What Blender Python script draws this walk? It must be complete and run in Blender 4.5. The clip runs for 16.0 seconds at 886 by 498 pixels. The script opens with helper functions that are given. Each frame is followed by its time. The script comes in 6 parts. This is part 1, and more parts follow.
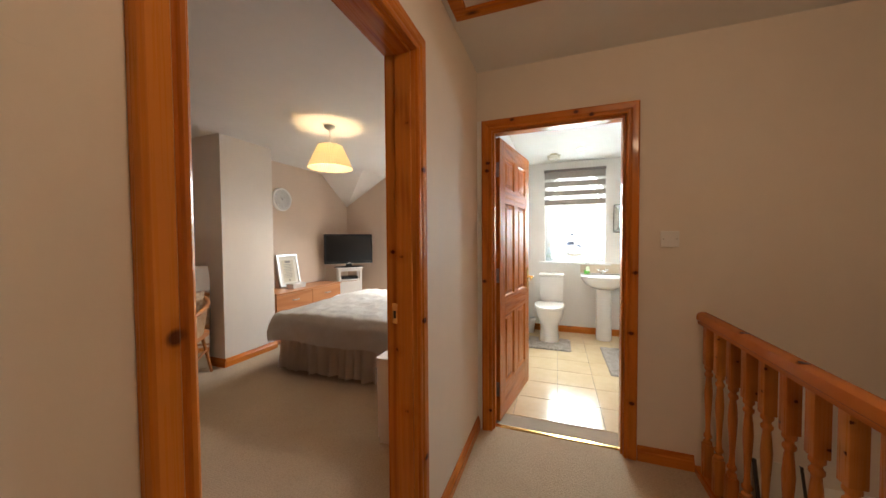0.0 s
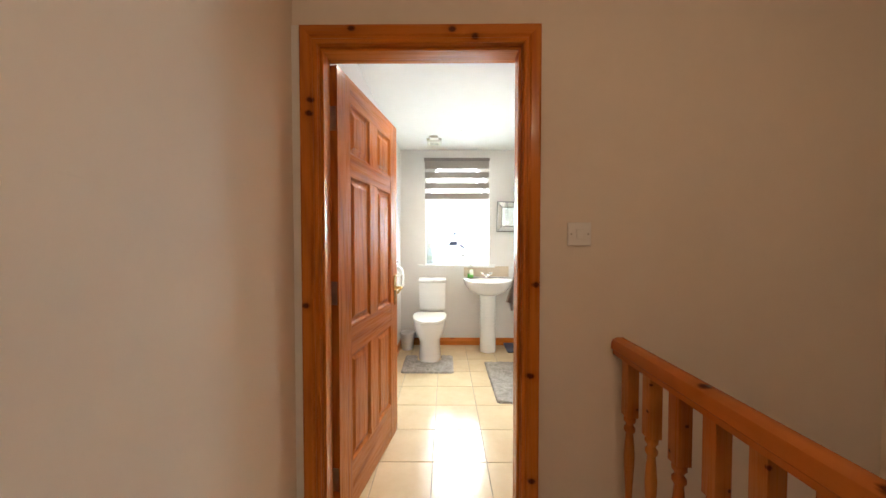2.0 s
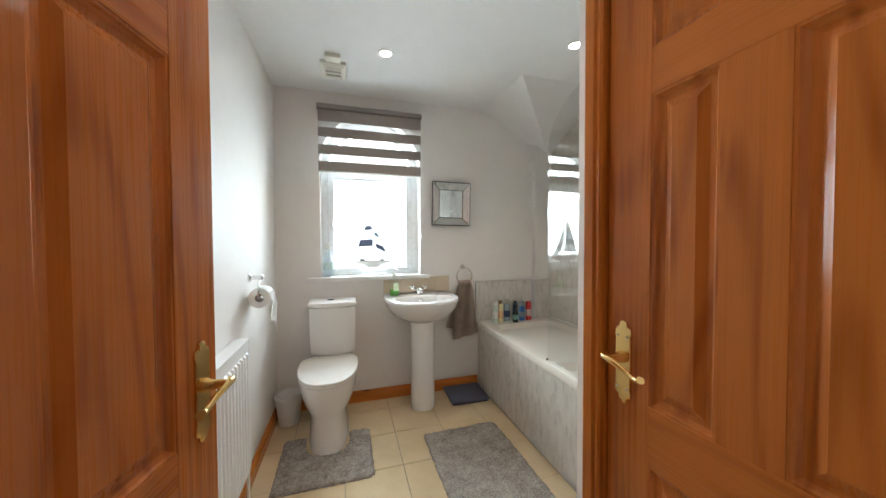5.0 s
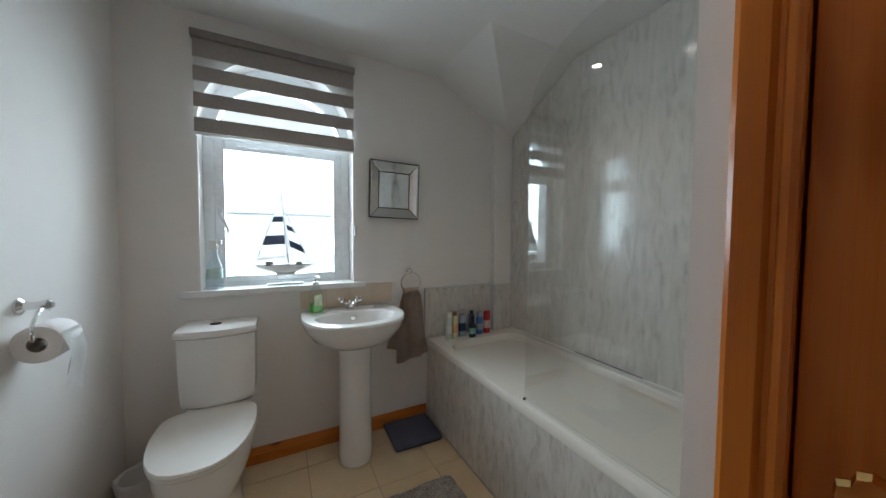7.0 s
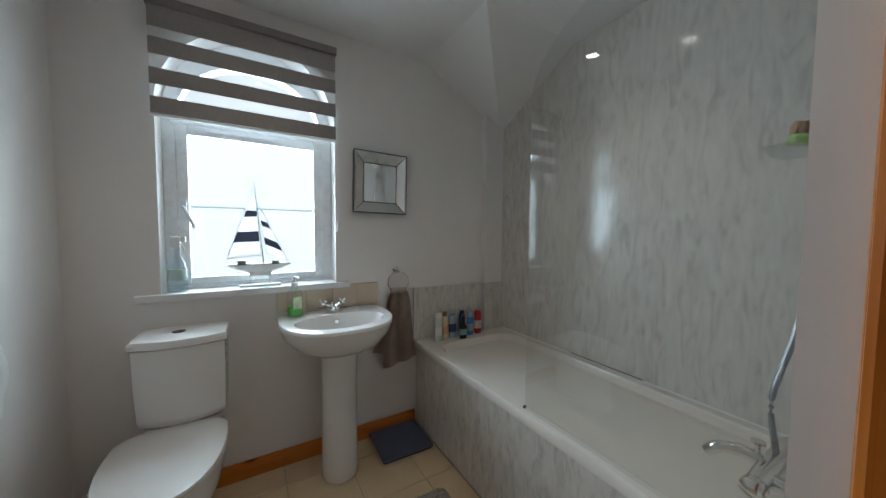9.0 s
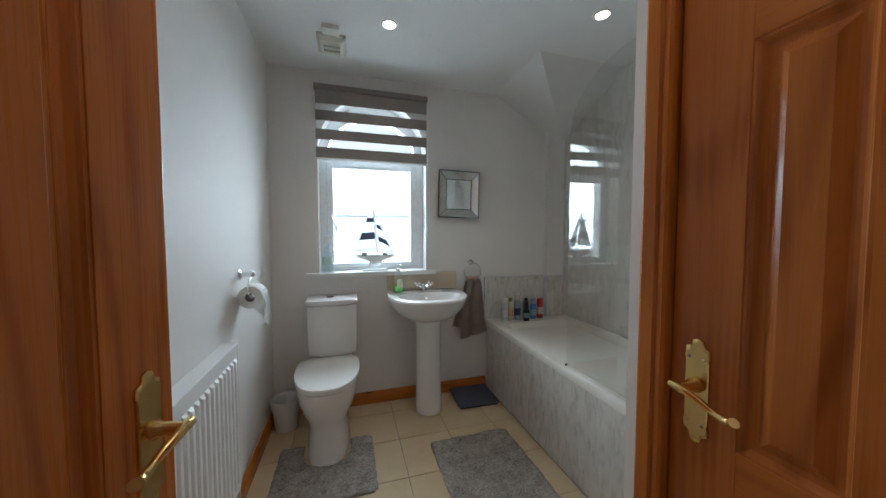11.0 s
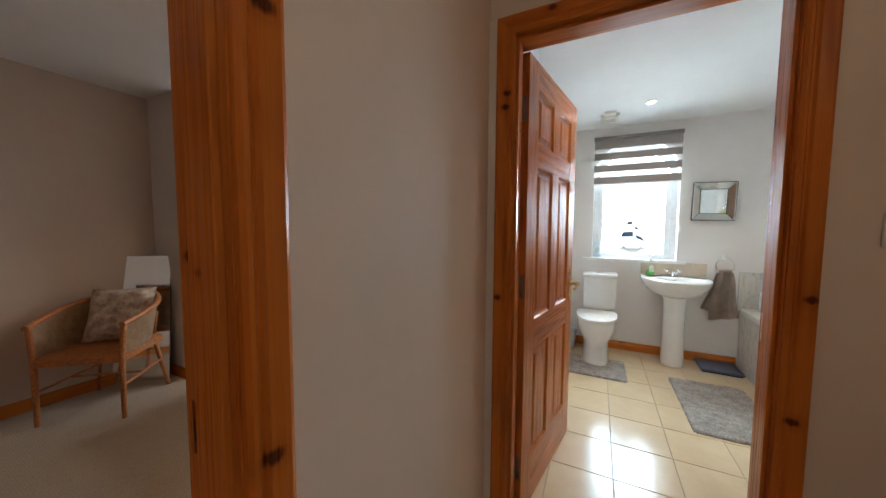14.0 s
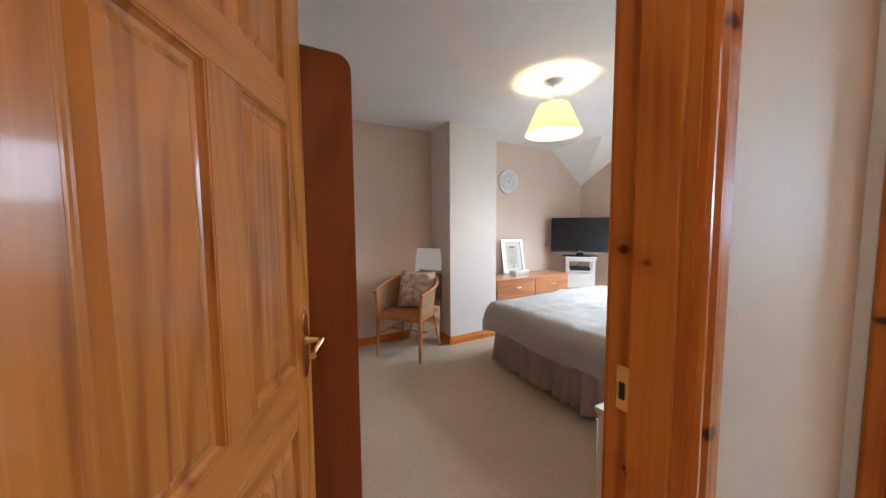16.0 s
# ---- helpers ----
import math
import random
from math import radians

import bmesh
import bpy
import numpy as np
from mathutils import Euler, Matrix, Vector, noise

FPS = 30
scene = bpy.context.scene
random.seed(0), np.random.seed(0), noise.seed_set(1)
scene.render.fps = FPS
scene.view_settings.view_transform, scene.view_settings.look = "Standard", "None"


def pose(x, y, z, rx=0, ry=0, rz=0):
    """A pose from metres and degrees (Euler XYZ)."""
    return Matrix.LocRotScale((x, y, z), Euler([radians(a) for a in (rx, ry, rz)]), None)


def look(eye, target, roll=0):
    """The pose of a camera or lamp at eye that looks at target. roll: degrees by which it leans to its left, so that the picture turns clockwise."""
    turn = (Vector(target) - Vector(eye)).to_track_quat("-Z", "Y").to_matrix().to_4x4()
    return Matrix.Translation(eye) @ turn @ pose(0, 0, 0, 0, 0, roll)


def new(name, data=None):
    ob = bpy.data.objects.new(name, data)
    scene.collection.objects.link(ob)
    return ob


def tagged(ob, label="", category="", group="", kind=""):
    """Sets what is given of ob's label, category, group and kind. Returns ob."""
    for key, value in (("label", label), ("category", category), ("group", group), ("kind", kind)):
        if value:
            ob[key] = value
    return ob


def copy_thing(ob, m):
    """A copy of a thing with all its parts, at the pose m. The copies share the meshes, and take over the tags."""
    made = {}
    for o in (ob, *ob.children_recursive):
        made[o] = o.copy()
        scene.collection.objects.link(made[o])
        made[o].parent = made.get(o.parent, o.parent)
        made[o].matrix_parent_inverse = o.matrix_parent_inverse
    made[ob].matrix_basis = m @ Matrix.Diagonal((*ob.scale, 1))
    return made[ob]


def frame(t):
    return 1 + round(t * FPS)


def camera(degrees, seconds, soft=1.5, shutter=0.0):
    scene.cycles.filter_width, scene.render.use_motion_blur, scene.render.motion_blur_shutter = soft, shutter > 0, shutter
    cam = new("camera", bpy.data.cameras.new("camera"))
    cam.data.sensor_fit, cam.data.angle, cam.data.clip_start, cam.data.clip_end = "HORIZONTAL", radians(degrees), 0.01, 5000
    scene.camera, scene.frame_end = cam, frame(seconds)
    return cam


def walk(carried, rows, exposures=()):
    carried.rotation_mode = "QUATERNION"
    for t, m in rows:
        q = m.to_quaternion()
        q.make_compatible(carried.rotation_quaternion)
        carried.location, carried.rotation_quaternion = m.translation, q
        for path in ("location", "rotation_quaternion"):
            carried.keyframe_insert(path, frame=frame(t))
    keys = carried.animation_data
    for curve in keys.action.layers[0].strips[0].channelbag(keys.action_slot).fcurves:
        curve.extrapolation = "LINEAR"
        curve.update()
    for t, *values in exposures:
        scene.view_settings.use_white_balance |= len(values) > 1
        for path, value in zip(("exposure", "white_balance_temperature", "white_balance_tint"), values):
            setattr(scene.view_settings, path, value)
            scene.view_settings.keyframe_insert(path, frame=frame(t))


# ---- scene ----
cam = camera(109.0, 16.0)
PATH = [
    (0, (0.004, -0.045, 1.281), (-0.677, 1.835, 1.223), -0.4),
    (0.5, (0.063, 0.126, 1.271), (-0.393, 2.073, 1.225), -0.3),
    (1, (0.096, 0.314, 1.26), (-0.162, 2.297, 1.211), -0.0),
    (1.5, (0.098, 0.563, 1.258), (-0.003, 2.559, 1.203), 0.1),
    (2, (0.081, 0.82, 1.251), (0.064, 2.819, 1.2), -0.0),
    (2.5, (0.064, 1.097, 1.233), (0.121, 3.096, 1.182), 0.1),
    (3, (0.054, 1.338, 1.229), (0.202, 3.332, 1.189), 0.1),
    (3.5, (0.025, 1.578, 1.221), (0.279, 3.562, 1.179), 0.1),
    (4, (0.012, 1.771, 1.214), (0.369, 3.739, 1.187), -0.0),
    (6.5, (0.14, 2.536, 1.256), (1.001, 4.339, 1.166), 0.2),
    (7, (0.184, 2.641, 1.251), (1.112, 4.411, 1.167), 0.4),
    (7.5, (0.168, 2.727, 1.254), (1.191, 4.443, 1.157), 0.3),
    (8, (0.202, 2.787, 1.233), (1.25, 4.488, 1.146), 0.3),
    (10.5, (0.122, 2.499, 1.283), (0.904, 4.334, 1.141), 0.1),
    (11, (0.034, 2.285, 1.234), (0.607, 4.199, 1.14), -0.0),
    (11.5, (-0.01, 2.015, 1.242), (0.351, 3.979, 1.142), 0.1),
    (12, (-0.021, 1.741, 1.261), (0.143, 3.731, 1.16), 0.1),
    (12.5, (-0.008, 1.475, 1.264), (-0.049, 3.473, 1.164), 0.2),
    (13, (-0.026, 1.24, 1.252), (-0.312, 3.217, 1.156), 0.4),
    (13.5, (-0.057, 1.005, 1.271), (-0.613, 2.923, 1.154), 0.5),
    (14, (-0.101, 0.816, 1.275), (-0.981, 2.607, 1.143), 0.3),
    (14.5, (-0.14, 0.669, 1.271), (-1.354, 2.253, 1.137), -0.0),
    (15, (-0.17, 0.568, 1.278), (-1.652, 1.903, 1.133), -0.2),
    (15.5, (-0.218, 0.523, 1.279), (-1.88, 1.626, 1.129), -0.4),
    (16, (-0.278, 0.522, 1.276), (-2.028, 1.479, 1.133), -0.4),
]
EXPOSURES = [(0, 0.30, 6900, 10), (2.5, 0.52, 6780, 10), (3.5, 0.18, 6700, 11), (4, -0.06, 6700, 11), (6.5, -1.42, 6200, 11), (8, -1.66, 6080, 10), (10.5, -1.68, 5980, 10), (12, -0.82, 6050, 9), (13.5, -0.25, 6100, 9), (14.5, -0.38, 6000, 9), (15.2, 0.02, 5800, 8), (15.6, 0.42, 5720, 7), (16, 0.78, 5500, 6)]
walk(cam, [(t, look(eye, target, roll)) for t, eye, target, roll in PATH], EXPOSURES)

# ---- world, sun and large lights ----
world = bpy.data.worlds.new("world")
scene.world = world
world.use_nodes = True
wn, wl = world.node_tree.nodes, world.node_tree.links
sky = wn.new("ShaderNodeTexSky")
sky.sky_type, sky.sun_disc = "NISHITA", False
sky.sun_elevation, sky.sun_rotation = radians(38), radians(200)
sky.air_density, sky.dust_density = 1.0, 3.0
wn["Background"].inputs["Strength"].default_value = 0.12
wl.new(sky.outputs[0], wn["Background"].inputs[0])


def lamp(name, kind, m, energy, colour, **more):
    data = bpy.data.lights.new(name, kind)
    data.energy, data.color = energy, colour
    for k, v in more.items():
        if k == "size":
            data.size = v
        elif k == "size_y":
            data.shape, data.size_y = "RECTANGLE", v
        elif k == "radius":
            data.shadow_soft_size = v
        elif k == "angle":
            data.angle = v
        elif k == "gloss":
            data.specular_factor = v
        elif k == "spread":
            data.spread = v
        elif k == "spot":
            data.spot_size, data.spot_blend = v, 0.6
    ob = new(name, data)
    ob.matrix_world = m
    return ob


SKY_BATH, SKY_BED, LANDING_W = 225.0, 56.0, 9.0
lamp("sun", "SUN", pose(0, 0, 9, 52, 0, 160), 1.0, (1.0, 0.95, 0.88), angle=radians(15))
lamp("sky_light_bathroom", "AREA", pose(0.22, 5.02, 1.75, -68, 0, 18), SKY_BATH, (0.77, 0.92, 1.0), size=1.0, size_y=1.45, gloss=0.35)
lamp("sky_light_bedroom", "AREA", pose(-1.775, 4.70, 1.80, -32, 0, 12), SKY_BED, (0.88, 0.94, 1.0), size=1.1, size_y=0.9, spread=radians(140), gloss=0.0)
# Added warm fill that brightens the landing; it has no fitting and stays unseen.
lamp("landing_fill", "POINT", pose(0.55, 0.38, 2.22), LANDING_W, (1.0, 0.70, 0.47), radius=0.06)
lamp("pendant_light", "POINT", pose(-2.025, 2.435, 2.079), 6.0, (1.0, 0.68, 0.38), radius=0.012)
for sx, sy in ((0.255, 4.00), (0.073, 2.707), (1.265, 3.62)):
    lamp("spot_light", "SPOT", pose(sx, sy, 2.322), 14.0, (1.0, 0.80, 0.60), radius=0.025, spot=radians(110))

# ---- materials ----
MATS = {}


def nodes_of(name):
    m = bpy.data.materials.new(name)
    m.use_nodes = True
    t = m.node_tree
    return m, t, t.nodes["Principled BSDF"]


def add(t, kind, **inputs):
    n = t.nodes.new(kind)
    for k, v in inputs.items():
        if isinstance(v, bpy.types.NodeSocket):
            t.links.new(v, n.inputs[k])
        else:
            n.inputs[k].default_value = v
    return n


def ramp(t, fac, stops):
    n = t.nodes.new("ShaderNodeValToRGB")
    e = n.color_ramp.elements
    while len(e) < len(stops):
        e.new(0.5)
    for el, (p, c) in zip(e, stops):
        el.position, el.color = p, (*c, 1)
    t.links.new(fac, n.inputs["Fac"])
    return n.outputs["Color"]


def mixc(t, fac, a, b, mode="MIX"):
    n = t.nodes.new("ShaderNodeMix")
    n.data_type, n.blend_type = "RGBA", mode
    for s, v in ((0, fac), (6, a), (7, b)):
        if isinstance(v, bpy.types.NodeSocket):
            t.links.new(v, n.inputs[s])
        else:
            n.inputs[s].default_value = v if s == 0 else (*v, 1)
    return n.outputs[2]


def maths(t, op, a, b=0.0, clamp=False):
    n = t.nodes.new("ShaderNodeMath")
    n.operation, n.use_clamp = op, clamp
    for i, v in enumerate((a, b)):
        if isinstance(v, bpy.types.NodeSocket):
            t.links.new(v, n.inputs[i])
        else:
            n.inputs[i].default_value = v
    return n.outputs[0]


def bump(t, bsdf, height, strength, distance):
    n = t.nodes.new("ShaderNodeBump")
    n.inputs["Strength"].default_value, n.inputs["Distance"].default_value = strength, distance
    t.links.new(height, n.inputs["Height"])
    t.links.new(n.outputs[0], bsdf.inputs["Normal"])


def coords(t, scale=(1, 1, 1), shift=True):
    c = t.nodes.new("ShaderNodeTexCoord").outputs["Object"]
    if shift:
        r = t.nodes.new("ShaderNodeObjectInfo").outputs["Random"]
        k = t.nodes.new("ShaderNodeVectorMath")
        k.operation = "SCALE"
        k.inputs[0].default_value = (7.3, 11.9, 5.1)
        t.links.new(r, k.inputs["Scale"])
        a = t.nodes.new("ShaderNodeVectorMath")
        a.operation = "ADD"
        t.links.new(c, a.inputs[0])
        t.links.new(k.outputs[0], a.inputs[1])
        c = a.outputs[0]
    m = t.nodes.new("ShaderNodeMapping")
    m.inputs["Scale"].default_value = scale
    t.links.new(c, m.inputs["Vector"])
    return m.outputs[0]


def plain(name, colour, rough=0.5, metal=0.0, vary=0.06, scale=8.0, bumps=0.0, bscale=200.0, coat=0.0, spec=0.5):
    m, t, b = nodes_of(name)
    v = coords(t)
    n1 = add(t, "ShaderNodeTexNoise", Vector=v, Scale=scale, Detail=5.0).outputs["Fac"]
    lo = tuple(c * (1 - vary) for c in colour)
    hi = tuple(min(1, c * (1 + vary)) for c in colour)
    t.links.new(ramp(t, n1, [(0.3, lo), (0.7, hi)]), b.inputs["Base Color"])
    n2 = add(t, "ShaderNodeTexNoise", Vector=v, Scale=scale * 4, Detail=4.0).outputs["Fac"]
    t.links.new(maths(t, "MULTIPLY_ADD", n2, 0.12), b.inputs["Roughness"])
    b.inputs["Roughness"].links[0].from_node.inputs[2].default_value = max(0.02, rough - 0.06)
    b.inputs["Metallic"].default_value = metal
    b.inputs["Coat Weight"].default_value = coat
    b.inputs["Coat Roughness"].default_value = 0.08
    b.inputs["Specular IOR Level"].default_value = spec
    if bumps:
        n3 = add(t, "ShaderNodeTexNoise", Vector=v, Scale=bscale, Detail=3.0).outputs["Fac"]
        bump(t, b, n3, bumps, 0.002)
    return m


def paint(name, colour, rough=0.55):
    """Emulsion on plaster: roller stipple, faint blotches and scuffs."""
    m, t, b = nodes_of(name)
    v = coords(t, shift=False)
    big = add(t, "ShaderNodeTexNoise", Vector=v, Scale=1.3, Detail=4.0).outputs["Fac"]
    mid = add(t, "ShaderNodeTexNoise", Vector=v, Scale=9.0, Detail=6.0, Roughness=0.6).outputs["Fac"]
    mixed = maths(t, "ADD", maths(t, "MULTIPLY", big, 0.6), maths(t, "MULTIPLY", mid, 0.4))
    lo, hi = tuple(c * 0.965 for c in colour), tuple(min(1, c * 1.02) for c in colour)
    col = ramp(t, mixed, [(0.35, lo), (0.65, hi)])
    scuff = add(t, "ShaderNodeTexNoise", Vector=coords(t, (3, 3, 14), False), Scale=2.2, Detail=8.0, Roughness=0.7).outputs["Fac"]
    mark = maths(t, "MULTIPLY", maths(t, "GREATER_THAN", scuff, 0.69), 0.10)
    t.links.new(mixc(t, mark, col, tuple(c * 0.62 for c in colour)), b.inputs["Base Color"])
    rr = maths(t, "ADD", maths(t, "MULTIPLY", mid, 0.2), rough - 0.1)
    t.links.new(rr, b.inputs["Roughness"])
    b.inputs["Specular IOR Level"].default_value = 0.4
    st = add(t, "ShaderNodeTexNoise", Vector=v, Scale=240.0, Detail=2.0).outputs["Fac"]
    sw = add(t, "ShaderNodeTexNoise", Vector=v, Scale=3.5, Detail=2.0).outputs["Fac"]
    bump(t, b, maths(t, "ADD", maths(t, "MULTIPLY", st, 0.15), maths(t, "MULTIPLY", sw, 1.2)), 0.25, 0.004)
    return m


def pine(name, axis, light=(0.53, 0.170, 0.026), dark=(0.33, 0.074, 0.009), knots=(), gloss=0.22, knotty=True, figure=1.0, knot_r=0.019):
    """Varnished pine with the grain along one axis. knots: (x, y, z) centres in the piece's own metres."""
    m, t, b = nodes_of(name)
    sc = [14.0, 14.0, 14.0]
    sc["xyz".index(axis)] = 0.9
    v = coords(t, tuple(sc))
    warp = add(t, "ShaderNodeTexNoise", Vector=coords(t, tuple(s * 0.35 for s in sc)), Scale=1.0, Detail=2.0)
    vv = t.nodes.new("ShaderNodeVectorMath")
    vv.operation = "MULTIPLY_ADD"
    t.links.new(warp.outputs["Color"], vv.inputs[0])
    vv.inputs[1].default_value = (2.2 * figure, 2.2 * figure, 2.2 * figure)
    t.links.new(v, vv.inputs[2])
    rings = t.nodes.new("ShaderNodeTexWave")
    rings.wave_type, rings.wave_profile = "BANDS", "SIN"
    rings.bands_direction = {"x": "Y", "y": "X", "z": "X"}[axis]
    for k, val in (("Scale", 0.75), ("Distortion", 2.5), ("Detail", 2.0), ("Detail Scale", 0.8)):
        rings.inputs[k].default_value = val
    t.links.new(vv.outputs[0], rings.inputs["Vector"])
    other = add(t, "ShaderNodeTexNoise", Vector=vv.outputs[0], Scale=1.6, Detail=3.0).outputs["Fac"]
    fine_s = [260.0, 260.0, 260.0]
    fine_s["xyz".index(axis)] = 4.0
    fine = add(t, "ShaderNodeTexNoise", Vector=coords(t, tuple(fine_s)), Scale=1.0, Detail=2.0).outputs["Fac"]
    flow_s = [2.6, 2.6, 2.6]
    flow_s["xyz".index(axis)] = 0.42
    flow = add(t, "ShaderNodeTexNoise", Vector=coords(t, tuple(flow_s)), Scale=1.0, Detail=1.5, Roughness=0.4).outputs["Fac"]
    arcs = maths(t, "SINE", maths(t, "ADD", maths(t, "MULTIPLY", flow, 46.0 + 16.0 * figure), maths(t, "MULTIPLY", other, 1.6)))
    arcs = maths(t, "POWER", maths(t, "MULTIPLY_ADD", arcs, 0.5), 1.6)
    arcs.node.inputs[0].links[0].from_node.inputs[2].default_value = 0.5
    f = maths(t, "ADD", maths(t, "MULTIPLY", rings.outputs["Fac"], 0.16), maths(t, "MULTIPLY", other, 0.34))
    f = maths(t, "ADD", f, maths(t, "MULTIPLY", arcs, 0.38))
    f = maths(t, "ADD", f, maths(t, "MULTIPLY", maths(t, "SUBTRACT", fine, 0.5), 0.20))
    midc = tuple((a + c) / 2 for a, c in zip(light, dark))
    col = ramp(t, f, [(0.12, tuple(min(1, c * 1.1) for c in light)), (0.45, light), (0.7, midc), (0.95, dark)])
    knot_col = (0.095, 0.024, 0.008)
    base = t.nodes.new("ShaderNodeTexCoord").outputs["Object"]
    if knotty:
        ks = [5.0, 5.0, 5.0]
        ks["xyz".index(axis)] = 2.2
        vor = add(t, "ShaderNodeTexVoronoi", Vector=coords(t, tuple(ks)), Scale=1.0)
        near = maths(t, "SUBTRACT", 1.0, maths(t, "DIVIDE", vor.outputs["Distance"], 0.10), True)
        col = mixc(t, maths(t, "MULTIPLY", near, 1.4, True), col, knot_col)
    for x, y, z in knots:
        d = t.nodes.new("ShaderNodeVectorMath")
        d.operation = "SUBTRACT"
        t.links.new(base, d.inputs[0])
        d.inputs[1].default_value = (x, y, z)
        s = t.nodes.new("ShaderNodeVectorMath")
        s.operation = "MULTIPLY"
        t.links.new(d.outputs[0], s.inputs[0])
        s.inputs[1].default_value = (1.0, 1.0, 1.35)
        ln = t.nodes.new("ShaderNodeVectorMath")
        ln.operation = "LENGTH"
        t.links.new(s.outputs[0], ln.inputs[0])
        dist = maths(t, "ADD", ln.outputs["Value"], maths(t, "MULTIPLY", maths(t, "SUBTRACT", fine, 0.5), 0.012))
        halo = maths(t, "SUBTRACT", 1.0, maths(t, "DIVIDE", dist, 0.045), True)
        core = maths(t, "MULTIPLY", maths(t, "SUBTRACT", 1.0, maths(t, "DIVIDE", dist, knot_r), True), 2.0, True)
        col = mixc(t, maths(t, "MULTIPLY", halo, 0.45), col, dark)
        col = mixc(t, core, col, knot_col)
    t.links.new(col, b.inputs["Base Color"])
    t.links.new(maths(t, "ADD", maths(t, "MULTIPLY", fine, 0.12), gloss), b.inputs["Roughness"])
    b.inputs["Specular IOR Level"].default_value = 0.16
    b.inputs["Coat Weight"].default_value = 0.18
    b.inputs["Coat Roughness"].default_value = 0.08
    wavy = add(t, "ShaderNodeTexNoise", Vector=base, Scale=26.0, Detail=2.0).outputs["Fac"]
    bump(t, b, maths(t, "ADD", maths(t, "MULTIPLY", fine, 0.6), wavy), 0.10, 0.0016)
    return m


def carpet_material():
    m, t, b = nodes_of("carpet_wool")
    v = coords(t, shift=False)
    ribs = t.nodes.new("ShaderNodeTexWave")
    ribs.bands_direction = "Y"
    ribs.inputs["Scale"].default_value, ribs.inputs["Distortion"].default_value = 28.0, 0.25
    ribs.inputs["Detail"].default_value, ribs.inputs["Detail Scale"].default_value = 1.0, 3.0
    t.links.new(v, ribs.inputs["Vector"])
    tuft = add(t, "ShaderNodeTexVoronoi", Vector=v, Scale=150.0).outputs["Distance"]
    big = add(t, "ShaderNodeTexNoise", Vector=v, Scale=2.0, Detail=5.0).outputs["Fac"]
    c = ramp(t, big, [(0.3, (0.52, 0.42, 0.31)), (0.7, (0.60, 0.49, 0.37))])
    c = mixc(t, maths(t, "MULTIPLY", tuft, 0.55, True), c, (0.34, 0.26, 0.18))
    t.links.new(c, b.inputs["Base Color"])
    b.inputs["Roughness"].default_value = 0.95
    b.inputs["Specular IOR Level"].default_value = 0.1
    h = maths(t, "ADD", maths(t, "MULTIPLY", ribs.outputs["Fac"], 0.22), maths(t, "MULTIPLY", tuft, -0.8))
    bump(t, b, h, 0.55, 0.004)
    return m


def tile_material():
    m, t, b = nodes_of("tile_ceramic_cream")
    v = coords(t)
    r = t.nodes.new("ShaderNodeObjectInfo").outputs["Random"]
    n = add(t, "ShaderNodeTexNoise", Vector=v, Scale=5.0, Detail=6.0, Roughness=0.6).outputs["Fac"]
    c = ramp(t, n, [(0.3, (0.66, 0.50, 0.30)), (0.7, (0.76, 0.61, 0.40))])
    c = mixc(t, maths(t, "MULTIPLY", r, 0.25), c, (0.62, 0.48, 0.32))
    t.links.new(c, b.inputs["Base Color"])
    n2 = add(t, "ShaderNodeTexNoise", Vector=v, Scale=30.0, Detail=3.0).outputs["Fac"]
    t.links.new(maths(t, "ADD", maths(t, "MULTIPLY", n2, 0.12), 0.12), b.inputs["Roughness"])
    n3 = add(t, "ShaderNodeTexNoise", Vector=v, Scale=7.0, Detail=2.0).outputs["Fac"]
    bump(t, b, n3, 0.12, 0.003)
    return m


def marble(name, lo, hi, rough=0.16, vertical=True):
    """Laminate wall panel with streaked grey marbling."""
    m, t, b = nodes_of(name)
    v = coords(t, (16.0, 16.0, 5.0), False)
    w = add(t, "ShaderNodeTexNoise", Vector=v, Scale=1.5, Detail=7.0, Roughness=0.62, Distortion=1.1).outputs["Fac"]
    w2 = add(t, "ShaderNodeTexNoise", Vector=coords(t, (26.0, 26.0, 7.0), False), Scale=1.4, Detail=6.0, Roughness=0.65, Distortion=0.8).outputs["Fac"]
    f = maths(t, "ADD", maths(t, "MULTIPLY", w, 0.6), maths(t, "MULTIPLY", w2, 0.4))
    c = ramp(t, f, [(0.36, lo), (0.48, tuple((a + 2 * d) / 3 for a, d in zip(lo, hi))), (0.62, hi)])
    t.links.new(c, b.inputs["Base Color"])
    b.inputs["Roughness"].default_value = rough
    return m


def fabric(name, lo, hi, scale=300.0, pat=4.0, rough=0.9, bumps=0.4):
    m, t, b = nodes_of(name)
    v = coords(t)
    n = add(t, "ShaderNodeTexNoise", Vector=v, Scale=pat, Detail=6.0, Roughness=0.65).outputs["Fac"]
    t.links.new(ramp(t, n, [(0.35, lo), (0.65, hi)]), b.inputs["Base Color"])
    b.inputs["Roughness"].default_value = rough
    b.inputs["Sheen Weight"].default_value = 0.25
    b.inputs["Specular IOR Level"].default_value = 0.15
    n2 = add(t, "ShaderNodeTexVoronoi", Vector=v, Scale=scale).outputs["Distance"]
    bump(t, b, n2, bumps, 0.003)
    return m


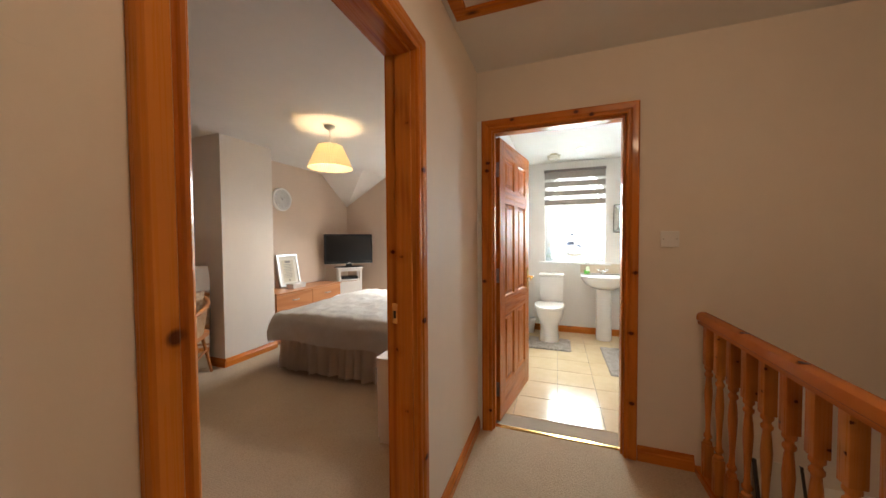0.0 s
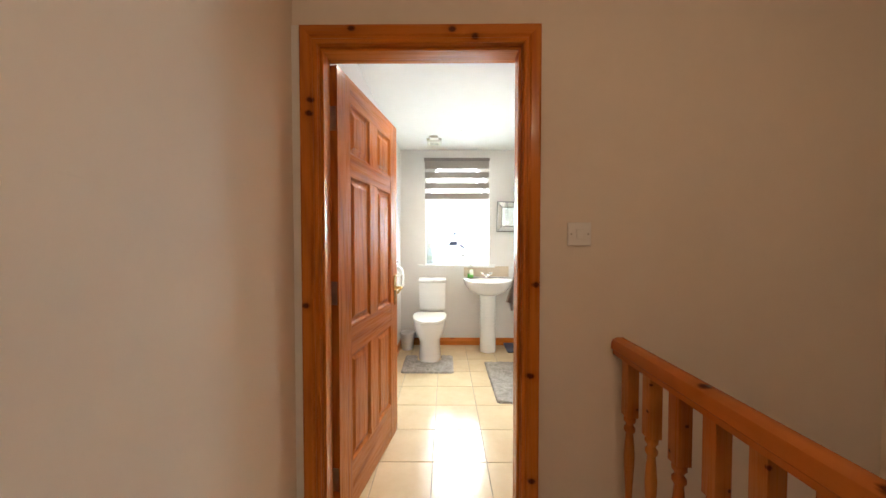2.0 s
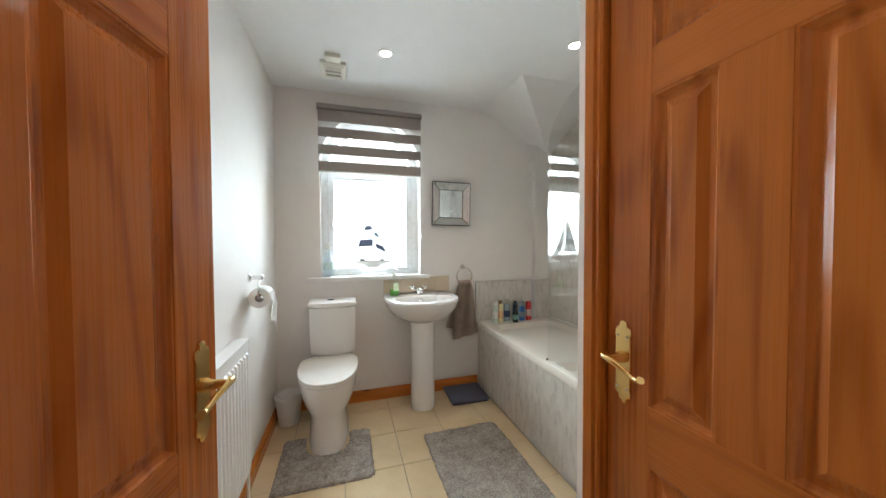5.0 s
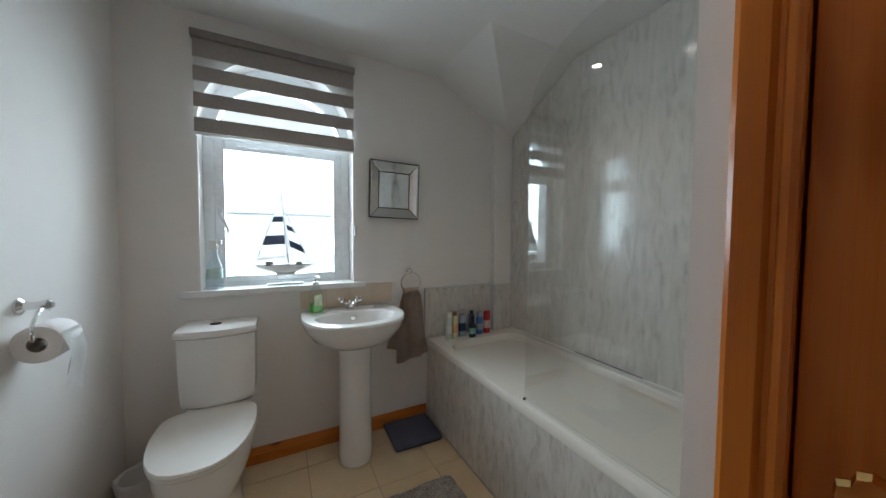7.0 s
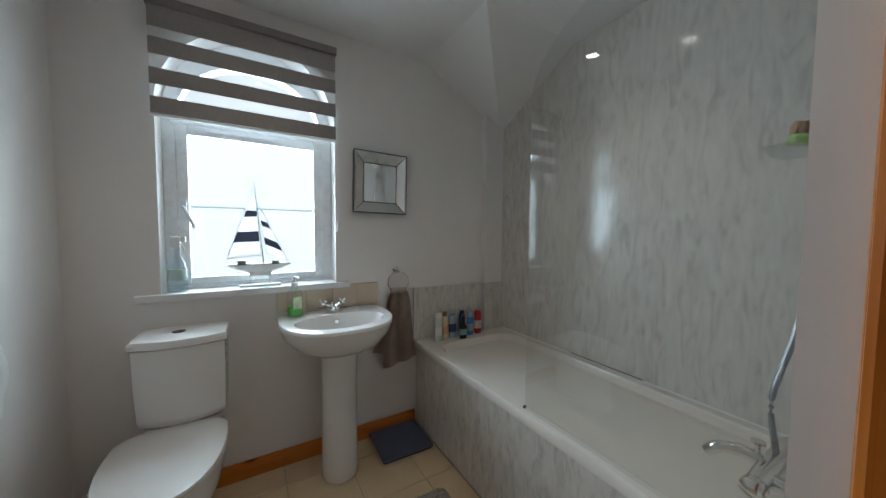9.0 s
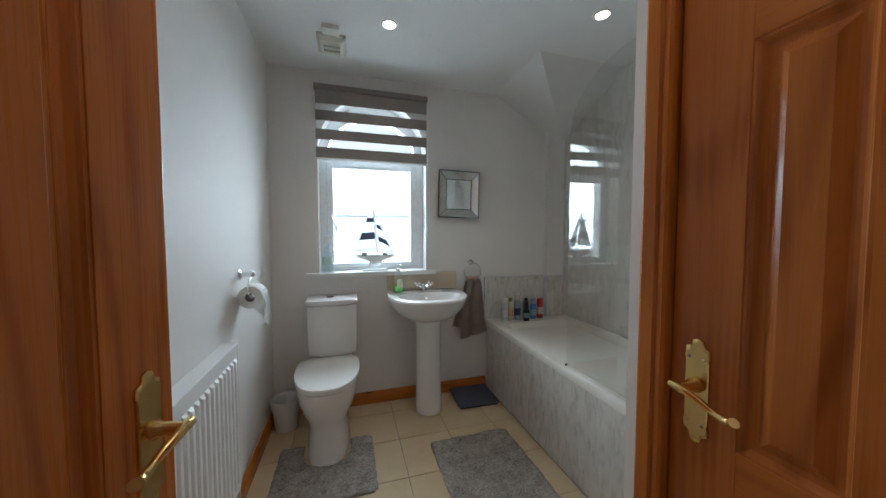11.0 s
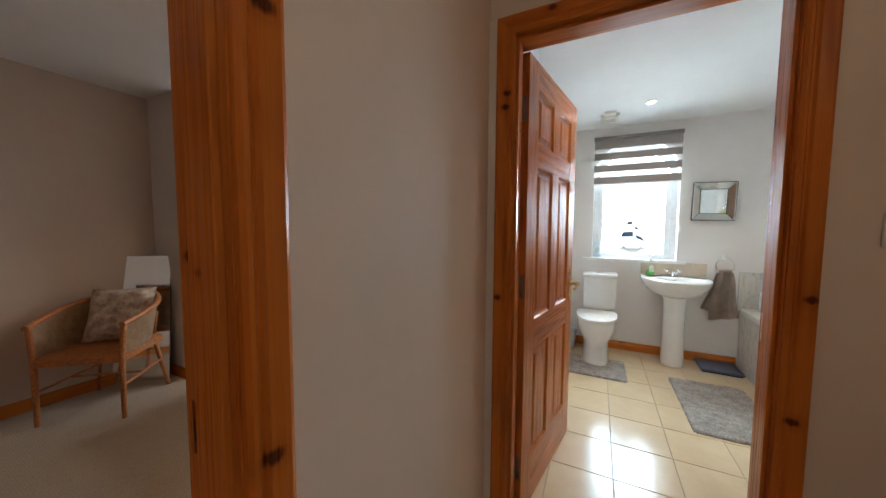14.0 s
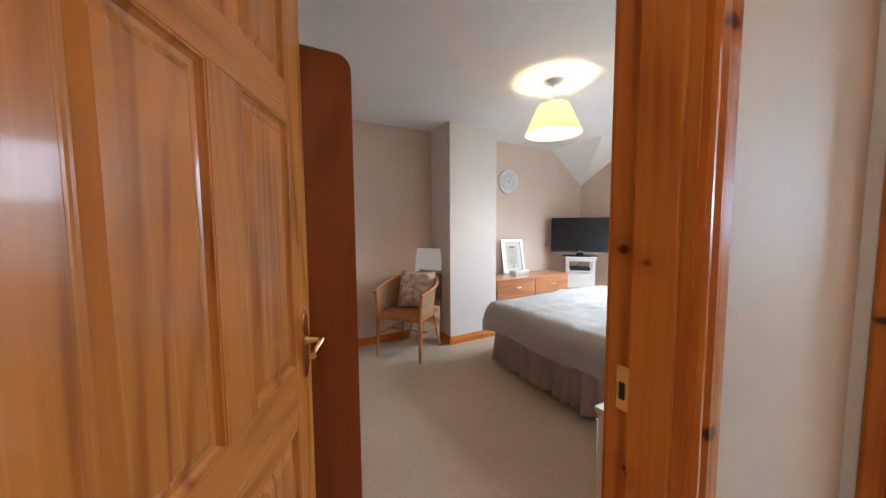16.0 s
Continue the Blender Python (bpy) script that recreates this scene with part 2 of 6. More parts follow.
def shaggy(name):
    m, t, b = nodes_of(name)
    v = coords(t)
    n = add(t, "ShaderNodeTexNoise", Vector=v, Scale=16.0, Detail=7.0, Roughness=0.75).outputs["Fac"]
    n0 = add(t, "ShaderNodeTexNoise", Vector=v, Scale=110.0, Detail=3.0).outputs["Fac"]
    f = maths(t, "ADD", maths(t, "MULTIPLY", n, 0.55), maths(t, "MULTIPLY", n0, 0.45))
    t.links.new(ramp(t, f, [(0.36, (0.19, 0.165, 0.145)), (0.62, (0.49, 0.445, 0.405))]), b.inputs["Base Color"])
    b.inputs["Roughness"].default_value = 0.95
    b.inputs["Specular IOR Level"].default_value = 0.1
    bump(t, b, f, 0.9, 0.012)
    return m


def glass(name, tint=(0.95, 0.98, 0.97), rough=0.0):
    m = bpy.data.materials.new(name)
    m.use_nodes = True
    t = m.node_tree
    t.nodes.remove(t.nodes["Principled BSDF"])
    tr = add(t, "ShaderNodeBsdfTransparent", Color=(*tint, 1))
    gl = add(t, "ShaderNodeBsdfGlossy", Roughness=0.01 + rough)
    lw = add(t, "ShaderNodeLayerWeight", Blend=0.5)
    fr = maths(t, "ADD", maths(t, "MULTIPLY", maths(t, "POWER", lw.outputs["Facing"], 4.0), 0.85), 0.075)
    mx = t.nodes.new("ShaderNodeMixShader")
    t.links.new(fr, mx.inputs[0])
    t.links.new(tr.outputs[0], mx.inputs[1])
    t.links.new(gl.outputs[0], mx.inputs[2])
    t.links.new(mx.outputs[0], t.nodes["Material Output"].inputs[0])
    return m


def glow(name, colour, strength):
    m, t, b = nodes_of(name)
    b.inputs["Base Color"].default_value = (*colour, 1)
    b.inputs["Emission Color"].default_value = (*colour, 1)
    b.inputs["Emission Strength"].default_value = strength
    return m


def blind_material():
    """Day-and-night blind: opaque weave."""
    m, t, b = nodes_of("blind_weave")
    v = coords(t, (1, 1, 1), False)
    n = add(t, "ShaderNodeTexNoise", Vector=coords(t, (400.0, 1.0, 60.0), False), Scale=1.0, Detail=2.0).outputs["Fac"]
    t.links.new(ramp(t, n, [(0.3, (0.33, 0.29, 0.265)), (0.7, (0.40, 0.355, 0.325))]), b.inputs["Base Color"])
    b.inputs["Roughness"].default_value = 0.85
    tl = add(t, "ShaderNodeBsdfTranslucent", Color=(0.30, 0.25, 0.22, 1))
    mx = t.nodes.new("ShaderNodeMixShader")
    mx.inputs[0].default_value = 0.18
    t.links.new(b.outputs[0], mx.inputs[1])
    t.links.new(tl.outputs[0], mx.inputs[2])
    t.links.new(mx.outputs[0], t.nodes["Material Output"].inputs[0])
    return m


def sheer_material():
    m = bpy.data.materials.new("blind_sheer")
    m.use_nodes = True
    t = m.node_tree
    b = t.nodes["Principled BSDF"]
    b.inputs["Base Color"].default_value = (0.75, 0.74, 0.72, 1)
    tr = add(t, "ShaderNodeBsdfTransparent")
    mx = t.nodes.new("ShaderNodeMixShader")
    mx.inputs[0].default_value = 0.14
    t.links.new(tr.outputs[0], mx.inputs[1])
    t.links.new(b.outputs[0], mx.inputs[2])
    t.links.new(mx.outputs[0], t.nodes["Material Output"].inputs[0])
    return m


def thin_cloth(name, colour, through_light):
    m, t, b = nodes_of(name)
    b.inputs["Base Color"].default_value = (*colour, 1)
    b.inputs["Roughness"].default_value = 0.9
    tl = add(t, "ShaderNodeBsdfTranslucent", Color=(*colour, 1))
    mx = t.nodes.new("ShaderNodeMixShader")
    mx.inputs[0].default_value = through_light
    t.links.new(b.outputs[0], mx.inputs[1])
    t.links.new(tl.outputs[0], mx.inputs[2])
    t.links.new(mx.outputs[0], t.nodes["Material Output"].inputs[0])
    return m


def shade_material():
    m, t, b = nodes_of("lampshade_cloth")
    b.inputs["Base Color"].default_value = (0.88, 0.82, 0.66, 1)
    b.inputs["Roughness"].default_value = 0.8
    tl = add(t, "ShaderNodeBsdfTranslucent", Color=(1.0, 0.93, 0.76, 1))
    mx = t.nodes.new("ShaderNodeMixShader")
    mx.inputs[0].default_value = 0.55
    t.links.new(b.outputs[0], mx.inputs[1])
    t.links.new(tl.outputs[0], mx.inputs[2])
    t.links.new(mx.outputs[0], t.nodes["Material Output"].inputs[0])
    return m


M_LANDING = paint("paint_landing", (0.78, 0.70, 0.61), 0.72)
M_BATHWALL = paint("paint_bathroom", (0.80, 0.765, 0.73), 0.6)
M_BEDWALL = paint("paint_bedroom_beige", (0.66, 0.53, 0.43))
M_CHIMNEY = paint("paint_chimney_cream", (0.76, 0.70, 0.64))
M_CEIL = paint("paint_ceiling", (0.80, 0.79, 0.77), 0.8)
M_CARPET = carpet_material()
M_TILE = tile_material()
M_GROUT = plain("grout", (0.42, 0.36, 0.28), 0.9)
PINE_Z, PINE_X, PINE_Y = pine("pine_upright", "z"), pine("pine_across", "x"), pine("pine_along", "y")
DOOR_L, DOOR_D = (0.52, 0.172, 0.036), (0.27, 0.062, 0.010)
DOOR_Z = pine("door_pine_upright", "z", DOOR_L, DOOR_D, knotty=False, figure=3.2)
DOOR_X = pine("door_pine_across", "x", DOOR_L, DOOR_D, knotty=False, figure=2.0)
M_WARDROBE = pine("wardrobe_veneer", "z", (0.30, 0.085, 0.022), (0.20, 0.045, 0.012), knotty=False, gloss=0.35)
M_CHEST = pine("chest_veneer", "y", (0.50, 0.22, 0.10), (0.38, 0.14, 0.055), knotty=False, gloss=0.3)
M_MARBLE = marble("marble_panel", (0.47, 0.445, 0.405), (0.71, 0.675, 0.62), 0.12)
M_CERAMIC = plain("white_ceramic", (0.82, 0.80, 0.77), 0.10, vary=0.01, coat=0.3)
M_ACRYLIC = plain("cream_acrylic", (0.78, 0.74, 0.67), 0.14, vary=0.015)
M_UPVC = plain("white_upvc", (0.87, 0.89, 0.91), 0.28, vary=0.02)
M_WHITE = plain("white_gloss_paint", (0.80, 0.79, 0.77), 0.3, vary=0.03)
M_CHROME = plain("chrome", (0.80, 0.80, 0.80), 0.10, 1.0, vary=0.02)
M_HOSE = plain("hose_steel", (0.36, 0.37, 0.38), 0.38, 0.9, vary=0.2, scale=60)
M_BRASS = plain("brass", (0.80, 0.56, 0.22), 0.20, 1.0, vary=0.08)
M_DULLSTEEL = plain("dull_steel", (0.45, 0.43, 0.40), 0.4, 1.0, vary=0.15, scale=30)
M_BLACK = plain("black_plastic", (0.015, 0.015, 0.017), 0.25, vary=0.1)
M_SCREEN = plain("tv_screen", (0.008, 0.009, 0.011), 0.12, vary=0.05)
M_MIRROR = plain("mirror_silver", (0.90, 0.92, 0.92), 0.02, 1.0, vary=0.0)
M_SHAG = shaggy("bath_mat_pile")
M_TOWEL = fabric("towel_taupe", (0.39, 0.305, 0.245), (0.53, 0.425, 0.355), 350, 9)
M_SCALE = plain("slate_blue_plastic", (0.085, 0.098, 0.155), 0.55, vary=0.12, bumps=0.3)
M_SPLASH = plain("beige_tile", (0.62, 0.50, 0.37), 0.25, vary=0.07, scale=5)
M_TUBE = fabric("duvet_cotton", (0.80, 0.76, 0.71), (0.88, 0.86, 0.83), 420, 7.0)
M_VALANCE = fabric("valance_cotton", (0.74, 0.64, 0.565), (0.82, 0.73, 0.655), 500, 3.0)
M_MATTRESS = fabric("mattress_ticking", (0.70, 0.66, 0.60), (0.76, 0.72, 0.66))
M_RATTAN = plain("rattan_honey", (0.46, 0.17, 0.05), 0.4, vary=0.3, scale=60, bumps=0.5, bscale=160)
M_CUSHION = fabric("cushion_print", (0.30, 0.19, 0.14), (0.74, 0.64, 0.52), 300, 16.0)
M_GLASS = glass("clear_glass")
M_PICGLASS = glass("picture_glass", (0.99, 0.99, 0.99), 0.35)
M_SCREENGLASS = glass("shower_screen_glass", (0.975, 0.98, 0.972))
M_BLIND = blind_material()
M_SHEER = sheer_material()
M_SHADE = shade_material()
M_BULB = glow("bulb_warm", (1.0, 0.78, 0.45), 25.0)
M_SPOT = glow("spot_lamp_face", (1.0, 0.93, 0.82), 60.0)
M_PAPER = plain("tissue_paper", (0.84, 0.83, 0.81), 0.9, vary=0.02, bumps=0.3)
M_DARKTRIM = plain("mirror_bead_dark", (0.05, 0.042, 0.036), 0.4, 0.4)
M_BEVEL = plain("bevelled_mirror", (0.62, 0.60, 0.57), 0.05, 1.0, vary=0.04)
# Near-black colour for the shade inside the latch holes.
M_HOLE_SHADE = plain("hole_shade", (0.03, 0.02, 0.015), 0.8)
M_SKYGLOW = glow("sky_glow", (0.94, 0.97, 1.0), 3.2)
RAIL_Y = pine("rail_pine", "y", (0.50, 0.160, 0.032), (0.27, 0.065, 0.010), knots=((0.742, 1.62, 0.880), (0.740, 1.28, 0.882), (0.720, 0.83, 0.862), (0.745, 0.38, 0.882), (0.738, -0.35, 0.88)), knotty=False, gloss=0.18)
SPINDLE = [pine("spindle_pine", "z", (a, b, c), (a * 0.62, b * 0.5, c * 0.4), figure=f, knotty=False, knots=((x, -0.0205, z), (-0.0205, y, z - 0.09)), knot_r=0.008) for a, b, c, f, x, y, z in ((0.50, 0.175, 0.038, 1.0, 0.016, 0.004, 0.650), (0.56, 0.22, 0.052, 0.6, -0.017, -0.008, 0.795), (0.45, 0.145, 0.030, 1.3, 0.004, 0.012, 0.735))]
M_FAN = plain("yellowed_white_plastic", (0.66, 0.62, 0.52), 0.4, vary=0.05)
# Darker plastic colour for the shade in the fan's slots.
M_FAN_SHADE = plain("fan_slot_shade", (0.35, 0.33, 0.27), 0.6)
M_BLINDRAIL = plain("blind_rail_taupe", (0.22, 0.19, 0.175), 0.45, vary=0.05)
M_SEAT = plain("white_seat_plastic", (0.82, 0.80, 0.76), 0.22, vary=0.01)
M_BUTTON = plain("dark_chrome", (0.10, 0.09, 0.085), 0.25, 0.8)
M_CLEARPL = glass("clear_plastic", (0.95, 0.96, 0.95), 0.05)
M_CLEARBLUE = glass("blue_tinted_plastic", (0.92, 0.97, 0.99), 0.05)
M_SOAP = plain("green_soap", (0.16, 0.62, 0.10), 0.15, vary=0.05)
M_LABELG = plain("green_label", (0.62, 0.72, 0.50), 0.4, vary=0.3, scale=30)
M_TRIMW = plain("pale_trim", (0.60, 0.60, 0.60), 0.3, vary=0.03)
M_GREENPL = plain("apple_green_plastic", (0.30, 0.50, 0.12), 0.35)
M_BRISTLE = plain("tan_bristle", (0.42, 0.24, 0.11), 0.9, vary=0.3, scale=60)
M_PLMINT = plain("mint_plastic", (0.62, 0.72, 0.66), 0.3)
M_PLYELLOW = plain("pale_yellow_plastic", (0.74, 0.64, 0.36), 0.3)
M_PLPEACH = plain("peach_label", (0.74, 0.42, 0.22), 0.4, vary=0.2, scale=40)
M_PLBROWN = plain("brown_cap", (0.20, 0.12, 0.05), 0.3)
M_PLBLUEGREY = plain("blue_grey_plastic", (0.36, 0.44, 0.52), 0.25)
M_PLNAVY = plain("navy_plastic", (0.03, 0.05, 0.14), 0.3)
M_PLDARK = plain("near_black_green", (0.015, 0.03, 0.03), 0.2)
M_PLTEAL = plain("teal_label", (0.20, 0.42, 0.37), 0.4)
M_PLBLUE = plain("bright_blue_plastic", (0.05, 0.20, 0.55), 0.3)
M_PLRED = plain("red_plastic", (0.52, 0.03, 0.03), 0.3)
M_PLLABEL = plain("pink_white_label", (0.70, 0.55, 0.52), 0.4, vary=0.3, scale=50)
M_RADW = plain("radiator_enamel", (0.78, 0.78, 0.77), 0.42, vary=0.01, scale=2.0, spec=0.35)
M_CARD = plain("grey_card", (0.35, 0.31, 0.27), 0.9)
M_BAG = plain("white_bag_plastic", (0.74, 0.74, 0.74), 0.35, vary=0.05, bumps=0.6, bscale=40)
M_SAIL = thin_cloth("sail_cotton", (0.80, 0.82, 0.84), 0.75)
M_STRIPE = thin_cloth("sail_stripe_dark", (0.13, 0.14, 0.18), 0.4)
M_DECK = plain("dark_grey_wood", (0.06, 0.06, 0.065), 0.5, vary=0.3, scale=40)
M_WEAVE = fabric("rattan_weave", (0.50, 0.31, 0.16), (0.66, 0.46, 0.28), 140, 20, 0.6, 0.8)
M_SILVER = plain("silver_frame", (0.62, 0.61, 0.59), 0.3, 0.9, vary=0.1)
M_CREAMPAPER = plain("cream_mount", (0.74, 0.72, 0.66), 0.8, vary=0.03)
M_PAPERCERT = plain("certificate_paper", (0.62, 0.58, 0.47), 0.8, vary=0.06, scale=20)
M_GREYINK = plain("grey_ink", (0.22, 0.21, 0.20), 0.7)
M_DIAL = plain("clock_dial", (0.74, 0.74, 0.73), 0.5, vary=0.02)
M_CABIN = plain("grey_block", (0.40, 0.40, 0.40), 0.5, vary=0.1)

# ---- mesh helpers ----


def finish(bm, name, mat, smooth=False):
    bmesh.ops.recalc_face_normals(bm, faces=bm.faces)
    me = bpy.data.meshes.new(name)
    bm.to_mesh(me)
    bm.free()
    me.materials.append(mat)
    if smooth:
        for p in me.polygons:
            p.use_smooth = True
        me.set_sharp_from_angle(angle=radians(38))
    return me


def part(name, bm, mat, parent=None, label="", smooth=False, kind=""):
    ob = new(name, finish(bm, name, mat, smooth))
    ob.parent = parent
    return tagged(ob, label=label, kind=kind)


def structure(name, bm, mat, label="", smooth=False):
    return part(name, bm, mat, None, label, smooth, "structure")


def thing(name, label, category, m=None, group=""):
    ob = new(name)
    ob.matrix_world = m or Matrix()
    return tagged(ob, label, category, group)


def box(x0, x1, y0, y1, z0, z1, bev=0.0, bm=None, seg=2):
    b = bmesh.new()
    vs = [b.verts.new(p) for p in ((x0, y0, z0), (x1, y0, z0), (x1, y1, z0), (x0, y1, z0), (x0, y0, z1), (x1, y0, z1), (x1, y1, z1), (x0, y1, z1))]
    for f in ((3, 2, 1, 0), (4, 5, 6, 7), (0, 1, 5, 4), (1, 2, 6, 5), (2, 3, 7, 6), (3, 0, 4, 7)):
        b.faces.new([vs[i] for i in f])
    if bev:
        bmesh.ops.bevel(b, geom=b.edges[:], offset=bev, segments=seg, affect="EDGES", profile=0.6)
    return join(bm, b) if bm else b


def join(bm, other):
    me = bpy.data.meshes.new("joining")
    other.to_mesh(me)
    other.free()
    bm.from_mesh(me)
    bpy.data.meshes.remove(me)
    return bm


def boxes(*rows, bev=0.0):
    bm = bmesh.new()
    for r in rows:
        box(*r, bev=bev, bm=bm)
    return bm


def prism(a, b, bm=None):
    """A solid between two loops of as many points."""
    bm = bm or bmesh.new()
    va, vb = [bm.verts.new(p) for p in a], [bm.verts.new(p) for p in b]
    n = len(a)
    bm.faces.new(va)
    bm.faces.new(list(reversed(vb)))
    for i in range(n):
        bm.faces.new((va[i], vb[i], vb[(i + 1) % n], va[(i + 1) % n]))
    return bm


def loft(rings, bm=None, caps=True, closed=True):
    bm = bm or bmesh.new()
    vs = [[bm.verts.new(p) for p in r] for r in rings]
    n = len(rings[0])
    for a, b in zip(vs, vs[1:]):
        for i in range(n if closed else n - 1):
            bm.faces.new((a[i], a[(i + 1) % n], b[(i + 1) % n], b[i]))
    if caps and closed:
        bm.faces.new(vs[0])
        bm.faces.new(list(reversed(vs[-1])))
    return bm


def lathe(profile, seg=20, at=(0, 0, 0), axis="z", bm=None, caps=True):
    rings = []
    for r, h in profile:
        ring = []
        for i in range(seg):
            a = 2 * math.pi * i / seg
            p = (r * math.cos(a), r * math.sin(a), h)
            if axis == "x":
                p = (h, p[0], p[1])
            elif axis == "y":
                p = (p[0], h, p[1])
            ring.append(tuple(c + o for c, o in zip(p, at)))
        rings.append(ring)
    return loft(rings, bm, caps)


def tube(points, r, seg=8, bm=None, closed=False):
    """A round bar along points; r is one radius or one for each point."""
    pts = [Vector(p) for p in points]
    rings, up = [], Vector((0.0137, 0.031, 1)).normalized()
    n = len(pts)
    for i, p in enumerate(pts):
        d = (pts[(i + 1) % n] - pts[i - 1]) if closed else (pts[min(i + 1, n - 1)] - pts[max(i - 1, 0)])
        d.normalize()
        s = d.cross(up)
        if s.length < 0.15:
            s = d.cross(Vector((1, 0, 0)))
        s.normalize()
        u = s.cross(d)
        rr = r[i] if isinstance(r, (list, tuple)) else r
        rings.append([p + (s * math.cos(2 * math.pi * k / seg) + u * math.sin(2 * math.pi * k / seg)) * rr for k in range(seg)])
    if closed:
        rings.append(rings[0])
    return loft(rings, bm, not closed)


def curve_pts(pts, n=8):
    """Catmull-Rom points through pts."""
    ps = [Vector(pts[0])] + [Vector(p) for p in pts] + [Vector(pts[-1])]
    out = []
    for i in range(1, len(ps) - 2):
        a, b, c, d = ps[i - 1:i + 3]
        for k in range(n):
            t = k / n
            out.append(0.5 * ((2 * b) + (c - a) * t + (2 * a - 5 * b + 4 * c - d) * t * t + (3 * b - a - 3 * c + d) * t ** 3))
    out.append(ps[-2])
    return out


def rrect(x0, x1, y0, y1, r, z, n=5):
    """A rounded rectangle at height z."""
    out = []
    for cx, cy, a0 in ((x1 - r, y1 - r, 0), (x0 + r, y1 - r, 90), (x0 + r, y0 + r, 180), (x1 - r, y0 + r, 270)):
        for i in range(n + 1):
            a = radians(a0 + 90 * i / n)
            out.append((cx + r * math.cos(a), cy + r * math.sin(a), z))
    return out


# ---- the building ----
XW, XE, YN = -0.46, 1.79, 4.605          # bathroom: west, east, north
ZB, ZL, ZR = 2.33, 2.38, 2.36            # ceilings: bathroom, landing, bedroom
BX, BY, BY0 = -3.60, 4.78, 0.18          # bedroom: west, north, south
LY0, LXE = -1.50, 1.756                  # landing: south, east

floor_l = structure("floor_landing", boxes((-0.60, 0.735, LY0 - 0.1, 2.095, -0.26, 0.0)), M_CARPET, "beige ribbed wool carpet on the landing")
floor_r = structure("floor_bedroom", boxes((BX - 0.05, -0.60, BY0 - 0.1, BY + 0.1, -0.26, 0.0)), M_CARPET, "beige ribbed wool carpet in the bedroom")
floor_b = structure("floor_bathroom", boxes((XW - 0.05, XE + 0.1, 2.095, 4.95, -0.26, -0.004)), M_GROUT, "cream ceramic tiled bathroom floor with tan grout")

structure("wall_landing_west", boxes((-0.56, -0.5, LY0, 0.245, -0.02, 2.5), (-0.56, -0.5, 1.067, 2.03, -0.02, 2.5), (-0.56, -0.5, 0.245, 1.067, 2.012, 2.5)), M_LANDING, "unseen off-white wall added to close the landing beside the bedroom door")
structure("wall_bedroom_east", boxes((-0.62, -0.56, BY0, 0.245, -0.02, 2.5), (-0.62, -0.56, 1.067, BY, -0.02, 2.5), (-0.62, -0.56, 0.245, 1.067, 2.012, 2.5)), M_BEDWALL, "beige emulsioned bedroom wall")
structure("wall_landing_north", boxes((-0.56, -0.424, 2.03, 2.09, -0.02, 2.5), (0.394, 1.87, 2.03, 2.09, -0.02, 2.5), (-0.424, 0.394, 2.03, 2.09, 2.012, 2.5), (0.8, 1.87, 2.03, 2.12, -2.8, -0.02)), M_LANDING, "warm off-white emulsioned wall round the bathroom door")
structure("wall_bathroom_south", boxes((-0.56, -0.424, 2.09, 2.15, -0.02, 2.5), (0.394, 1.87, 2.09, 2.15, -0.02, 2.5), (-0.424, 0.394, 2.09, 2.15, 2.012, 2.5)), M_BATHWALL, "white emulsioned bathroom wall")
structure("wall_bathroom_west", boxes((-0.56, XW, 2.15, 4.91, -0.02, 2.5)), M_BATHWALL, "white emulsioned bathroom wall with radiator")
structure("wall_bathroom_closet", boxes((0.65, 0.74, 2.772, 2.852, -0.02, 2.5), (0.65, 0.74, 2.15, 2.772, 2.005, 2.5), (0.74, XE, 2.78, 2.852, -0.02, 2.5), (0.86, 0.9, 2.15, 2.80, 0, 2.5)), M_BATHWALL, "white emulsioned wall round the airing cupboard")
structure("wall_bathroom_east", boxes((XE, 1.89, 2.15, 4.91, -0.02, 2.5)), M_BATHWALL, "white emulsioned wall behind the bath")
structure("wall_landing_east", boxes((LXE, 1.87, LY0, 2.03, -2.8, 2.5)), M_LANDING, "warm off-white emulsioned stairwell wall")
# Unseen wall, added to close off the landing behind the camera.
structure("wall_landing_south", boxes((-0.56, 1.87, LY0 - 0.1, LY0, -2.8, 2.5)), M_LANDING, "unseen off-white wall added to close the landing")
structure("wall_stairwell_west", boxes((0.64, 0.735, LY0, 2.03, -2.8, -0.262)), M_LANDING, "off-white emulsioned wall under the landing")
structure("wall_bedroom_west", boxes((BX - 0.1, BX, BY0 - 0.1, BY + 0.1, -0.02, 2.5)), M_BEDWALL, "beige emulsioned bedroom wall behind the chair and chest")
structure("wall_bedroom_south", boxes((BX, -0.62, BY0 - 0.1, BY0, -0.02, 2.5)), M_BEDWALL, "beige emulsioned bedroom wall behind the wardrobe")
structure("chimney_breast", boxes((BX, -3.17, 2.19, 2.80, 0, 2.5)), M_CHIMNEY, "cream emulsioned chimney breast")

# bathroom window wall, with an arched head over the opening
WX, WA, WZ0, WZS, WRISE = 0.217, 0.377, 0.965, 1.80, 0.385
bm = boxes((-0.56, WX - WA, YN, 4.91, -0.02, 2.5), (WX + WA, 1.89, YN, 4.91, -0.02, 2.5), (WX - WA, WX + WA, YN, 4.91, -0.02, WZ0 - 0.03))
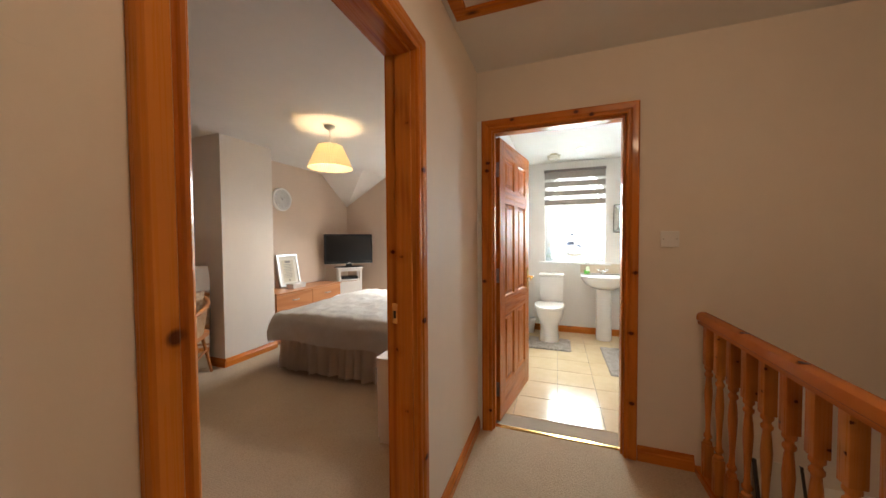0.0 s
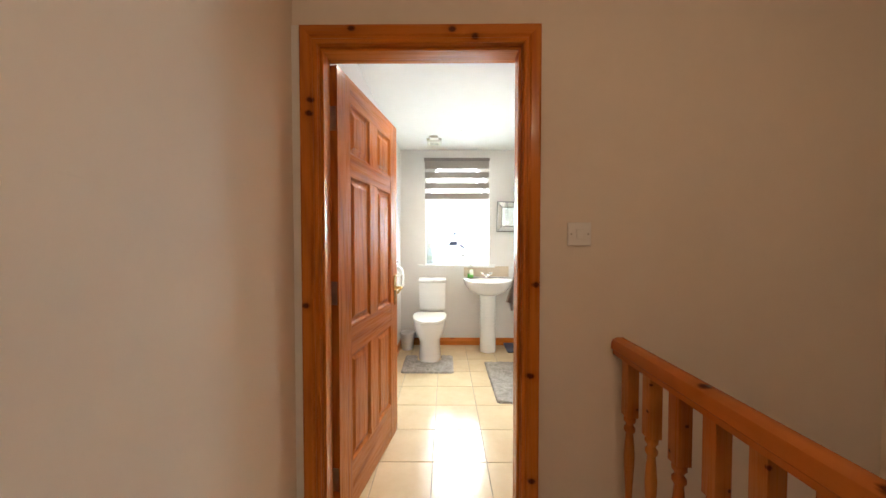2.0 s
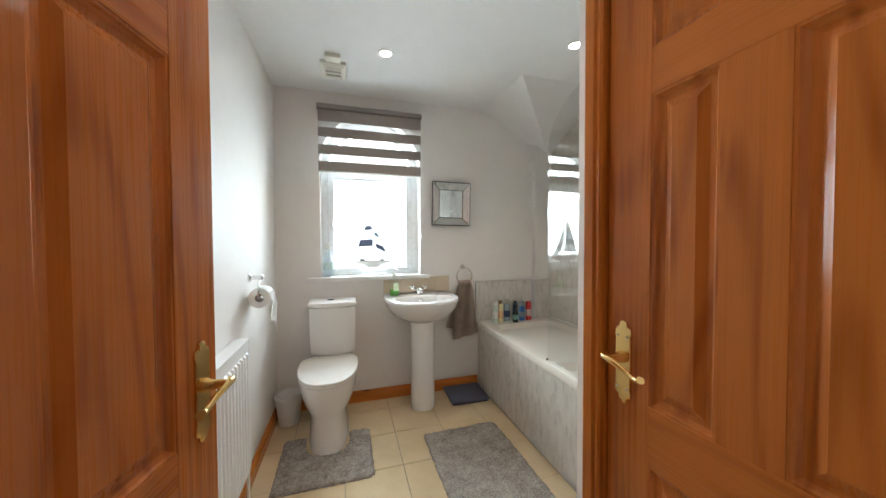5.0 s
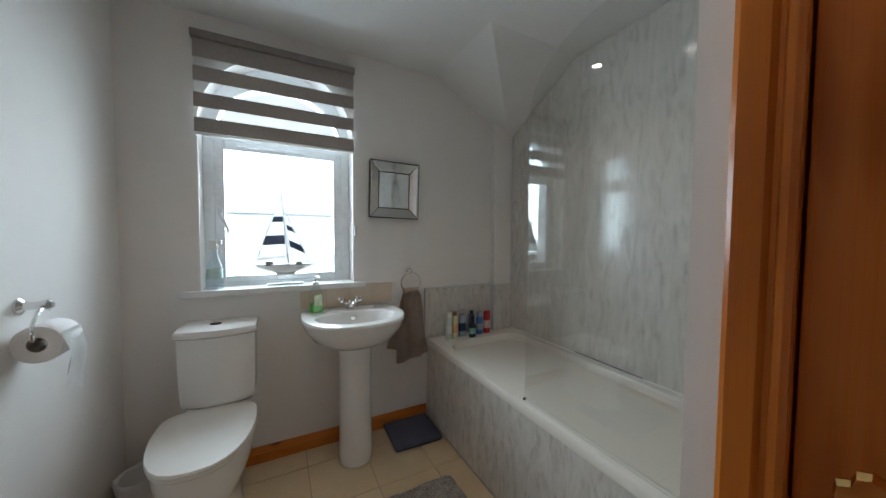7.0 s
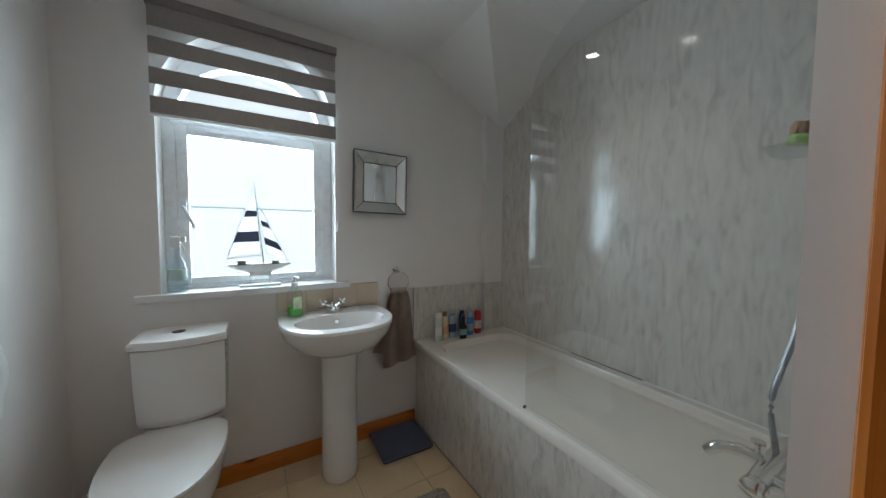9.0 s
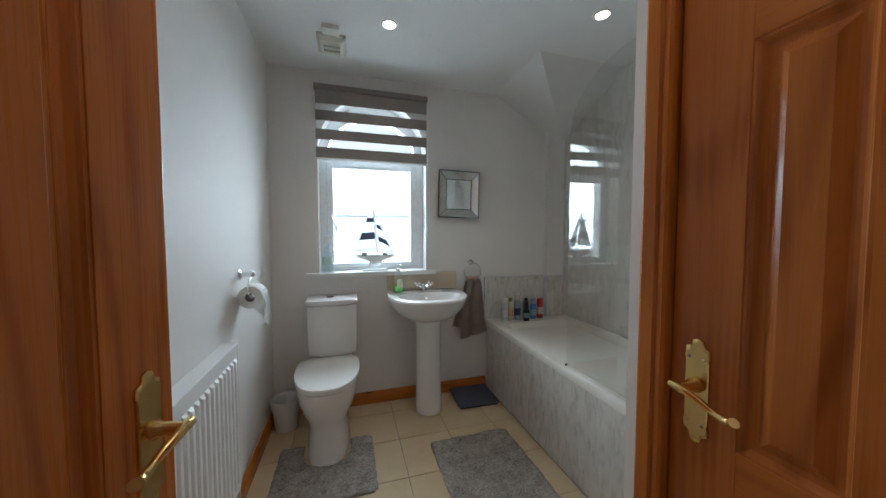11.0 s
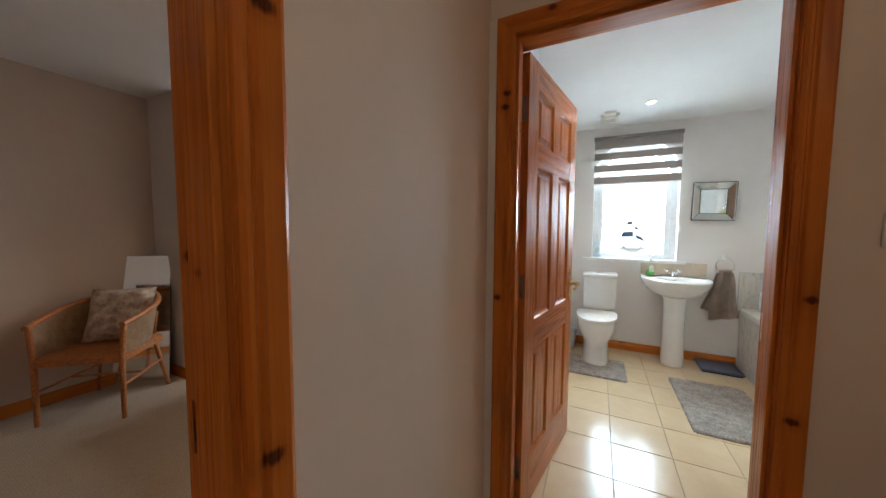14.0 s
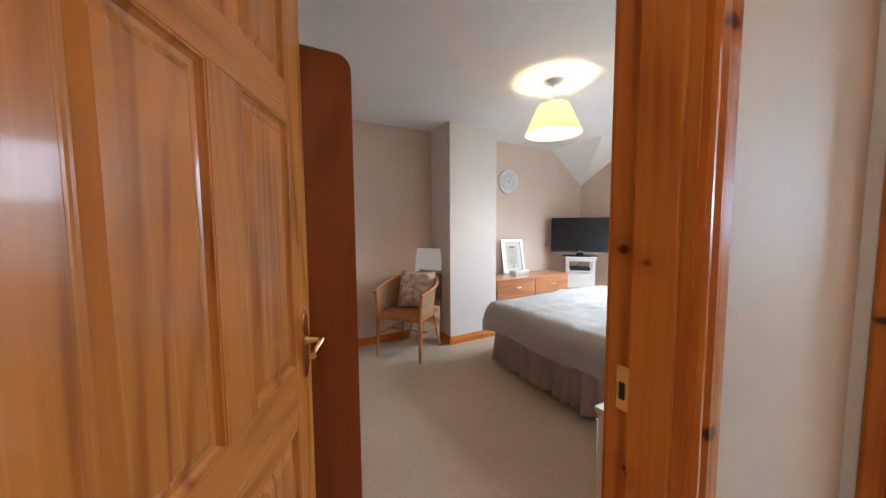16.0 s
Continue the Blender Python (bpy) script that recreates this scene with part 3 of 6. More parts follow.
for i in range(24):
    x0, x1 = (WX + WA * math.sin(math.pi * (k / 24 - 0.5)) for k in (i, i + 1))
    z0, z1 = (WZS + WRISE * math.sqrt(max(0, 1 - ((x - WX) / WA) ** 2)) for x in (x0, x1))
    a = [(x0, YN, z0), (x1, YN, z1), (x1, YN, 2.5), (x0, YN, 2.5)]
    prism(a, [(x, 4.91, z) for x, _, z in a], bm)
structure("wall_bathroom_north", bm, M_BATHWALL, "white emulsioned wall with an arched window opening")

# bedroom window wall
RX0, RX1, RZ0, RZ1 = -2.45, -1.10, 0.80, 2.10
structure("wall_bedroom_north", boxes((BX - 0.1, RX0, BY, 5.0, -0.02, 2.5), (RX1, -0.56, BY, 5.0, -0.02, 2.5), (RX0, RX1, BY, 5.0, -0.02, RZ0), (RX0, RX1, BY, 5.0, RZ1, 2.5)), M_BEDWALL, "beige emulsioned bedroom window wall")


def corner_ceiling(name, flat, apex, foot, zc, mat, label):
    """A flat ceiling with two slopes that meet over one corner. flat: plain boxes as (x0, x1, y0, y1)."""
    bm = bmesh.new()
    for x0, x1, y0, y1 in flat:
        box(x0, x1, y0, y1, zc, 2.5, bm=bm)
    (ax, ay), (fx, fy, fz) = apex, foot
    A, K = (ax, ay, zc), (fx, fy, fz)
    for other in ((fx, ay, zc), (ax, fy, zc)):
        tri = (A, other, K)
        prism(tri, [(x, y, 2.5) for x, y, z in tri], bm)
    return structure(name, bm, mat, label)


corner_ceiling("ceiling_bathroom", ((-0.56, 1.15, 2.12, 4.75), (1.15, 1.89, 2.12, 3.98)), (1.15, 3.98), (XE, YN, 1.985), ZB, M_CEIL, "white ceiling with a sloping corner over the bath")
corner_ceiling("ceiling_bedroom", ((BX, -0.56, BY0 - 0.1, 4.13), (-2.80, -0.56, 4.13, BY + 0.05)), (-2.80, 4.13), (BX, BY, 1.885), ZR, M_CEIL, "white ceiling with a sloping corner over the television")
structure("ceiling_landing", boxes((-0.56, 1.87, LY0 - 0.1, 2.06, ZL, 2.5)), M_CEIL, "off-white landing ceiling")
structure("floor_hall", boxes((0.6, 1.87, LY0 - 0.1, 2.1, -2.85, -2.80)), M_CARPET, "beige carpet at the foot of the stairwell")

# stairs down in the well
bm = bmesh.new()
for i in range(9):
    box(0.74, LXE, LY0 + 0.24 * i, LY0 + 0.24 * (i + 1), -2.8, -0.18 - 0.19 * i, bm=bm)
structure("stairs", bm, M_CARPET, "carpeted stairs going down beside the balustrade")

# ---- openings: linings, stops and architraves ----
PROFILE = ((0, 0), (0, 0.011), (0.006, 0.016), (0.013, 0.016), (0.017, 0.012), (0.022, 0.012), (0.027, 0.019), (0.056, 0.021), (0.063, 0.018), (0.066, 0.010), (0.066, 0))


def architrave(name, to_world, u0, u1, top, mats, parent, profile=PROFILE, names=("casing_left", "casing_right", "casing_head")):
    """Three moulded, mitred lengths round an opening from u0 to u1; to_world(u, up, out)."""
    lo = [to_world(u0 - a, 0.0, d) for a, d in profile]
    part("casing", prism(lo, [to_world(u0 - a, top + a, d) for a, d in profile]), mats[0], parent)
    lo = [to_world(u1 + a, 0.0, d) for a, d in profile]
    part("casing", prism(lo, [to_world(u1 + a, top + a, d) for a, d in profile]), mats[1], parent)
    part("casing_head", prism([to_world(u0 - a, top + a, d) for a, d in profile], [to_world(u1 + a, top + a, d) for a, d in profile]), mats[2], parent)


K_BATH_R = pine("pine_casing_with_knots", "z", knots=((0.421, 2.012, 1.086), (0.402, 2.012, 0.737), (0.41, 2.012, 0.33)), knotty=False)
K_BATH_L = pine("pine_casing_knotted", "z", knots=((-0.451, 2.012, 1.005), (-0.425, 2.012, 1.78), (-0.43, 2.012, 1.73), (-0.41, 2.012, 0.14)), knotty=False)
K_BATH_H = pine("pine_head_knotted", "x", knots=((0.105, 2.012, 2.035), (0.19, 2.012, 2.01), (-0.27, 2.012, 2.04)), knotty=False)
K_BED_R = pine("pine_jamb_knotted", "z", (0.56, 0.215, 0.044), knots=((-0.557, 1.045, 1.217), (-0.60, 1.045, 1.235), (-0.58, 1.045, 0.853), (-0.54, 1.045, 0.62), (-0.53, 1.045, 1.72)), knotty=False, knot_r=0.013)
K_BED_C = pine("pine_casing_spotted", "z", knots=((-0.48, 1.079, 0.967), (-0.48, 1.09, 0.42), (-0.48, 1.085, 1.55)), knotty=False)
K_BED_L = pine("pine_casing_one_knot", "z", knots=((-0.482, 0.232, 1.151), (-0.482, 0.22, 0.5)), knotty=False)

frame_b = tagged(new("door_frame_bathroom"), label="varnished knotty pine door frame of the bathroom", kind="structure")
architrave("bathroom", lambda u, v, d: (u, 2.03 - d, v), -0.403, 0.373, 1.992, (K_BATH_L, K_BATH_R, K_BATH_H), frame_b)
architrave("bathroom", lambda u, v, d: (u, 2.15 + d * 0.8, v), -0.403, 0.373, 1.992, (PINE_Z, PINE_Z, PINE_X), frame_b, profile=tuple((a * 0.82, d) for a, d in PROFILE))
part("lining", boxes((-0.424, -0.400, 2.029, 2.151, 0, 2.012), bev=0.001), PINE_Z, frame_b)
part("lining", boxes((0.370, 0.394, 2.029, 2.151, 0, 2.012), bev=0.001), PINE_Z, frame_b)
part("lining_head", boxes((-0.400, 0.370, 2.029, 2.151, 1.990, 2.012), bev=0.001), PINE_X, frame_b)
part("stop", boxes((-0.400, -0.389, 2.045, 2.108, 0, 1.990), bev=0.002), PINE_Z, frame_b)
part("stop", boxes((0.359, 0.370, 2.045, 2.108, 0, 1.990), bev=0.002), PINE_Z, frame_b)
part("stop", boxes((-0.389, 0.359, 2.045, 2.108, 1.979, 1.990), bev=0.002), PINE_X, frame_b)
part("strike_plate", boxes((0.3680, 0.3705, 2.114, 2.136, 0.925, 1.015), bev=0.0008), M_CHROME, frame_b, "chrome strike plate")
# Dark chip on the uncut plate: the latch hole's shade as colour.
part("latch_hole", boxes((0.3672, 0.3681, 2.120, 2.130, 0.955, 0.985)), M_HOLE_SHADE, frame_b)
part("threshold_strip", prism([(-0.40, 2.078, 0.0), (-0.40, 2.086, 0.006), (-0.40, 2.106, 0.006), (-0.40, 2.114, 0.0)], [(0.37, 2.078, 0.0), (0.37, 2.086, 0.006), (0.37, 2.106, 0.006), (0.37, 2.114, 0.0)]), M_BRASS, frame_b, "polished brass threshold strip")

frame_r = tagged(new("door_frame_bedroom"), label="varnished knotty pine door frame of the bedroom", kind="structure")
architrave("bedroom", lambda u, v, d: (-0.5 + d, u, v), 0.262, 1.050, 1.992, (K_BED_L, K_BED_C, PINE_Y), frame_r)
architrave("bedroom", lambda u, v, d: (-0.62 - d * 0.8, u, v), 0.262, 1.050, 1.992, (PINE_Z, PINE_Z, PINE_Y), frame_r)
part("lining", boxes((-0.621, -0.499, 0.245, 0.266, 0, 2.012), bev=0.001), PINE_Z, frame_r)
part("lining", boxes((-0.621, -0.499, 1.047, 1.067, 0, 2.012), bev=0.001), K_BED_R, frame_r)
part("lining_head", boxes((-0.621, -0.499, 0.266, 1.047, 1.990, 2.012), bev=0.001), PINE_Y, frame_r)
part("stop", boxes((-0.578, -0.515, 0.266, 0.277, 0, 1.990), bev=0.002), PINE_Z, frame_r)
part("stop", boxes((-0.578, -0.515, 1.036, 1.047, 0, 1.990), bev=0.002), K_BED_R, frame_r)
part("stop", boxes((-0.578, -0.515, 0.277, 1.036, 1.979, 1.990), bev=0.002), PINE_Y, frame_r)
sp = part("strike_plate", boxes((-0.604, -0.582, 1.0445, 1.0472, 0.955, 1.035), bev=0.0008), M_CHROME, frame_r, "chrome strike plate")
# Here too a dark chip gives the shade of a latch hole.
part("latch_hole", boxes((-0.598, -0.588, 1.0435, 1.0446, 0.975, 1.005)), M_HOLE_SHADE, frame_r)

frame_c = tagged(new("door_frame_cupboard"), label="varnished pine frame of the airing cupboard door", kind="structure")
PC = tuple((a * 0.85, d) for a, d in PROFILE)
lo = [(0.65 - d, 2.756 + a, 0) for a, d in PC]
part("casing", prism(lo, [(0.65 - d, 2.756 + a, 1.992 + a) for a, d in PC]), PINE_Z, frame_c)
part("casing_head", prism([(0.65 - d, 2.172, 1.992 + a) for a, d in PC], [(0.65 - d, 2.756 + a, 1.992 + a) for a, d in PC]), PINE_Y, frame_c)
part("lining", boxes((0.649, 0.741, 2.758, 2.772, 0, 2.005), (0.649, 0.741, 2.1505, 2.154, 0, 2.005), (0.649, 0.741, 2.154, 2.758, 1.990, 2.005)), PINE_Z, frame_c)


# ---- six-panel doors ----
def lever_handle(parent, x, z, side, towards, y0, y1):
    """Shaped brass plate with a curved lever, on the face y0 (side -1) or y1 (side 1) of a leaf; the lever points towards the hinge."""
    h = new("handle")
    h.parent = parent
    tagged(h, label="brass lever handle on a shaped plate")
    yf = y0 if side < 0 else y1
    out = []
    for u, v in ((0.0, 0.086), (0.009, 0.083), (0.012, 0.074), (0.021, 0.070), (0.0225, 0.060), (0.0205, 0.052), (0.0205, -0.052), (0.0225, -0.060), (0.021, -0.070), (0.012, -0.074), (0.009, -0.083), (0.0, -0.086)):
        out.append((u, v))
    loop = out + [(-u, v) for u, v in reversed(out[1:-1])]
    rings = []
    for k, d in ((1.0, 0.0), (1.0, 0.0035), (0.93, 0.0055)):
        rings.append([(x + u * k, yf + side * d, z + v * 1.15 * k) for u, v in loop])
    part("plate", loft(rings), M_BRASS, h)
    neck = lathe([(0.014, 0.0), (0.014, 0.008), (0.010, 0.014), (0.009, 0.044)], 14, (0, 0, 0), "y")
    for v in neck.verts:
        v.co = (x + v.co.x, yf + side * (0.004 + v.co.y), z + 0.012 + v.co.z)
    part("rose", neck, M_BRASS, h, smooth=True)
    s = towards
    pts = curve_pts([(x - s * 0.014, yf + side * 0.048, z + 0.014), (x + s * 0.010, yf + side * 0.052, z + 0.014), (x + s * 0.038, yf + side * 0.048, z + 0.004), (x + s * 0.062, yf + side * 0.046, z - 0.006), (x + s * 0.082, yf + side * 0.049, z - 0.006), (x + s * 0.090, yf + side * 0.053, z - 0.001)], 5)
    n = len(pts)
    part("lever", tube(pts, [0.0055 + 0.0025 * abs(math.cos(math.pi * i / (n - 1))) for i in range(n)], 10), M_BRASS, h, smooth=True)
    bm = bmesh.new()
    for u, v in ((-0.013, 0.062), (0.013, 0.062), (-0.013, -0.062), (0.013, -0.062)):
        lathe([(0.003, 0.0), (0.003, 0.0014), (0.001, 0.002)], 8, (x + u, yf + side * 0.005, z + v), "y", bm)
    part("screw", bm, M_DULLSTEEL, h)
    return h


def raised_panel(x0, x1, z0, z1, y0, y1):
    """Moulding, sunk margin and raised field on both faces."""
    bm = bmesh.new()
    for yf, s in ((y0, 1), (y1, -1)):
        steps = ((0.0, 0.0015), (0.005, 0.0015), (0.008, 0.006), (0.014, 0.011), (0.020, 0.012), (0.024, 0.012), (0.040, 0.0045), (0.042, 0.0035))
        rings = []
        for i, d in steps:
            rings.append([bm.verts.new((x, yf + s * d, z)) for x, z in ((x0 + i, z0 + i), (x1 - i, z0 + i), (x1 - i, z1 - i), (x0 + i, z1 - i))])
        for a, b in zip(rings, rings[1:]):
            for k in range(4):
                bm.faces.new((a[k], a[(k + 1) % 4], b[(k + 1) % 4], b[k]))
        bm.faces.new(rings[-1])
    return bm


def six_panel_door(name, label, w, m, mats=(DOOR_Z, DOOR_X), handle_sides=(-1, 1), hinge_y=None, T=0.040, lever=1, mid=0.862):
    """Local x runs from the hinge to the free edge, y through the leaf, z up."""
    door = tagged(new(name), label=label, kind="structure")
    door.matrix_world = m
    mz, mx = mats
    st, mu = min(0.115, w * 0.19), 0.10 if w > 0.7 else 0.095
    H = 1.978
    rows = ((0.008, 0.225), (0.73, mid), (1.545, 1.642), (1.870, H))
    part("stile", boxes((0, st, 0, T, 0.008, H), bev=0.0015), mz, door)
    part("stile", boxes((w - st, w, 0, T, 0.008, H), bev=0.0015), mz, door)
    for z0, z1 in rows:
        part("rail", boxes((st, w - st, 0.0004, T - 0.0004, z0, z1), bev=0.0008), mx, door)
    c0, c1 = (w - mu) / 2 + 0.006, (w + mu) / 2 + 0.006
    for (_, a), (b, _) in zip(rows, rows[1:]):
        part("muntin", boxes((c0, c1, 0.0008, T - 0.0008, a, b), bev=0.0008), mz, door)
        for p0, p1 in ((st, c0), (c1, w - st)):
            part("panel", raised_panel(p0, p1, a, b, 0.0006, T - 0.0006), mz, door)
    for s in handle_sides:
        lever_handle(door, w - 0.050, 0.962 if w > 0.77 else 0.940, s, -lever, 0.0, T)
    if hinge_y is not None:
        for z in (0.23, 1.03, 1.76):
            h = new("hinge")
            h.parent = door
            tagged(h, label="dull steel butt hinge")
            part("knuckle", lathe([(0.006, z - 0.05), (0.006, z + 0.05)], 10, (-0.004, hinge_y, 0)), M_DULLSTEEL, h, smooth=True)
            part("flap", boxes((-0.0016, 0.0004, 0.006, T - 0.002, z - 0.05, z + 0.05)), M_DULLSTEEL, h)
    bm = boxes((w - 0.0005, w + 0.0012, T / 2 - 0.011, T / 2 + 0.011, 0.90, 1.03))
    part("latch_plate", bm, M_BRASS, door)
    return door


bath_dir = 80.0
nb = Vector((math.sin(radians(bath_dir)), -math.cos(radians(bath_dir))))
six_panel_door("door_bathroom", "open varnished pine six-panel bathroom door with brass lever handle", 0.752,
               pose(-0.408 + 0.040 * nb.x, 2.146 + 0.040 * nb.y, 0, 0, 0, bath_dir), hinge_y=0.044)
bed_dir = 156.1
nr = Vector((math.sin(radians(bed_dir)), -math.cos(radians(bed_dir))))
BED_Z = pine("bedroom_door_pine_upright", "z", (0.48, 0.180, 0.036), (0.17, 0.042, 0.007), knotty=False, gloss=0.20, figure=2.6)
BED_X = pine("bedroom_door_pine_across", "x", (0.48, 0.180, 0.036), (0.17, 0.042, 0.007), knotty=False, gloss=0.20, figure=2.0)
six_panel_door("door_bedroom", "open glossy pine six-panel bedroom door with brass lever handle", 0.762,
               pose(-0.620 + 0.040 * nr.x, 0.272 + 0.040 * nr.y, 0, 0, 0, bed_dir), mats=(BED_Z, BED_X), hinge_y=0.044, mid=0.898)
six_panel_door("door_cupboard", "closed varnished pine six-panel airing cupboard door", 0.600,
               pose(0.700, 2.155, 0, 0, 0, 90), handle_sides=(1,), hinge_y=None)

# ---- window of the bathroom ----
win = tagged(new("window_bathroom"), label="white plastic casement window with an arched top light", kind="structure")


def arch_loop(half, z0, spring, rise, y, n=16):
    pts = [(WX - half, y, z0), (WX + half, y, z0)]
    for i in range(n + 1):
        a = math.pi * i / n
        pts.append((WX + half * math.cos(a), y, spring + rise * math.sin(a)))
    return pts


def arch_ring(h0, z0, r0, h1, z1, r1, ya, yb):
    """A frame between two arched outlines."""
    o, i = (h0, z0, WZS, r0), (h1, z1, WZS, r1)
    rings = [arch_loop(*o, ya), arch_loop(*i, ya), arch_loop(*i, yb), arch_loop(*o, yb)]
    bm = bmesh.new()
    vs = [[bm.verts.new(p) for p in r] for r in rings]
    n = len(vs[0])
    for k in range(4):
        a, b = vs[k], vs[(k + 1) % 4]
        for j in range(n):
            bm.faces.new((a[j], a[(j + 1) % n], b[(j + 1) % n], b[j]))
    return bm


part("window_frame", arch_ring(0.376, 0.958, 0.384, 0.322, 1.0, 0.278, 4.72, 4.79), M_UPVC, win)
part("transom", boxes((WX - 0.345, WX + 0.345, 4.715, 4.79, 1.755, 1.80), bev=0.004), M_UPVC, win)
part("casement", boxes((-0.112, -0.066, 4.715, 4.76, 0.985, 1.755), (0.498, 0.544, 4.715, 4.76, 0.985, 1.755), (-0.066, 0.498, 4.715, 4.76, 0.985, 1.022), (-0.066, 0.498, 4.715, 4.76, 1.708, 1.755), bev=0.005), M_UPVC, win)
part("frame_fillet", boxes((-0.128, -0.112, 4.735, 4.78, 0.99, 1.76), (0.546, 0.562, 4.735, 4.78, 0.99, 1.76)), M_UPVC, win)
part("glazing_bar", boxes((-0.066, 0.498, 4.745, 4.757, 1.361, 1.373)), M_UPVC, win)
part("vent_strip", boxes((0.0, 0.33, 4.690, 4.702, 1.725, 1.742), bev=0.003), M_UPVC, win)
for name, bm in (("pane", boxes((-0.066, 0.498, 4.738, 4.742, 1.022, 1.708))), ("pane", prism(arch_loop(0.322, 1.80, 1.801, 0.277, 4.745), arch_loop(0.322, 1.80, 1.801, 0.277, 4.749)))):
    o = part(name, bm, M_GLASS, win)
    o.visible_shadow = False
hd = part("window_handle", tube(curve_pts([(-0.083, 4.69, 1.36), (-0.082, 4.672, 1.36), (-0.070, 4.668, 1.335), (-0.052, 4.668, 1.29), (-0.045, 4.672, 1.262)], 4), 0.007, 8), M_UPVC, win, "white window handle", smooth=True)
part("handle_base", boxes((-0.093, -0.073, 4.688, 4.70, 1.33, 1.395), bev=0.003), M_UPVC, win)
structure("window_sill_bathroom", boxes((WX - WA, WX + WA, 4.60, 4.725, 0.935, 0.965), (-0.245, 0.665, 4.575, 4.604, 0.935, 0.966), bev=0.003), M_WHITE, "white painted window board")

# bedroom window, out of sight beside the television
winr = tagged(new("window_bedroom"), label="white plastic bedroom window", kind="structure")
part("window_frame", boxes((RX0, RX0 + 0.06, 4.86, 4.92, RZ0, RZ1), (RX1 - 0.06, RX1, 4.86, 4.92, RZ0, RZ1), (RX0 + 0.06, RX1 - 0.06, 4.86, 4.92, RZ0, RZ0 + 0.06), (RX0 + 0.06, RX1 - 0.06, 4.86, 4.92, RZ1 - 0.06, RZ1), (-1.80, -1.75, 4.86, 4.92, RZ0 + 0.06, RZ1 - 0.06), bev=0.004), M_UPVC, winr)
o = part("pane", boxes((RX0 + 0.06, RX1 - 0.06, 4.888, 4.892, RZ0 + 0.06, RZ1 - 0.06)), M_GLASS, winr)
o.visible_shadow = False
structure("window_sill_bedroom", boxes((RX0, RX1, 4.75, 4.86, RZ0 - 0.028, RZ0 + 0.002), bev=0.003), M_WHITE, "white painted window board")
# Unseen blind, added so that the window reflects less in the bedroom door.
blind_r = thing("bedroom_blind", "unseen taupe blind added to cut the bedroom window's reflection", "window blind")
part("fabric", box(RX0 + 0.01, RX1 - 0.01, 4.835, 4.837, 1.70, RZ1 - 0.03), M_BLIND, blind_r)
part("headrail", box(RX0 + 0.005, RX1 - 0.005, 4.80, 4.855, RZ1 - 0.045, RZ1 - 0.001, 0.004), M_BLINDRAIL, blind_r)
part("bottom_rail", box(RX0 + 0.01, RX1 - 0.01, 4.828, 4.844, 1.675, 1.699, 0.003), M_WHITE, blind_r)
structure("backdrop", boxes((-9, 9, 9.0, 9.1, -3, 9)), M_SKYGLOW, "pale overcast sky beyond the windows")

# ---- skirting boards ----


def skirting(name, a, b, out, mat, h=0.085, t=0.018):
    """A moulded board from a to b on the floor; out: the way it stands off the wall."""
    prof = ((0, 0), (t, 0), (t, h * 0.62), (t * 0.72, h * 0.70), (t * 0.72, h * 0.76), (t * 0.45, h * 0.90), (t * 0.35, h), (0, h))
    ends = [[(x + out[0] * d, y + out[1] * d, z) for d, z in prof] for x, y in (a, b)]
    return structure(name, prism(*ends), mat, "varnished pine skirting board")


skirting("baseboard", (-0.5, 1.118), (-0.5, 2.021), (1, 0), PINE_Y)
skirting("baseboard", (-0.5, LY0), (-0.5, 0.194), (1, 0), PINE_Y)
skirting("baseboard", (0.441, 2.03), (0.715, 2.03), (0, -1), PINE_X)
skirting("baseboard", (XW, 4.605), (1.085, 4.605), (0, -1), PINE_X)
skirting("baseboard", (XW, 2.22), (XW, 4.587), (1, 0), PINE_Y)
skirting("baseboard", (0.65, 2.828), (0.65, 2.870), (-1, 0), PINE_Y)
skirting("baseboard", (0.632, 2.852), (1.082, 2.852), (0, 1), PINE_X)
skirting("baseboard", (BX, BY0), (BX, 2.172), (1, 0), PINE_Y)
skirting("baseboard", (BX, 2.19), (-3.152, 2.19), (0, -1), PINE_X)
skirting("baseboard", (-3.17, 2.19), (-3.17, 2.818), (1, 0), PINE_Y)
skirting("baseboard", (BX, 2.80), (-3.17, 2.80), (0, 1), PINE_X)
skirting("baseboard", (BX, 2.82), (BX, BY), (1, 0), PINE_Y)
skirting("baseboard", (BX, BY), (-0.62, BY), (0, -1), PINE_X)
skirting("baseboard", (-0.62, 1.13), (-0.62, BY), (-1, 0), PINE_Y)
skirting("baseboard", (BX, BY0), (-0.62, BY0), (0, 1), PINE_X)
bm = boxes((-0.47, 0.30, 1.425, 1.49, ZL - 0.018, ZL + 0.003), (-0.47, 0.30, 0.72, 0.785, ZL - 0.018, ZL + 0.003), (-0.47, -0.405, 0.785, 1.425, ZL - 0.018, ZL + 0.003), (0.235, 0.30, 0.785, 1.425, ZL - 0.018, ZL + 0.003), bev=0.004)
structure("trim", boxes((-0.4995, -0.4695, 2.022, 2.0295, 0.0, 2.06)), M_WHITE, "white painted strip between the wall corner and the door casing")
hatch = tagged(new("loft_hatch"), label="white loft hatch with a varnished pine surround", kind="structure")
part("surround", bm, PINE_X, hatch)
part("hatch_panel", boxes((-0.404, 0.234, 0.786, 1.424, ZL - 0.006, ZL + 0.003)), M_WHITE, hatch)

# ---- balustrade along the stairwell ----
bal = thing("balustrade", "varnished pine balustrade with turned spindles beside the stairwell", "stair railing")
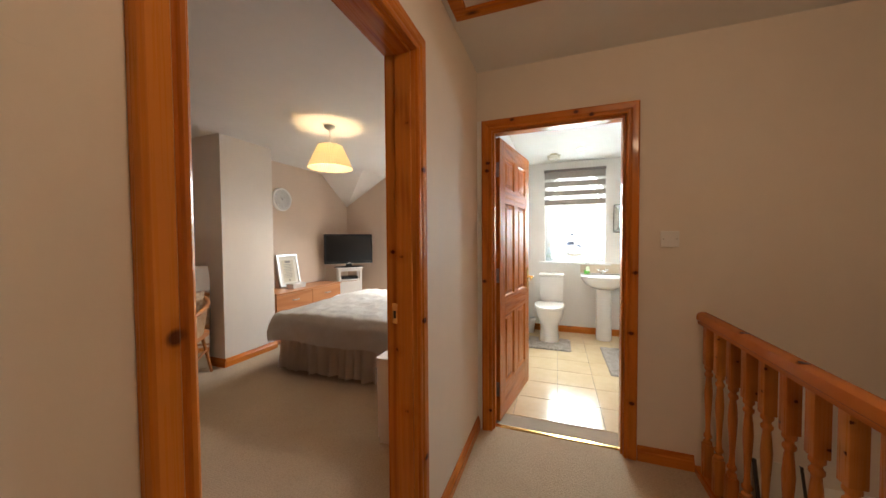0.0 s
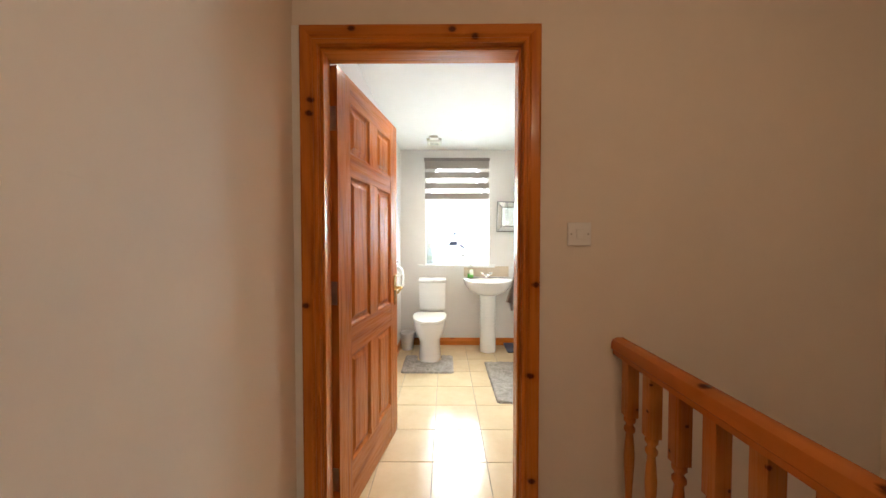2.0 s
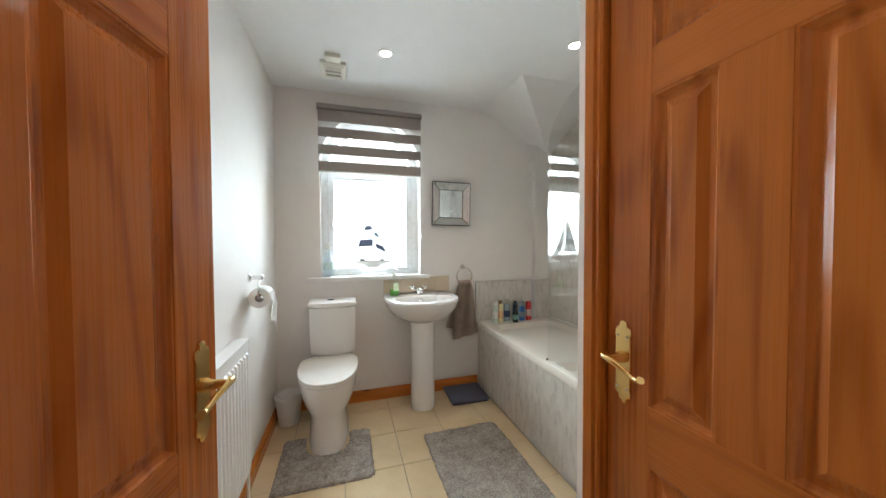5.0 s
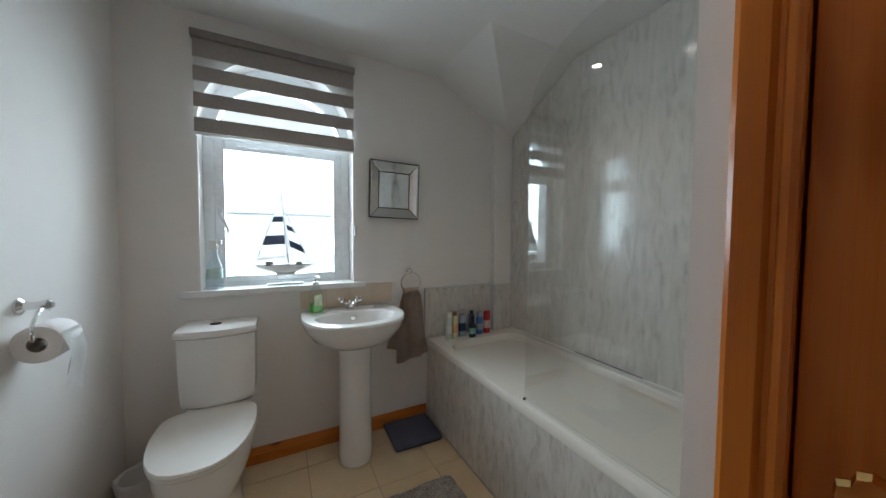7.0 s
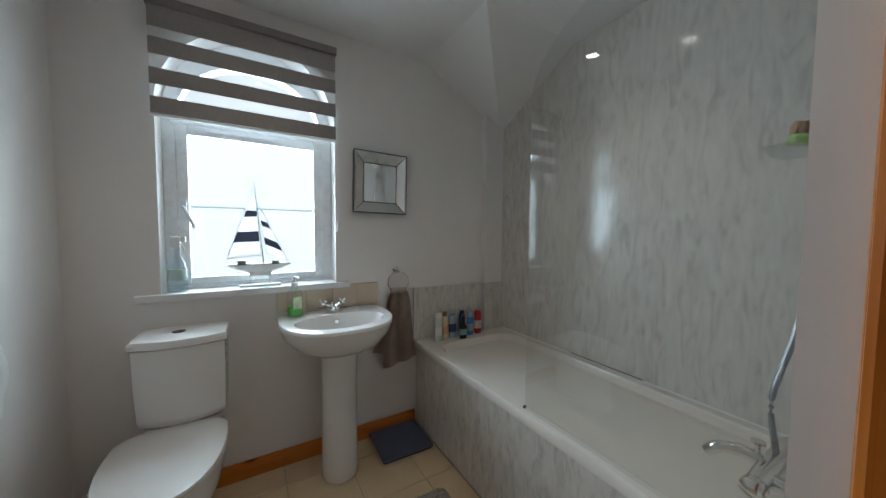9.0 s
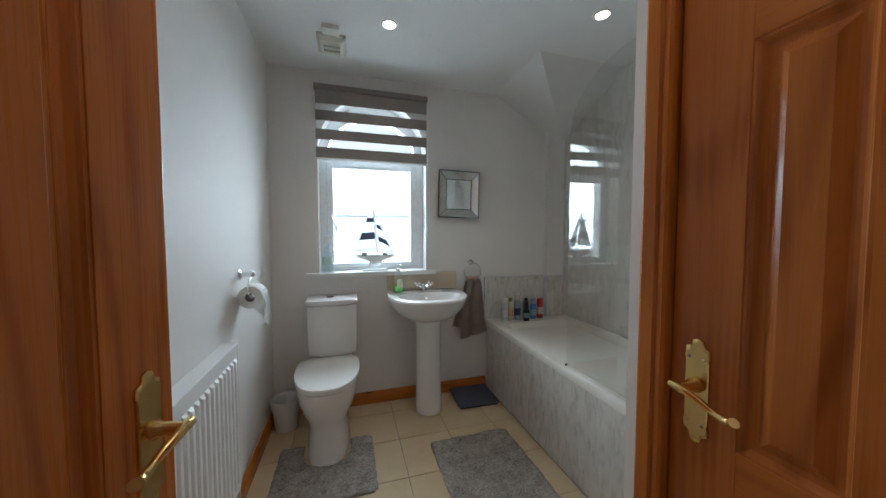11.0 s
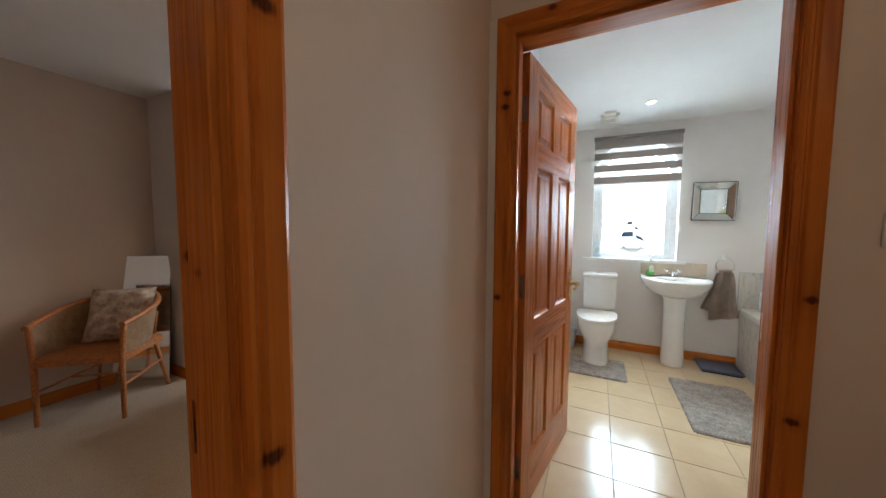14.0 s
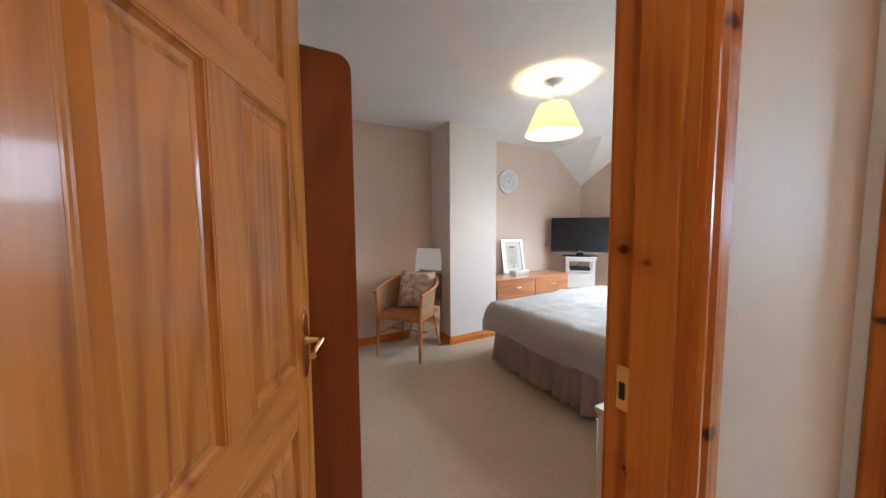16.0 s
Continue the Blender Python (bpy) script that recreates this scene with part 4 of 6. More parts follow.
prof = ((-0.033, 0.022), (-0.033, 0.040), (-0.027, 0.056), (-0.012, 0.064), (0.012, 0.064), (0.027, 0.056), (0.033, 0.040), (0.033, 0.022), (0.026, 0.016), (0.026, 0.0), (-0.026, 0.0), (-0.026, 0.016))
RX = 0.748
part("handrail", prism([(RX + u, 2.028, 0.818 + v) for u, v in prof], [(RX + u, LY0, 0.818 + v) for u, v in prof]), RAIL_Y, bal, smooth=True)
part("base_rail", boxes((RX - 0.034, RX + 0.034, LY0, 2.028, 0.0, 0.032), bev=0.003), PINE_Y, bal)
structure("landing_fascia", boxes((0.735, 0.757, LY0, 2.028, -0.28, -0.001)), PINE_Y, "varnished pine fascia under the balustrade")
TURN_PROFILE = [(0.0150, 0.20), (0.0195, 0.207), (0.0195, 0.217), (0.0125, 0.224), (0.0125, 0.232), (0.0185, 0.240), (0.0185, 0.250), (0.0120, 0.262), (0.0105, 0.30), (0.0125, 0.36), (0.0170, 0.44), (0.0180, 0.47), (0.0150, 0.52), (0.0120, 0.555), (0.0185, 0.565), (0.0185, 0.575), (0.0125, 0.583), (0.0125, 0.591), (0.0195, 0.600), (0.0195, 0.610), (0.0150, 0.617)]


def spindle_meshes():
    out = []
    for k in range(3):
        bm = boxes((-0.0205, 0.0205, -0.0205, 0.0205, 0.03, 0.20), (-0.0205, 0.0205, -0.0205, 0.0205, 0.617, 0.819), bev=0.003)
        lathe(TURN_PROFILE, 14, bm=bm)
        out.append(finish(bm, "spindle", SPINDLE[k], True))
    return out


sm = spindle_meshes()
for i in range(28):
    y = 1.955 - 0.1216 * i
    if y < LY0 + 0.03:
        break
    o = new("spindle", sm[i % 3])
    o.parent = bal
    o.location = (RX, y, 0)
    o.rotation_euler = (0, 0, 0)

# ---- switches ----


def wall_switch(name, label, m, w=0.088, rocker=0.028):
    s = thing(name, label, "light switch", m)
    part("plate", box(-w / 2, w / 2, -0.009, 0, -0.044, 0.044, 0.003), M_WHITE, s)
    part("rocker", box(-rocker / 2, rocker / 2, -0.013, -0.008, -0.018, 0.018, 0.002), M_WHITE, s)
    for x in (-w / 2 + 0.012, w / 2 - 0.012):
        part("screw", lathe([(0.0035, -0.0095), (0.0035, -0.0088)], 8, (x, 0, 0), "y"), M_DULLSTEEL, s)
    return s


wall_switch("light_switch", "white plastic rocker switch on the landing wall", pose(0.588, 2.029, 1.277))

# ---- ceiling lights and fan of the bathroom ----
first = None
for x, y in ((0.255, 4.00), (0.073, 2.707), (1.265, 3.62)):
    if first is None:
        first = thing("ceiling_spotlight", "lit white recessed ceiling spotlight", "ceiling light", pose(x, y, ZB), "bathroom spotlights")
        part("bezel", loft([[(r * math.cos(a * math.pi / 12), r * math.sin(a * math.pi / 12), z) for a in range(24)] for r, z in ((0.030, -0.001), (0.030, -0.003), (0.034, -0.007), (0.041, -0.006), (0.044, 0.0))], caps=False), M_WHITE, first, smooth=True)
        part("lens", lathe([(0.0305, -0.0025), (0.0305, -0.0010)], 20), M_SPOT, first, "glowing lens")
    else:
        copy_thing(first, pose(x, y, ZB))
fan = thing("extractor_fan", "off-white ceiling extractor fan with a grille", "extractor fan", pose(-0.042, 4.24, ZB))
part("housing", loft([rrect(-0.078, 0.078, -0.075, 0.105, 0.012, 0.0), rrect(-0.078, 0.078, -0.075, 0.105, 0.012, -0.018), rrect(-0.060, 0.060, -0.055, 0.085, 0.012, -0.032)]), M_FAN, fan)
# Every second slat is coloured darker, as the shade of an open slot.
for i in range(5):
    part("slat", box(-0.045, 0.045, -0.035 + i * 0.022, -0.024 + i * 0.022, -0.037, -0.031), M_FAN_SHADE if i % 2 else M_FAN, fan)
sensor = thing("pull_switch", "small white ceiling pull switch box beside the fan", "switch", pose(-0.042, 4.115, ZB))
part("body", box(-0.044, 0.044, -0.032, 0.032, -0.024, 0, 0.004), M_FAN, sensor)

# ---- blind ----
blind = thing("roller_blind", "taupe striped day-and-night roller blind, half lowered over the window", "window blind")
part("headrail", box(-0.172, 0.598, 4.548, 4.604, 2.190, 2.226, 0.006), M_BLINDRAIL, blind, "taupe fabric-wrapped headrail")
for z0, z1 in ((2.103, 2.192), (1.991, 2.061), (1.867, 1.936), (1.748, 1.817)):
    part("stripe", box(-0.165, 0.592, 4.5670, 4.5685, z0, z1), M_BLIND, blind)
part("sheer", box(-0.164, 0.591, 4.5745, 4.5750, 1.748, 2.192), M_SHEER, blind, "sheer woven gauze")
part("bottom_rail", loft([[(x, 4.571 + 0.009 * math.cos(a * math.pi / 5), 1.7405 + 0.0075 * math.sin(a * math.pi / 5)) for a in range(10)] for x in (-0.165, 0.592)]), M_WHITE, blind, "white bottom rail", smooth=True)
part("cord", tube([(0.604, 4.585, 2.19), (0.604, 4.586, 1.30)], 0.0013, 6), M_WHITE, blind)
part("cord_pull", lathe([(0.003, 0.055), (0.008, 0.045), (0.010, 0.0), (0.006, -0.004)], 10, (0.604, 4.586, 1.252)), M_WHITE, blind, smooth=True)

# ---- toilet ----
TX, TC = -0.092, -0.072
wc = thing("toilet", "white ceramic close-coupled toilet with its lid closed", "toilet")


def dshape(cx, hw, yb, yf, z, n=28, flat=0.35):
    """A D-like outline: straight at the back yb, round to the front yf."""
    pts = []
    L = yb - yf
    for i in range(n):
        a = 2 * math.pi * i / n
        c, s = math.cos(a), math.sin(a)
        x = hw * math.copysign(abs(c) ** 0.78, c)
        if s >= 0:
            y = yf + L * (1 - flat) + L * flat * s ** 0.45
        else:
            y = yf + L * (1 - flat) * (1 - abs(s) ** 1.0)
        pts.append((cx + x, y, z))
    return pts


part("pan", loft([dshape(TX, 0.120, 4.44, 4.005, 0.0), dshape(TX, 0.119, 4.44, 4.008, 0.03), dshape(TX, 0.113, 4.44, 4.030, 0.10), dshape(TX, 0.114, 4.44, 4.034, 0.17), dshape(TX, 0.126, 4.44, 4.020, 0.215), dshape(TX, 0.150, 4.44, 3.998, 0.262), dshape(TX, 0.168, 4.45, 3.983, 0.315), dshape(TX, 0.176, 4.46, 3.976, 0.365), dshape(TX, 0.178, 4.46, 3.975, 0.402)]), M_CERAMIC, wc, smooth=True)
part("seat", loft([dshape(TX, 0.176, 4.44, 3.972, 0.404), dshape(TX, 0.182, 4.44, 3.966, 0.410), dshape(TX, 0.182, 4.44, 3.966, 0.420)]), M_SEAT, wc, "white plastic seat", smooth=True)
part("lid", loft([dshape(TX, 0.182, 4.44, 3.964, 0.4225), dshape(TX, 0.184, 4.44, 3.962, 0.430), dshape(TX, 0.182, 4.44, 3.966, 0.438), dshape(TX, 0.150, 4.41, 4.00, 0.443), dshape(TX, 0.08, 4.36, 4.08, 0.445)]), M_SEAT, wc, "white plastic lid", smooth=True)
part("rear_deck", loft([rrect(TX - 0.130, TX + 0.150, 4.30, 4.600, 0.03, z) for z in (0.330, 0.392)] + [rrect(TX - 0.124, TX + 0.144, 4.306, 4.598, 0.026, 0.4005)]), M_CERAMIC, wc, smooth=True)
part("lid_hinge", lathe([(0.010, -0.075), (0.010, 0.075)], 10, (TX, 4.43, 0.428), "x"), M_SEAT, wc, smooth=True)


def cistern_ring(hw, yf, z, bow=0.034):
    pts = [(TC - hw, 4.603, z)]
    for i in range(13):
        u = -1 + i / 6
        pts.append((TC + hw * u * (1 if abs(u) < 1 else 0.985), yf - bow * (1 - u * u), z))
    pts.append((TC + hw, 4.603, z))
    return pts


part("cistern", loft([cistern_ring(0.085, 4.50, 0.403, 0.01), cistern_ring(0.088, 4.50, 0.425, 0.01), cistern_ring(0.128, 4.47, 0.432), cistern_ring(0.145, 4.448, 0.452), cistern_ring(0.149, 4.440, 0.48), cistern_ring(0.152, 4.425, 0.62), cistern_ring(0.154, 4.42, 0.775)]), M_CERAMIC, wc, smooth=True)
part("cistern_lid", loft([cistern_ring(0.156, 4.415, 0.778), cistern_ring(0.162, 4.408, 0.784), cistern_ring(0.164, 4.406, 0.800), cistern_ring(0.158, 4.412, 0.812), cistern_ring(0.145, 4.43, 0.815)]), M_CERAMIC, wc, smooth=True)
part("flush_button", lathe([(0.024, 0.0), (0.024, 0.004), (0.018, 0.0055)], 18, (TX + 0.005, 4.50, 0.814)), M_BUTTON, wc, "dark chrome flush button", smooth=True)

# ---- basin ----
CX = 0.561
basin = thing("pedestal_basin", "white ceramic pedestal washbasin with chrome mixer tap", "washbasin", pose(0, 0, -0.010))


def bowl(hw, yf, yb, z, n=36):
    pts = []
    for i in range(n):
        a = 2 * math.pi * i / n
        c, s = math.cos(a), math.sin(a)
        x = hw * math.copysign(abs(c) ** 0.75, c)
        y = yb - 0.17 + 0.17 * s ** 0.3 if s > 0 else yb - 0.17 + (yb - 0.17 - yf) * s
        pts.append((CX + x, y, z))
    return pts


def bowl_in(hw, yf, yb, z, n=36):
    m = (yf + yb) / 2 + 0.02
    return [(CX + hw * math.cos(2 * math.pi * i / n), (m + (yb - m) * math.sin(2 * math.pi * i / n)) if i < n / 2 else (m + (m - yf) * math.sin(2 * math.pi * i / n)), z) for i in range(n)]


rings = [bowl(0.09, 4.30, 4.56, 0.655), bowl(0.152, 4.258, 4.58, 0.672), bowl(0.222, 4.198, 4.60, 0.712), bowl(0.260, 4.160, 4.603, 0.765), bowl(0.270, 4.148, 4.603, 0.796), bowl(0.275, 4.142, 4.603, 0.812), bowl(0.271, 4.147, 4.603, 0.824), bowl(0.258, 4.160, 4.600, 0.828)]
rings += [bowl_in(0.215, 4.195, 4.475, 0.827), bowl_in(0.205, 4.205, 4.465, 0.815), bowl_in(0.185, 4.225, 4.455, 0.77), bowl_in(0.13, 4.265, 4.43, 0.715), bowl_in(0.03, 4.33, 4.385, 0.695)]
part("bowl", loft(rings), M_CERAMIC, basin, smooth=True)
part("pedestal", loft([[(CX + r * math.cos(a * math.pi / 12), 4.405 + r * 1.05 * math.sin(a * math.pi / 12), z) for a in range(24)] for r, z in ((0.088, 0.010), (0.092, 0.022), (0.091, 0.07), (0.087, 0.25), (0.086, 0.50), (0.091, 0.62), (0.105, 0.675))]), M_CERAMIC, basin, smooth=True)
part("overflow", lathe([(0.013, 0.006), (0.013, -0.004), (0.009, -0.006)], 14, (CX, 4.450, 0.792), "y"), M_CHROME, basin)
part("waste", lathe([(0.020, 0.695), (0.020, 0.699), (0.012, 0.700)], 16, (CX, 4.358, 0)), M_CHROME, basin, smooth=True)
tap = new("tap")
tap.parent = basin
tagged(tap, label="chrome mixer tap with two cross heads")
bm = lathe([(0.026, 0.829), (0.026, 0.835), (0.018, 0.842), (0.020, 0.868), (0.014, 0.880), (0.004, 0.884)], 16, (CX, 4.53, 0))
part("body", bm, M_CHROME, tap, smooth=True)
part("spout", tube(curve_pts([(CX, 4.525, 0.862), (CX, 4.48, 0.878), (CX, 4.44, 0.876), (CX, 4.415, 0.858)], 5), 0.0095, 10), M_CHROME, tap, smooth=True)
for s in (-1, 1):
    part("arm", tube([(CX, 4.53, 0.852), (CX + s * 0.036, 4.53, 0.868)], 0.009, 10), M_CHROME, tap, smooth=True)
    bm = lathe([(0.012, 0.0), (0.014, 0.012), (0.008, 0.022)], 12, (CX + s * 0.050, 4.53, 0.868))
    for k in range(4):
        a = math.pi / 4 + k * math.pi / 2
        tube([(CX + s * 0.050, 4.53, 0.886), (CX + s * 0.050 + 0.022 * math.cos(a), 4.53 + 0.022 * math.sin(a), 0.890)], [0.006, 0.007], 8, bm)
    part("cross_head", bm, M_CHROME, tap, smooth=True)
splash = thing("splashback", "row of beige ceramic splashback tiles over the basin", "tiles")
for x0, x1 in ((0.298, 0.4335), (0.4343, 0.5695), (0.5703, 0.705), (0.7058, 0.832)):
    part("tile", box(x0, x1, 4.592, 4.6045, 0.826, 0.948, 0.0006), M_SPLASH, splash)
soap = thing("soap_dispenser", "clear pump bottle of green liquid soap on the basin", "soap bottle", pose(0.372, 4.530, 0.819, 0, 0, 25) @ Matrix.Scale(1.22, 4))
part("bottle", loft([rrect(-0.030, 0.030, -0.018, 0.018, 0.016, z) if z < 0.10 else rrect(-w, w, -w * 0.8, w * 0.8, w * 0.75, z) for z, w in ((0, 0), (0.09, 0), (0.108, 0.022), (0.116, 0.012), (0.128, 0.012))]), M_CLEARPL, soap, smooth=True)
part("soap", loft([rrect(-0.0285, 0.0285, -0.0165, 0.0165, 0.015, z) for z in (0.002, 0.040)]), M_SOAP, soap, "green liquid", smooth=True)
part("label", box(-0.019, 0.019, -0.0192, -0.0182, 0.030, 0.080), M_LABELG, soap, "green and white label")
bm = lathe([(0.013, 0.124), (0.013, 0.138), (0.005, 0.140), (0.005, 0.158)], 12)
tube([(0.0, 0.0, 0.160), (0.0, -0.018, 0.162), (0.0, -0.034, 0.156)], 0.006, 8, bm)
part("pump", bm, M_WHITE, soap, smooth=True)

# ---- towel on its ring ----
ring = thing("towel_ring", "chrome towel ring on the bathroom wall", "towel ring")
part("rose", lathe([(0.022, 0.0), (0.021, -0.006), (0.010, -0.012), (0.009, -0.034), (0.013, -0.040), (0.004, -0.046)], 16, (0.952, 4.605, 1.014), "y"), M_CHROME, ring, smooth=True)
part("hoop", tube([(0.958 + 0.068 * math.sin(a * math.pi / 16), 4.568, 0.942 + 0.066 * math.cos(a * math.pi / 16)) for a in range(32)], 0.0036, 8, closed=True), M_CHROME, ring, smooth=True)
towel = thing("hand_towel", "taupe terry hand towel hanging folded through the ring", "towel")
for side, length, off in ((1, 0.455, 0.0), (-1, 0.40, 0.022)):
    rows = []
    for j in range(15):
        v = j / 14
        row = []
        for i in range(19):
            u = -1 + i / 9
            hw = 0.050 + 0.062 * v ** 0.7
            x = 0.962 + off * v * 2.2 * (-1) + u * hw + 0.006 * math.sin(6 * v + side)
            fold = 0.012 * math.sin(u * 6.5 + 1.5 * v + side) * (0.5 + 0.5 * v)
            y = 4.566 - side * 0.010 - 0.010 * v * (side > 0) + fold
            y = min(y, 4.598)
            z = 0.900 - (length * v) - 0.020 * (u * u) * (1 - v) - 0.018 * (1 - v) * 0 + 0.035 * v * u * side * 0.6
            row.append((x, y, z))
        rows.append(row)
    bm = bmesh.new()
    grid = [[bm.verts.new(p) for p in r] for r in rows]
    for a, b in zip(grid, grid[1:]):
        for k in range(len(a) - 1):
            bm.faces.new((a[k], a[k + 1], b[k + 1], b[k]))
    bmesh.ops.solidify(bm, geom=bm.faces[:], thickness=0.006)
    part("fall", bm, M_TOWEL, towel, smooth=True)
part("fold", loft([[(x, 4.566 + 0.015 * math.cos(a * math.pi / 6), 0.892 + 0.017 * math.sin(a * math.pi / 6)) for a in range(12)] for x in (0.908, 0.93, 0.955, 0.98, 1.003)]), M_TOWEL, towel, smooth=True)

# ---- mirror with bevelled mirror frame ----
mir = thing("wall_mirror", "small square wall mirror with a silvered, dark-edged beaded frame", "mirror", pose(0.849, 4.604, 1.536, 0, 1.1, 0))
W, HH, I0, D = 0.160, 0.176, 0.105, 0.036
o4, i4 = [(-W, -HH), (W, -HH), (W, HH), (-W, HH)], [(-0.100, -0.112), (0.100, -0.112), (0.100, 0.112), (-0.100, 0.112)]
part("backing", box(-W, W, -0.016, -0.001, -HH, HH, 0.002), M_DARKTRIM, mir)
for k in range(4):
    a, b, c, d = o4[k], o4[(k + 1) % 4], i4[(k + 1) % 4], i4[k]
    g = 0.003
    loop = [(a[0] * 0.985, -D, a[1] * 0.985), (b[0] * 0.985, -D, b[1] * 0.985), (c[0] * 1.02, -0.020, c[1] * 1.02), (d[0] * 1.02, -0.020, d[1] * 1.02)]
    mx_, mz_ = sum(p[0] for p in loop) / 4, sum(p[2] for p in loop) / 4
    loop = [(mx_ + (x - mx_) * 0.985, y, mz_ + (z - mz_) * 0.985) for x, y, z in loop]
    part("bevel", prism(loop, [(x, -0.0155, z) for x, y, z in loop]), M_BEVEL, mir, "antiqued bevelled mirror strip")
    part("edge_strip", tube([(a[0], -D, a[1]), (b[0], -D, b[1])], 0.0028, 6), M_DARKTRIM, mir)
    part("edge_strip", tube([(c[0], -0.022, c[1]), (d[0], -0.022, d[1])], 0.0022, 6), M_DARKTRIM, mir)
    part("edge_strip", tube([(a[0], -D, a[1]), (d[0], -0.022, d[1])], 0.0016, 6), M_DARKTRIM, mir)
part("frame_side", boxes((-W, -W + 0.004, -D, -0.0162, -HH, HH), (W - 0.004, W, -D, -0.0162, -HH, HH), (-W + 0.004, W - 0.004, -D, -0.0162, -HH, -HH + 0.004), (-W + 0.004, W - 0.004, -D, -0.0162, HH - 0.004, HH)), M_DARKTRIM, mir)
part("glass", box(-0.100, 0.100, -0.0195, -0.0165, -0.112, 0.112), M_MIRROR, mir)
bm = bmesh.new()
for x in (-W + 0.006, W - 0.006):
    for i in range(27):
        z = -HH + 0.010 + i * 0.0128
        lathe([(0.0015, -D - 0.0065), (0.0052, -D - 0.0035), (0.0052, -D + 0.001)], 7, (x, 0, z), "y", bm)
part("beading", bm, M_SILVER, mir, "row of chrome beads", kind="stuff")

# ---- bath ----
bath = thing("bathtub", "cream acrylic bathtub with grey marbled side panel", "bathtub")
bx0, bx1, by0, by1, bz = 1.088, 1.788, 2.855, 4.603, 0.545
rings = [rrect(bx0, bx1, by0, by1, 0.012, 0.505), rrect(bx0, bx1, by0, by1, 0.012, 0.535), rrect(bx0 + 0.006, bx1 - 0.002, by0 + 0.002, by1 - 0.002, 0.012, bz)]
rings += [rrect(bx0 + 0.062, bx1 - 0.055, by0 + 0.085, by1 - 0.155, 0.13, bz), rrect(bx0 + 0.070, bx1 - 0.062, by0 + 0.093, by1 - 0.165, 0.13, bz - 0.012), rrect(bx0 + 0.085, bx1 - 0.075, by0 + 0.12, by1 - 0.20, 0.13, 0.36), rrect(bx0 + 0.11, bx1 - 0.10, by0 + 0.16, by1 - 0.27, 0.12, 0.22), rrect(bx0 + 0.16, bx1 - 0.15, by0 + 0.22, by1 - 0.34, 0.10, 0.175)]
part("tub", loft(rings), M_ACRYLIC, bath, smooth=True)
part("side_panel", box(bx0 + 0.006, bx0 + 0.020, by0 + 0.002, by1 - 0.003, 0.0, 0.5035), M_MARBLE, bath, "grey marbled side panel")
part("overflow", lathe([(0.028, 0.0), (0.026, -0.006), (0.010, -0.010)], 16, (1.44, 4.435, 0.43), "y"), M_CHROME, bath, smooth=True)
mar = tagged(new("wall_panelling"), label="grey marbled waterproof wall panels round the bath", kind="structure")
pan = [(1.787, 2.862, bz + 0.001), (1.787, 4.552, bz + 0.001), (1.787, 4.552, 2.005), (1.787, 3.985, 2.322), (1.787, 2.862, 2.322)]
part("panel", prism(pan, [(x - 0.008, y, z) for x, y, z in pan]), M_MARBLE, mar)
part("panel", boxes((0.752, 1.779, 2.8525, 2.860, bz + 0.001, 2.322)), M_MARBLE, mar)
part("upstand", boxes((1.078, 1.618, 4.594, 4.6045, bz + 0.001, 0.885), (1.618, 1.779, 4.545, 4.553, bz + 0.001, 0.885)), M_MARBLE, mar)
part("trim", boxes((1.072, 1.079, 4.591, 4.6045, bz + 0.001, 0.890), (1.079, 1.618, 4.591, 4.6045, 0.885, 0.891), (1.612, 1.779, 4.542, 4.5535, 0.885, 0.891), (1.612, 1.6185, 4.542, 4.5935, bz + 0.001, 0.885), (1.7745, 1.780, 4.545, 4.553, 0.891, 1.98)), M_TRIMW, mar, "white plastic edge trim")
part("sealant", boxes((1.775, 1.7787, 2.90, 4.54, bz + 0.0005, bz + 0.006), (1.09, 1.61, 4.587, 4.591, bz + 0.0005, bz + 0.006)), M_WHITE, mar, "white sealant bead")
structure("pipe_boxing", boxes((1.62, 1.7895, 4.5535, 4.604, bz, 2.12)), M_BATHWALL, "white boxed-in corner pipe")
part("mould_line", boxes(*((1.7738, 1.7786, 3.54 + 0.04 * k, 3.54 + 0.04 * k + 0.036 + 0.003 * math.sin(k * 2.3), bz + 0.005, bz + 0.0085) for k in range(10))), M_BLACK, mar, "dark mould spots along the sealant")
scr = thing("shower_screen", "clear glass bath screen with a curved top corner", "shower screen")
loop = [(2.934, 0.560), (3.655, 0.560), (3.655, 1.74)]
for i in range(1, 11):
    a = radians(90 * i / 10)
    loop.append((3.655 - 0.34 * (1 - math.cos(a)), 1.74 + 0.26 * math.sin(a)))
loop.append((2.934, 2.0))
o = part("pane", prism([(1.117, y, z) for y, z in loop], [(1.1225, y, z) for y, z in loop]), M_SCREENGLASS, scr, "clear toughened glass")
o.visible_shadow = False
part("wall_profile", boxes((1.104, 1.134, 2.860, 2.934, 0.5475, 2.005), bev=0.004), M_CHROME, scr, "chrome wall profile")
part("seal_stub", boxes((1.114, 1.125, 3.656, 3.662, 0.5455, 0.556), bev=0.001), M_DARKTRIM, scr, "dark rubber end of the seal")
part("drip_seal", boxes((1.1165, 1.1230, 2.935, 3.655, 0.5455, 0.5595)), M_SCREENGLASS, scr).visible_shadow = False

# ---- shower fittings ----
mixer = thing("shower_mixer", "chrome bath and shower mixer on the tiled end wall", "shower mixer")
mxx, mz = 1.37, 0.635
bm = lathe([(0.022, 1.24), (0.026, 1.29), (0.026, 1.51), (0.022, 1.53)], 16, (0, 3.010, mz), "x")
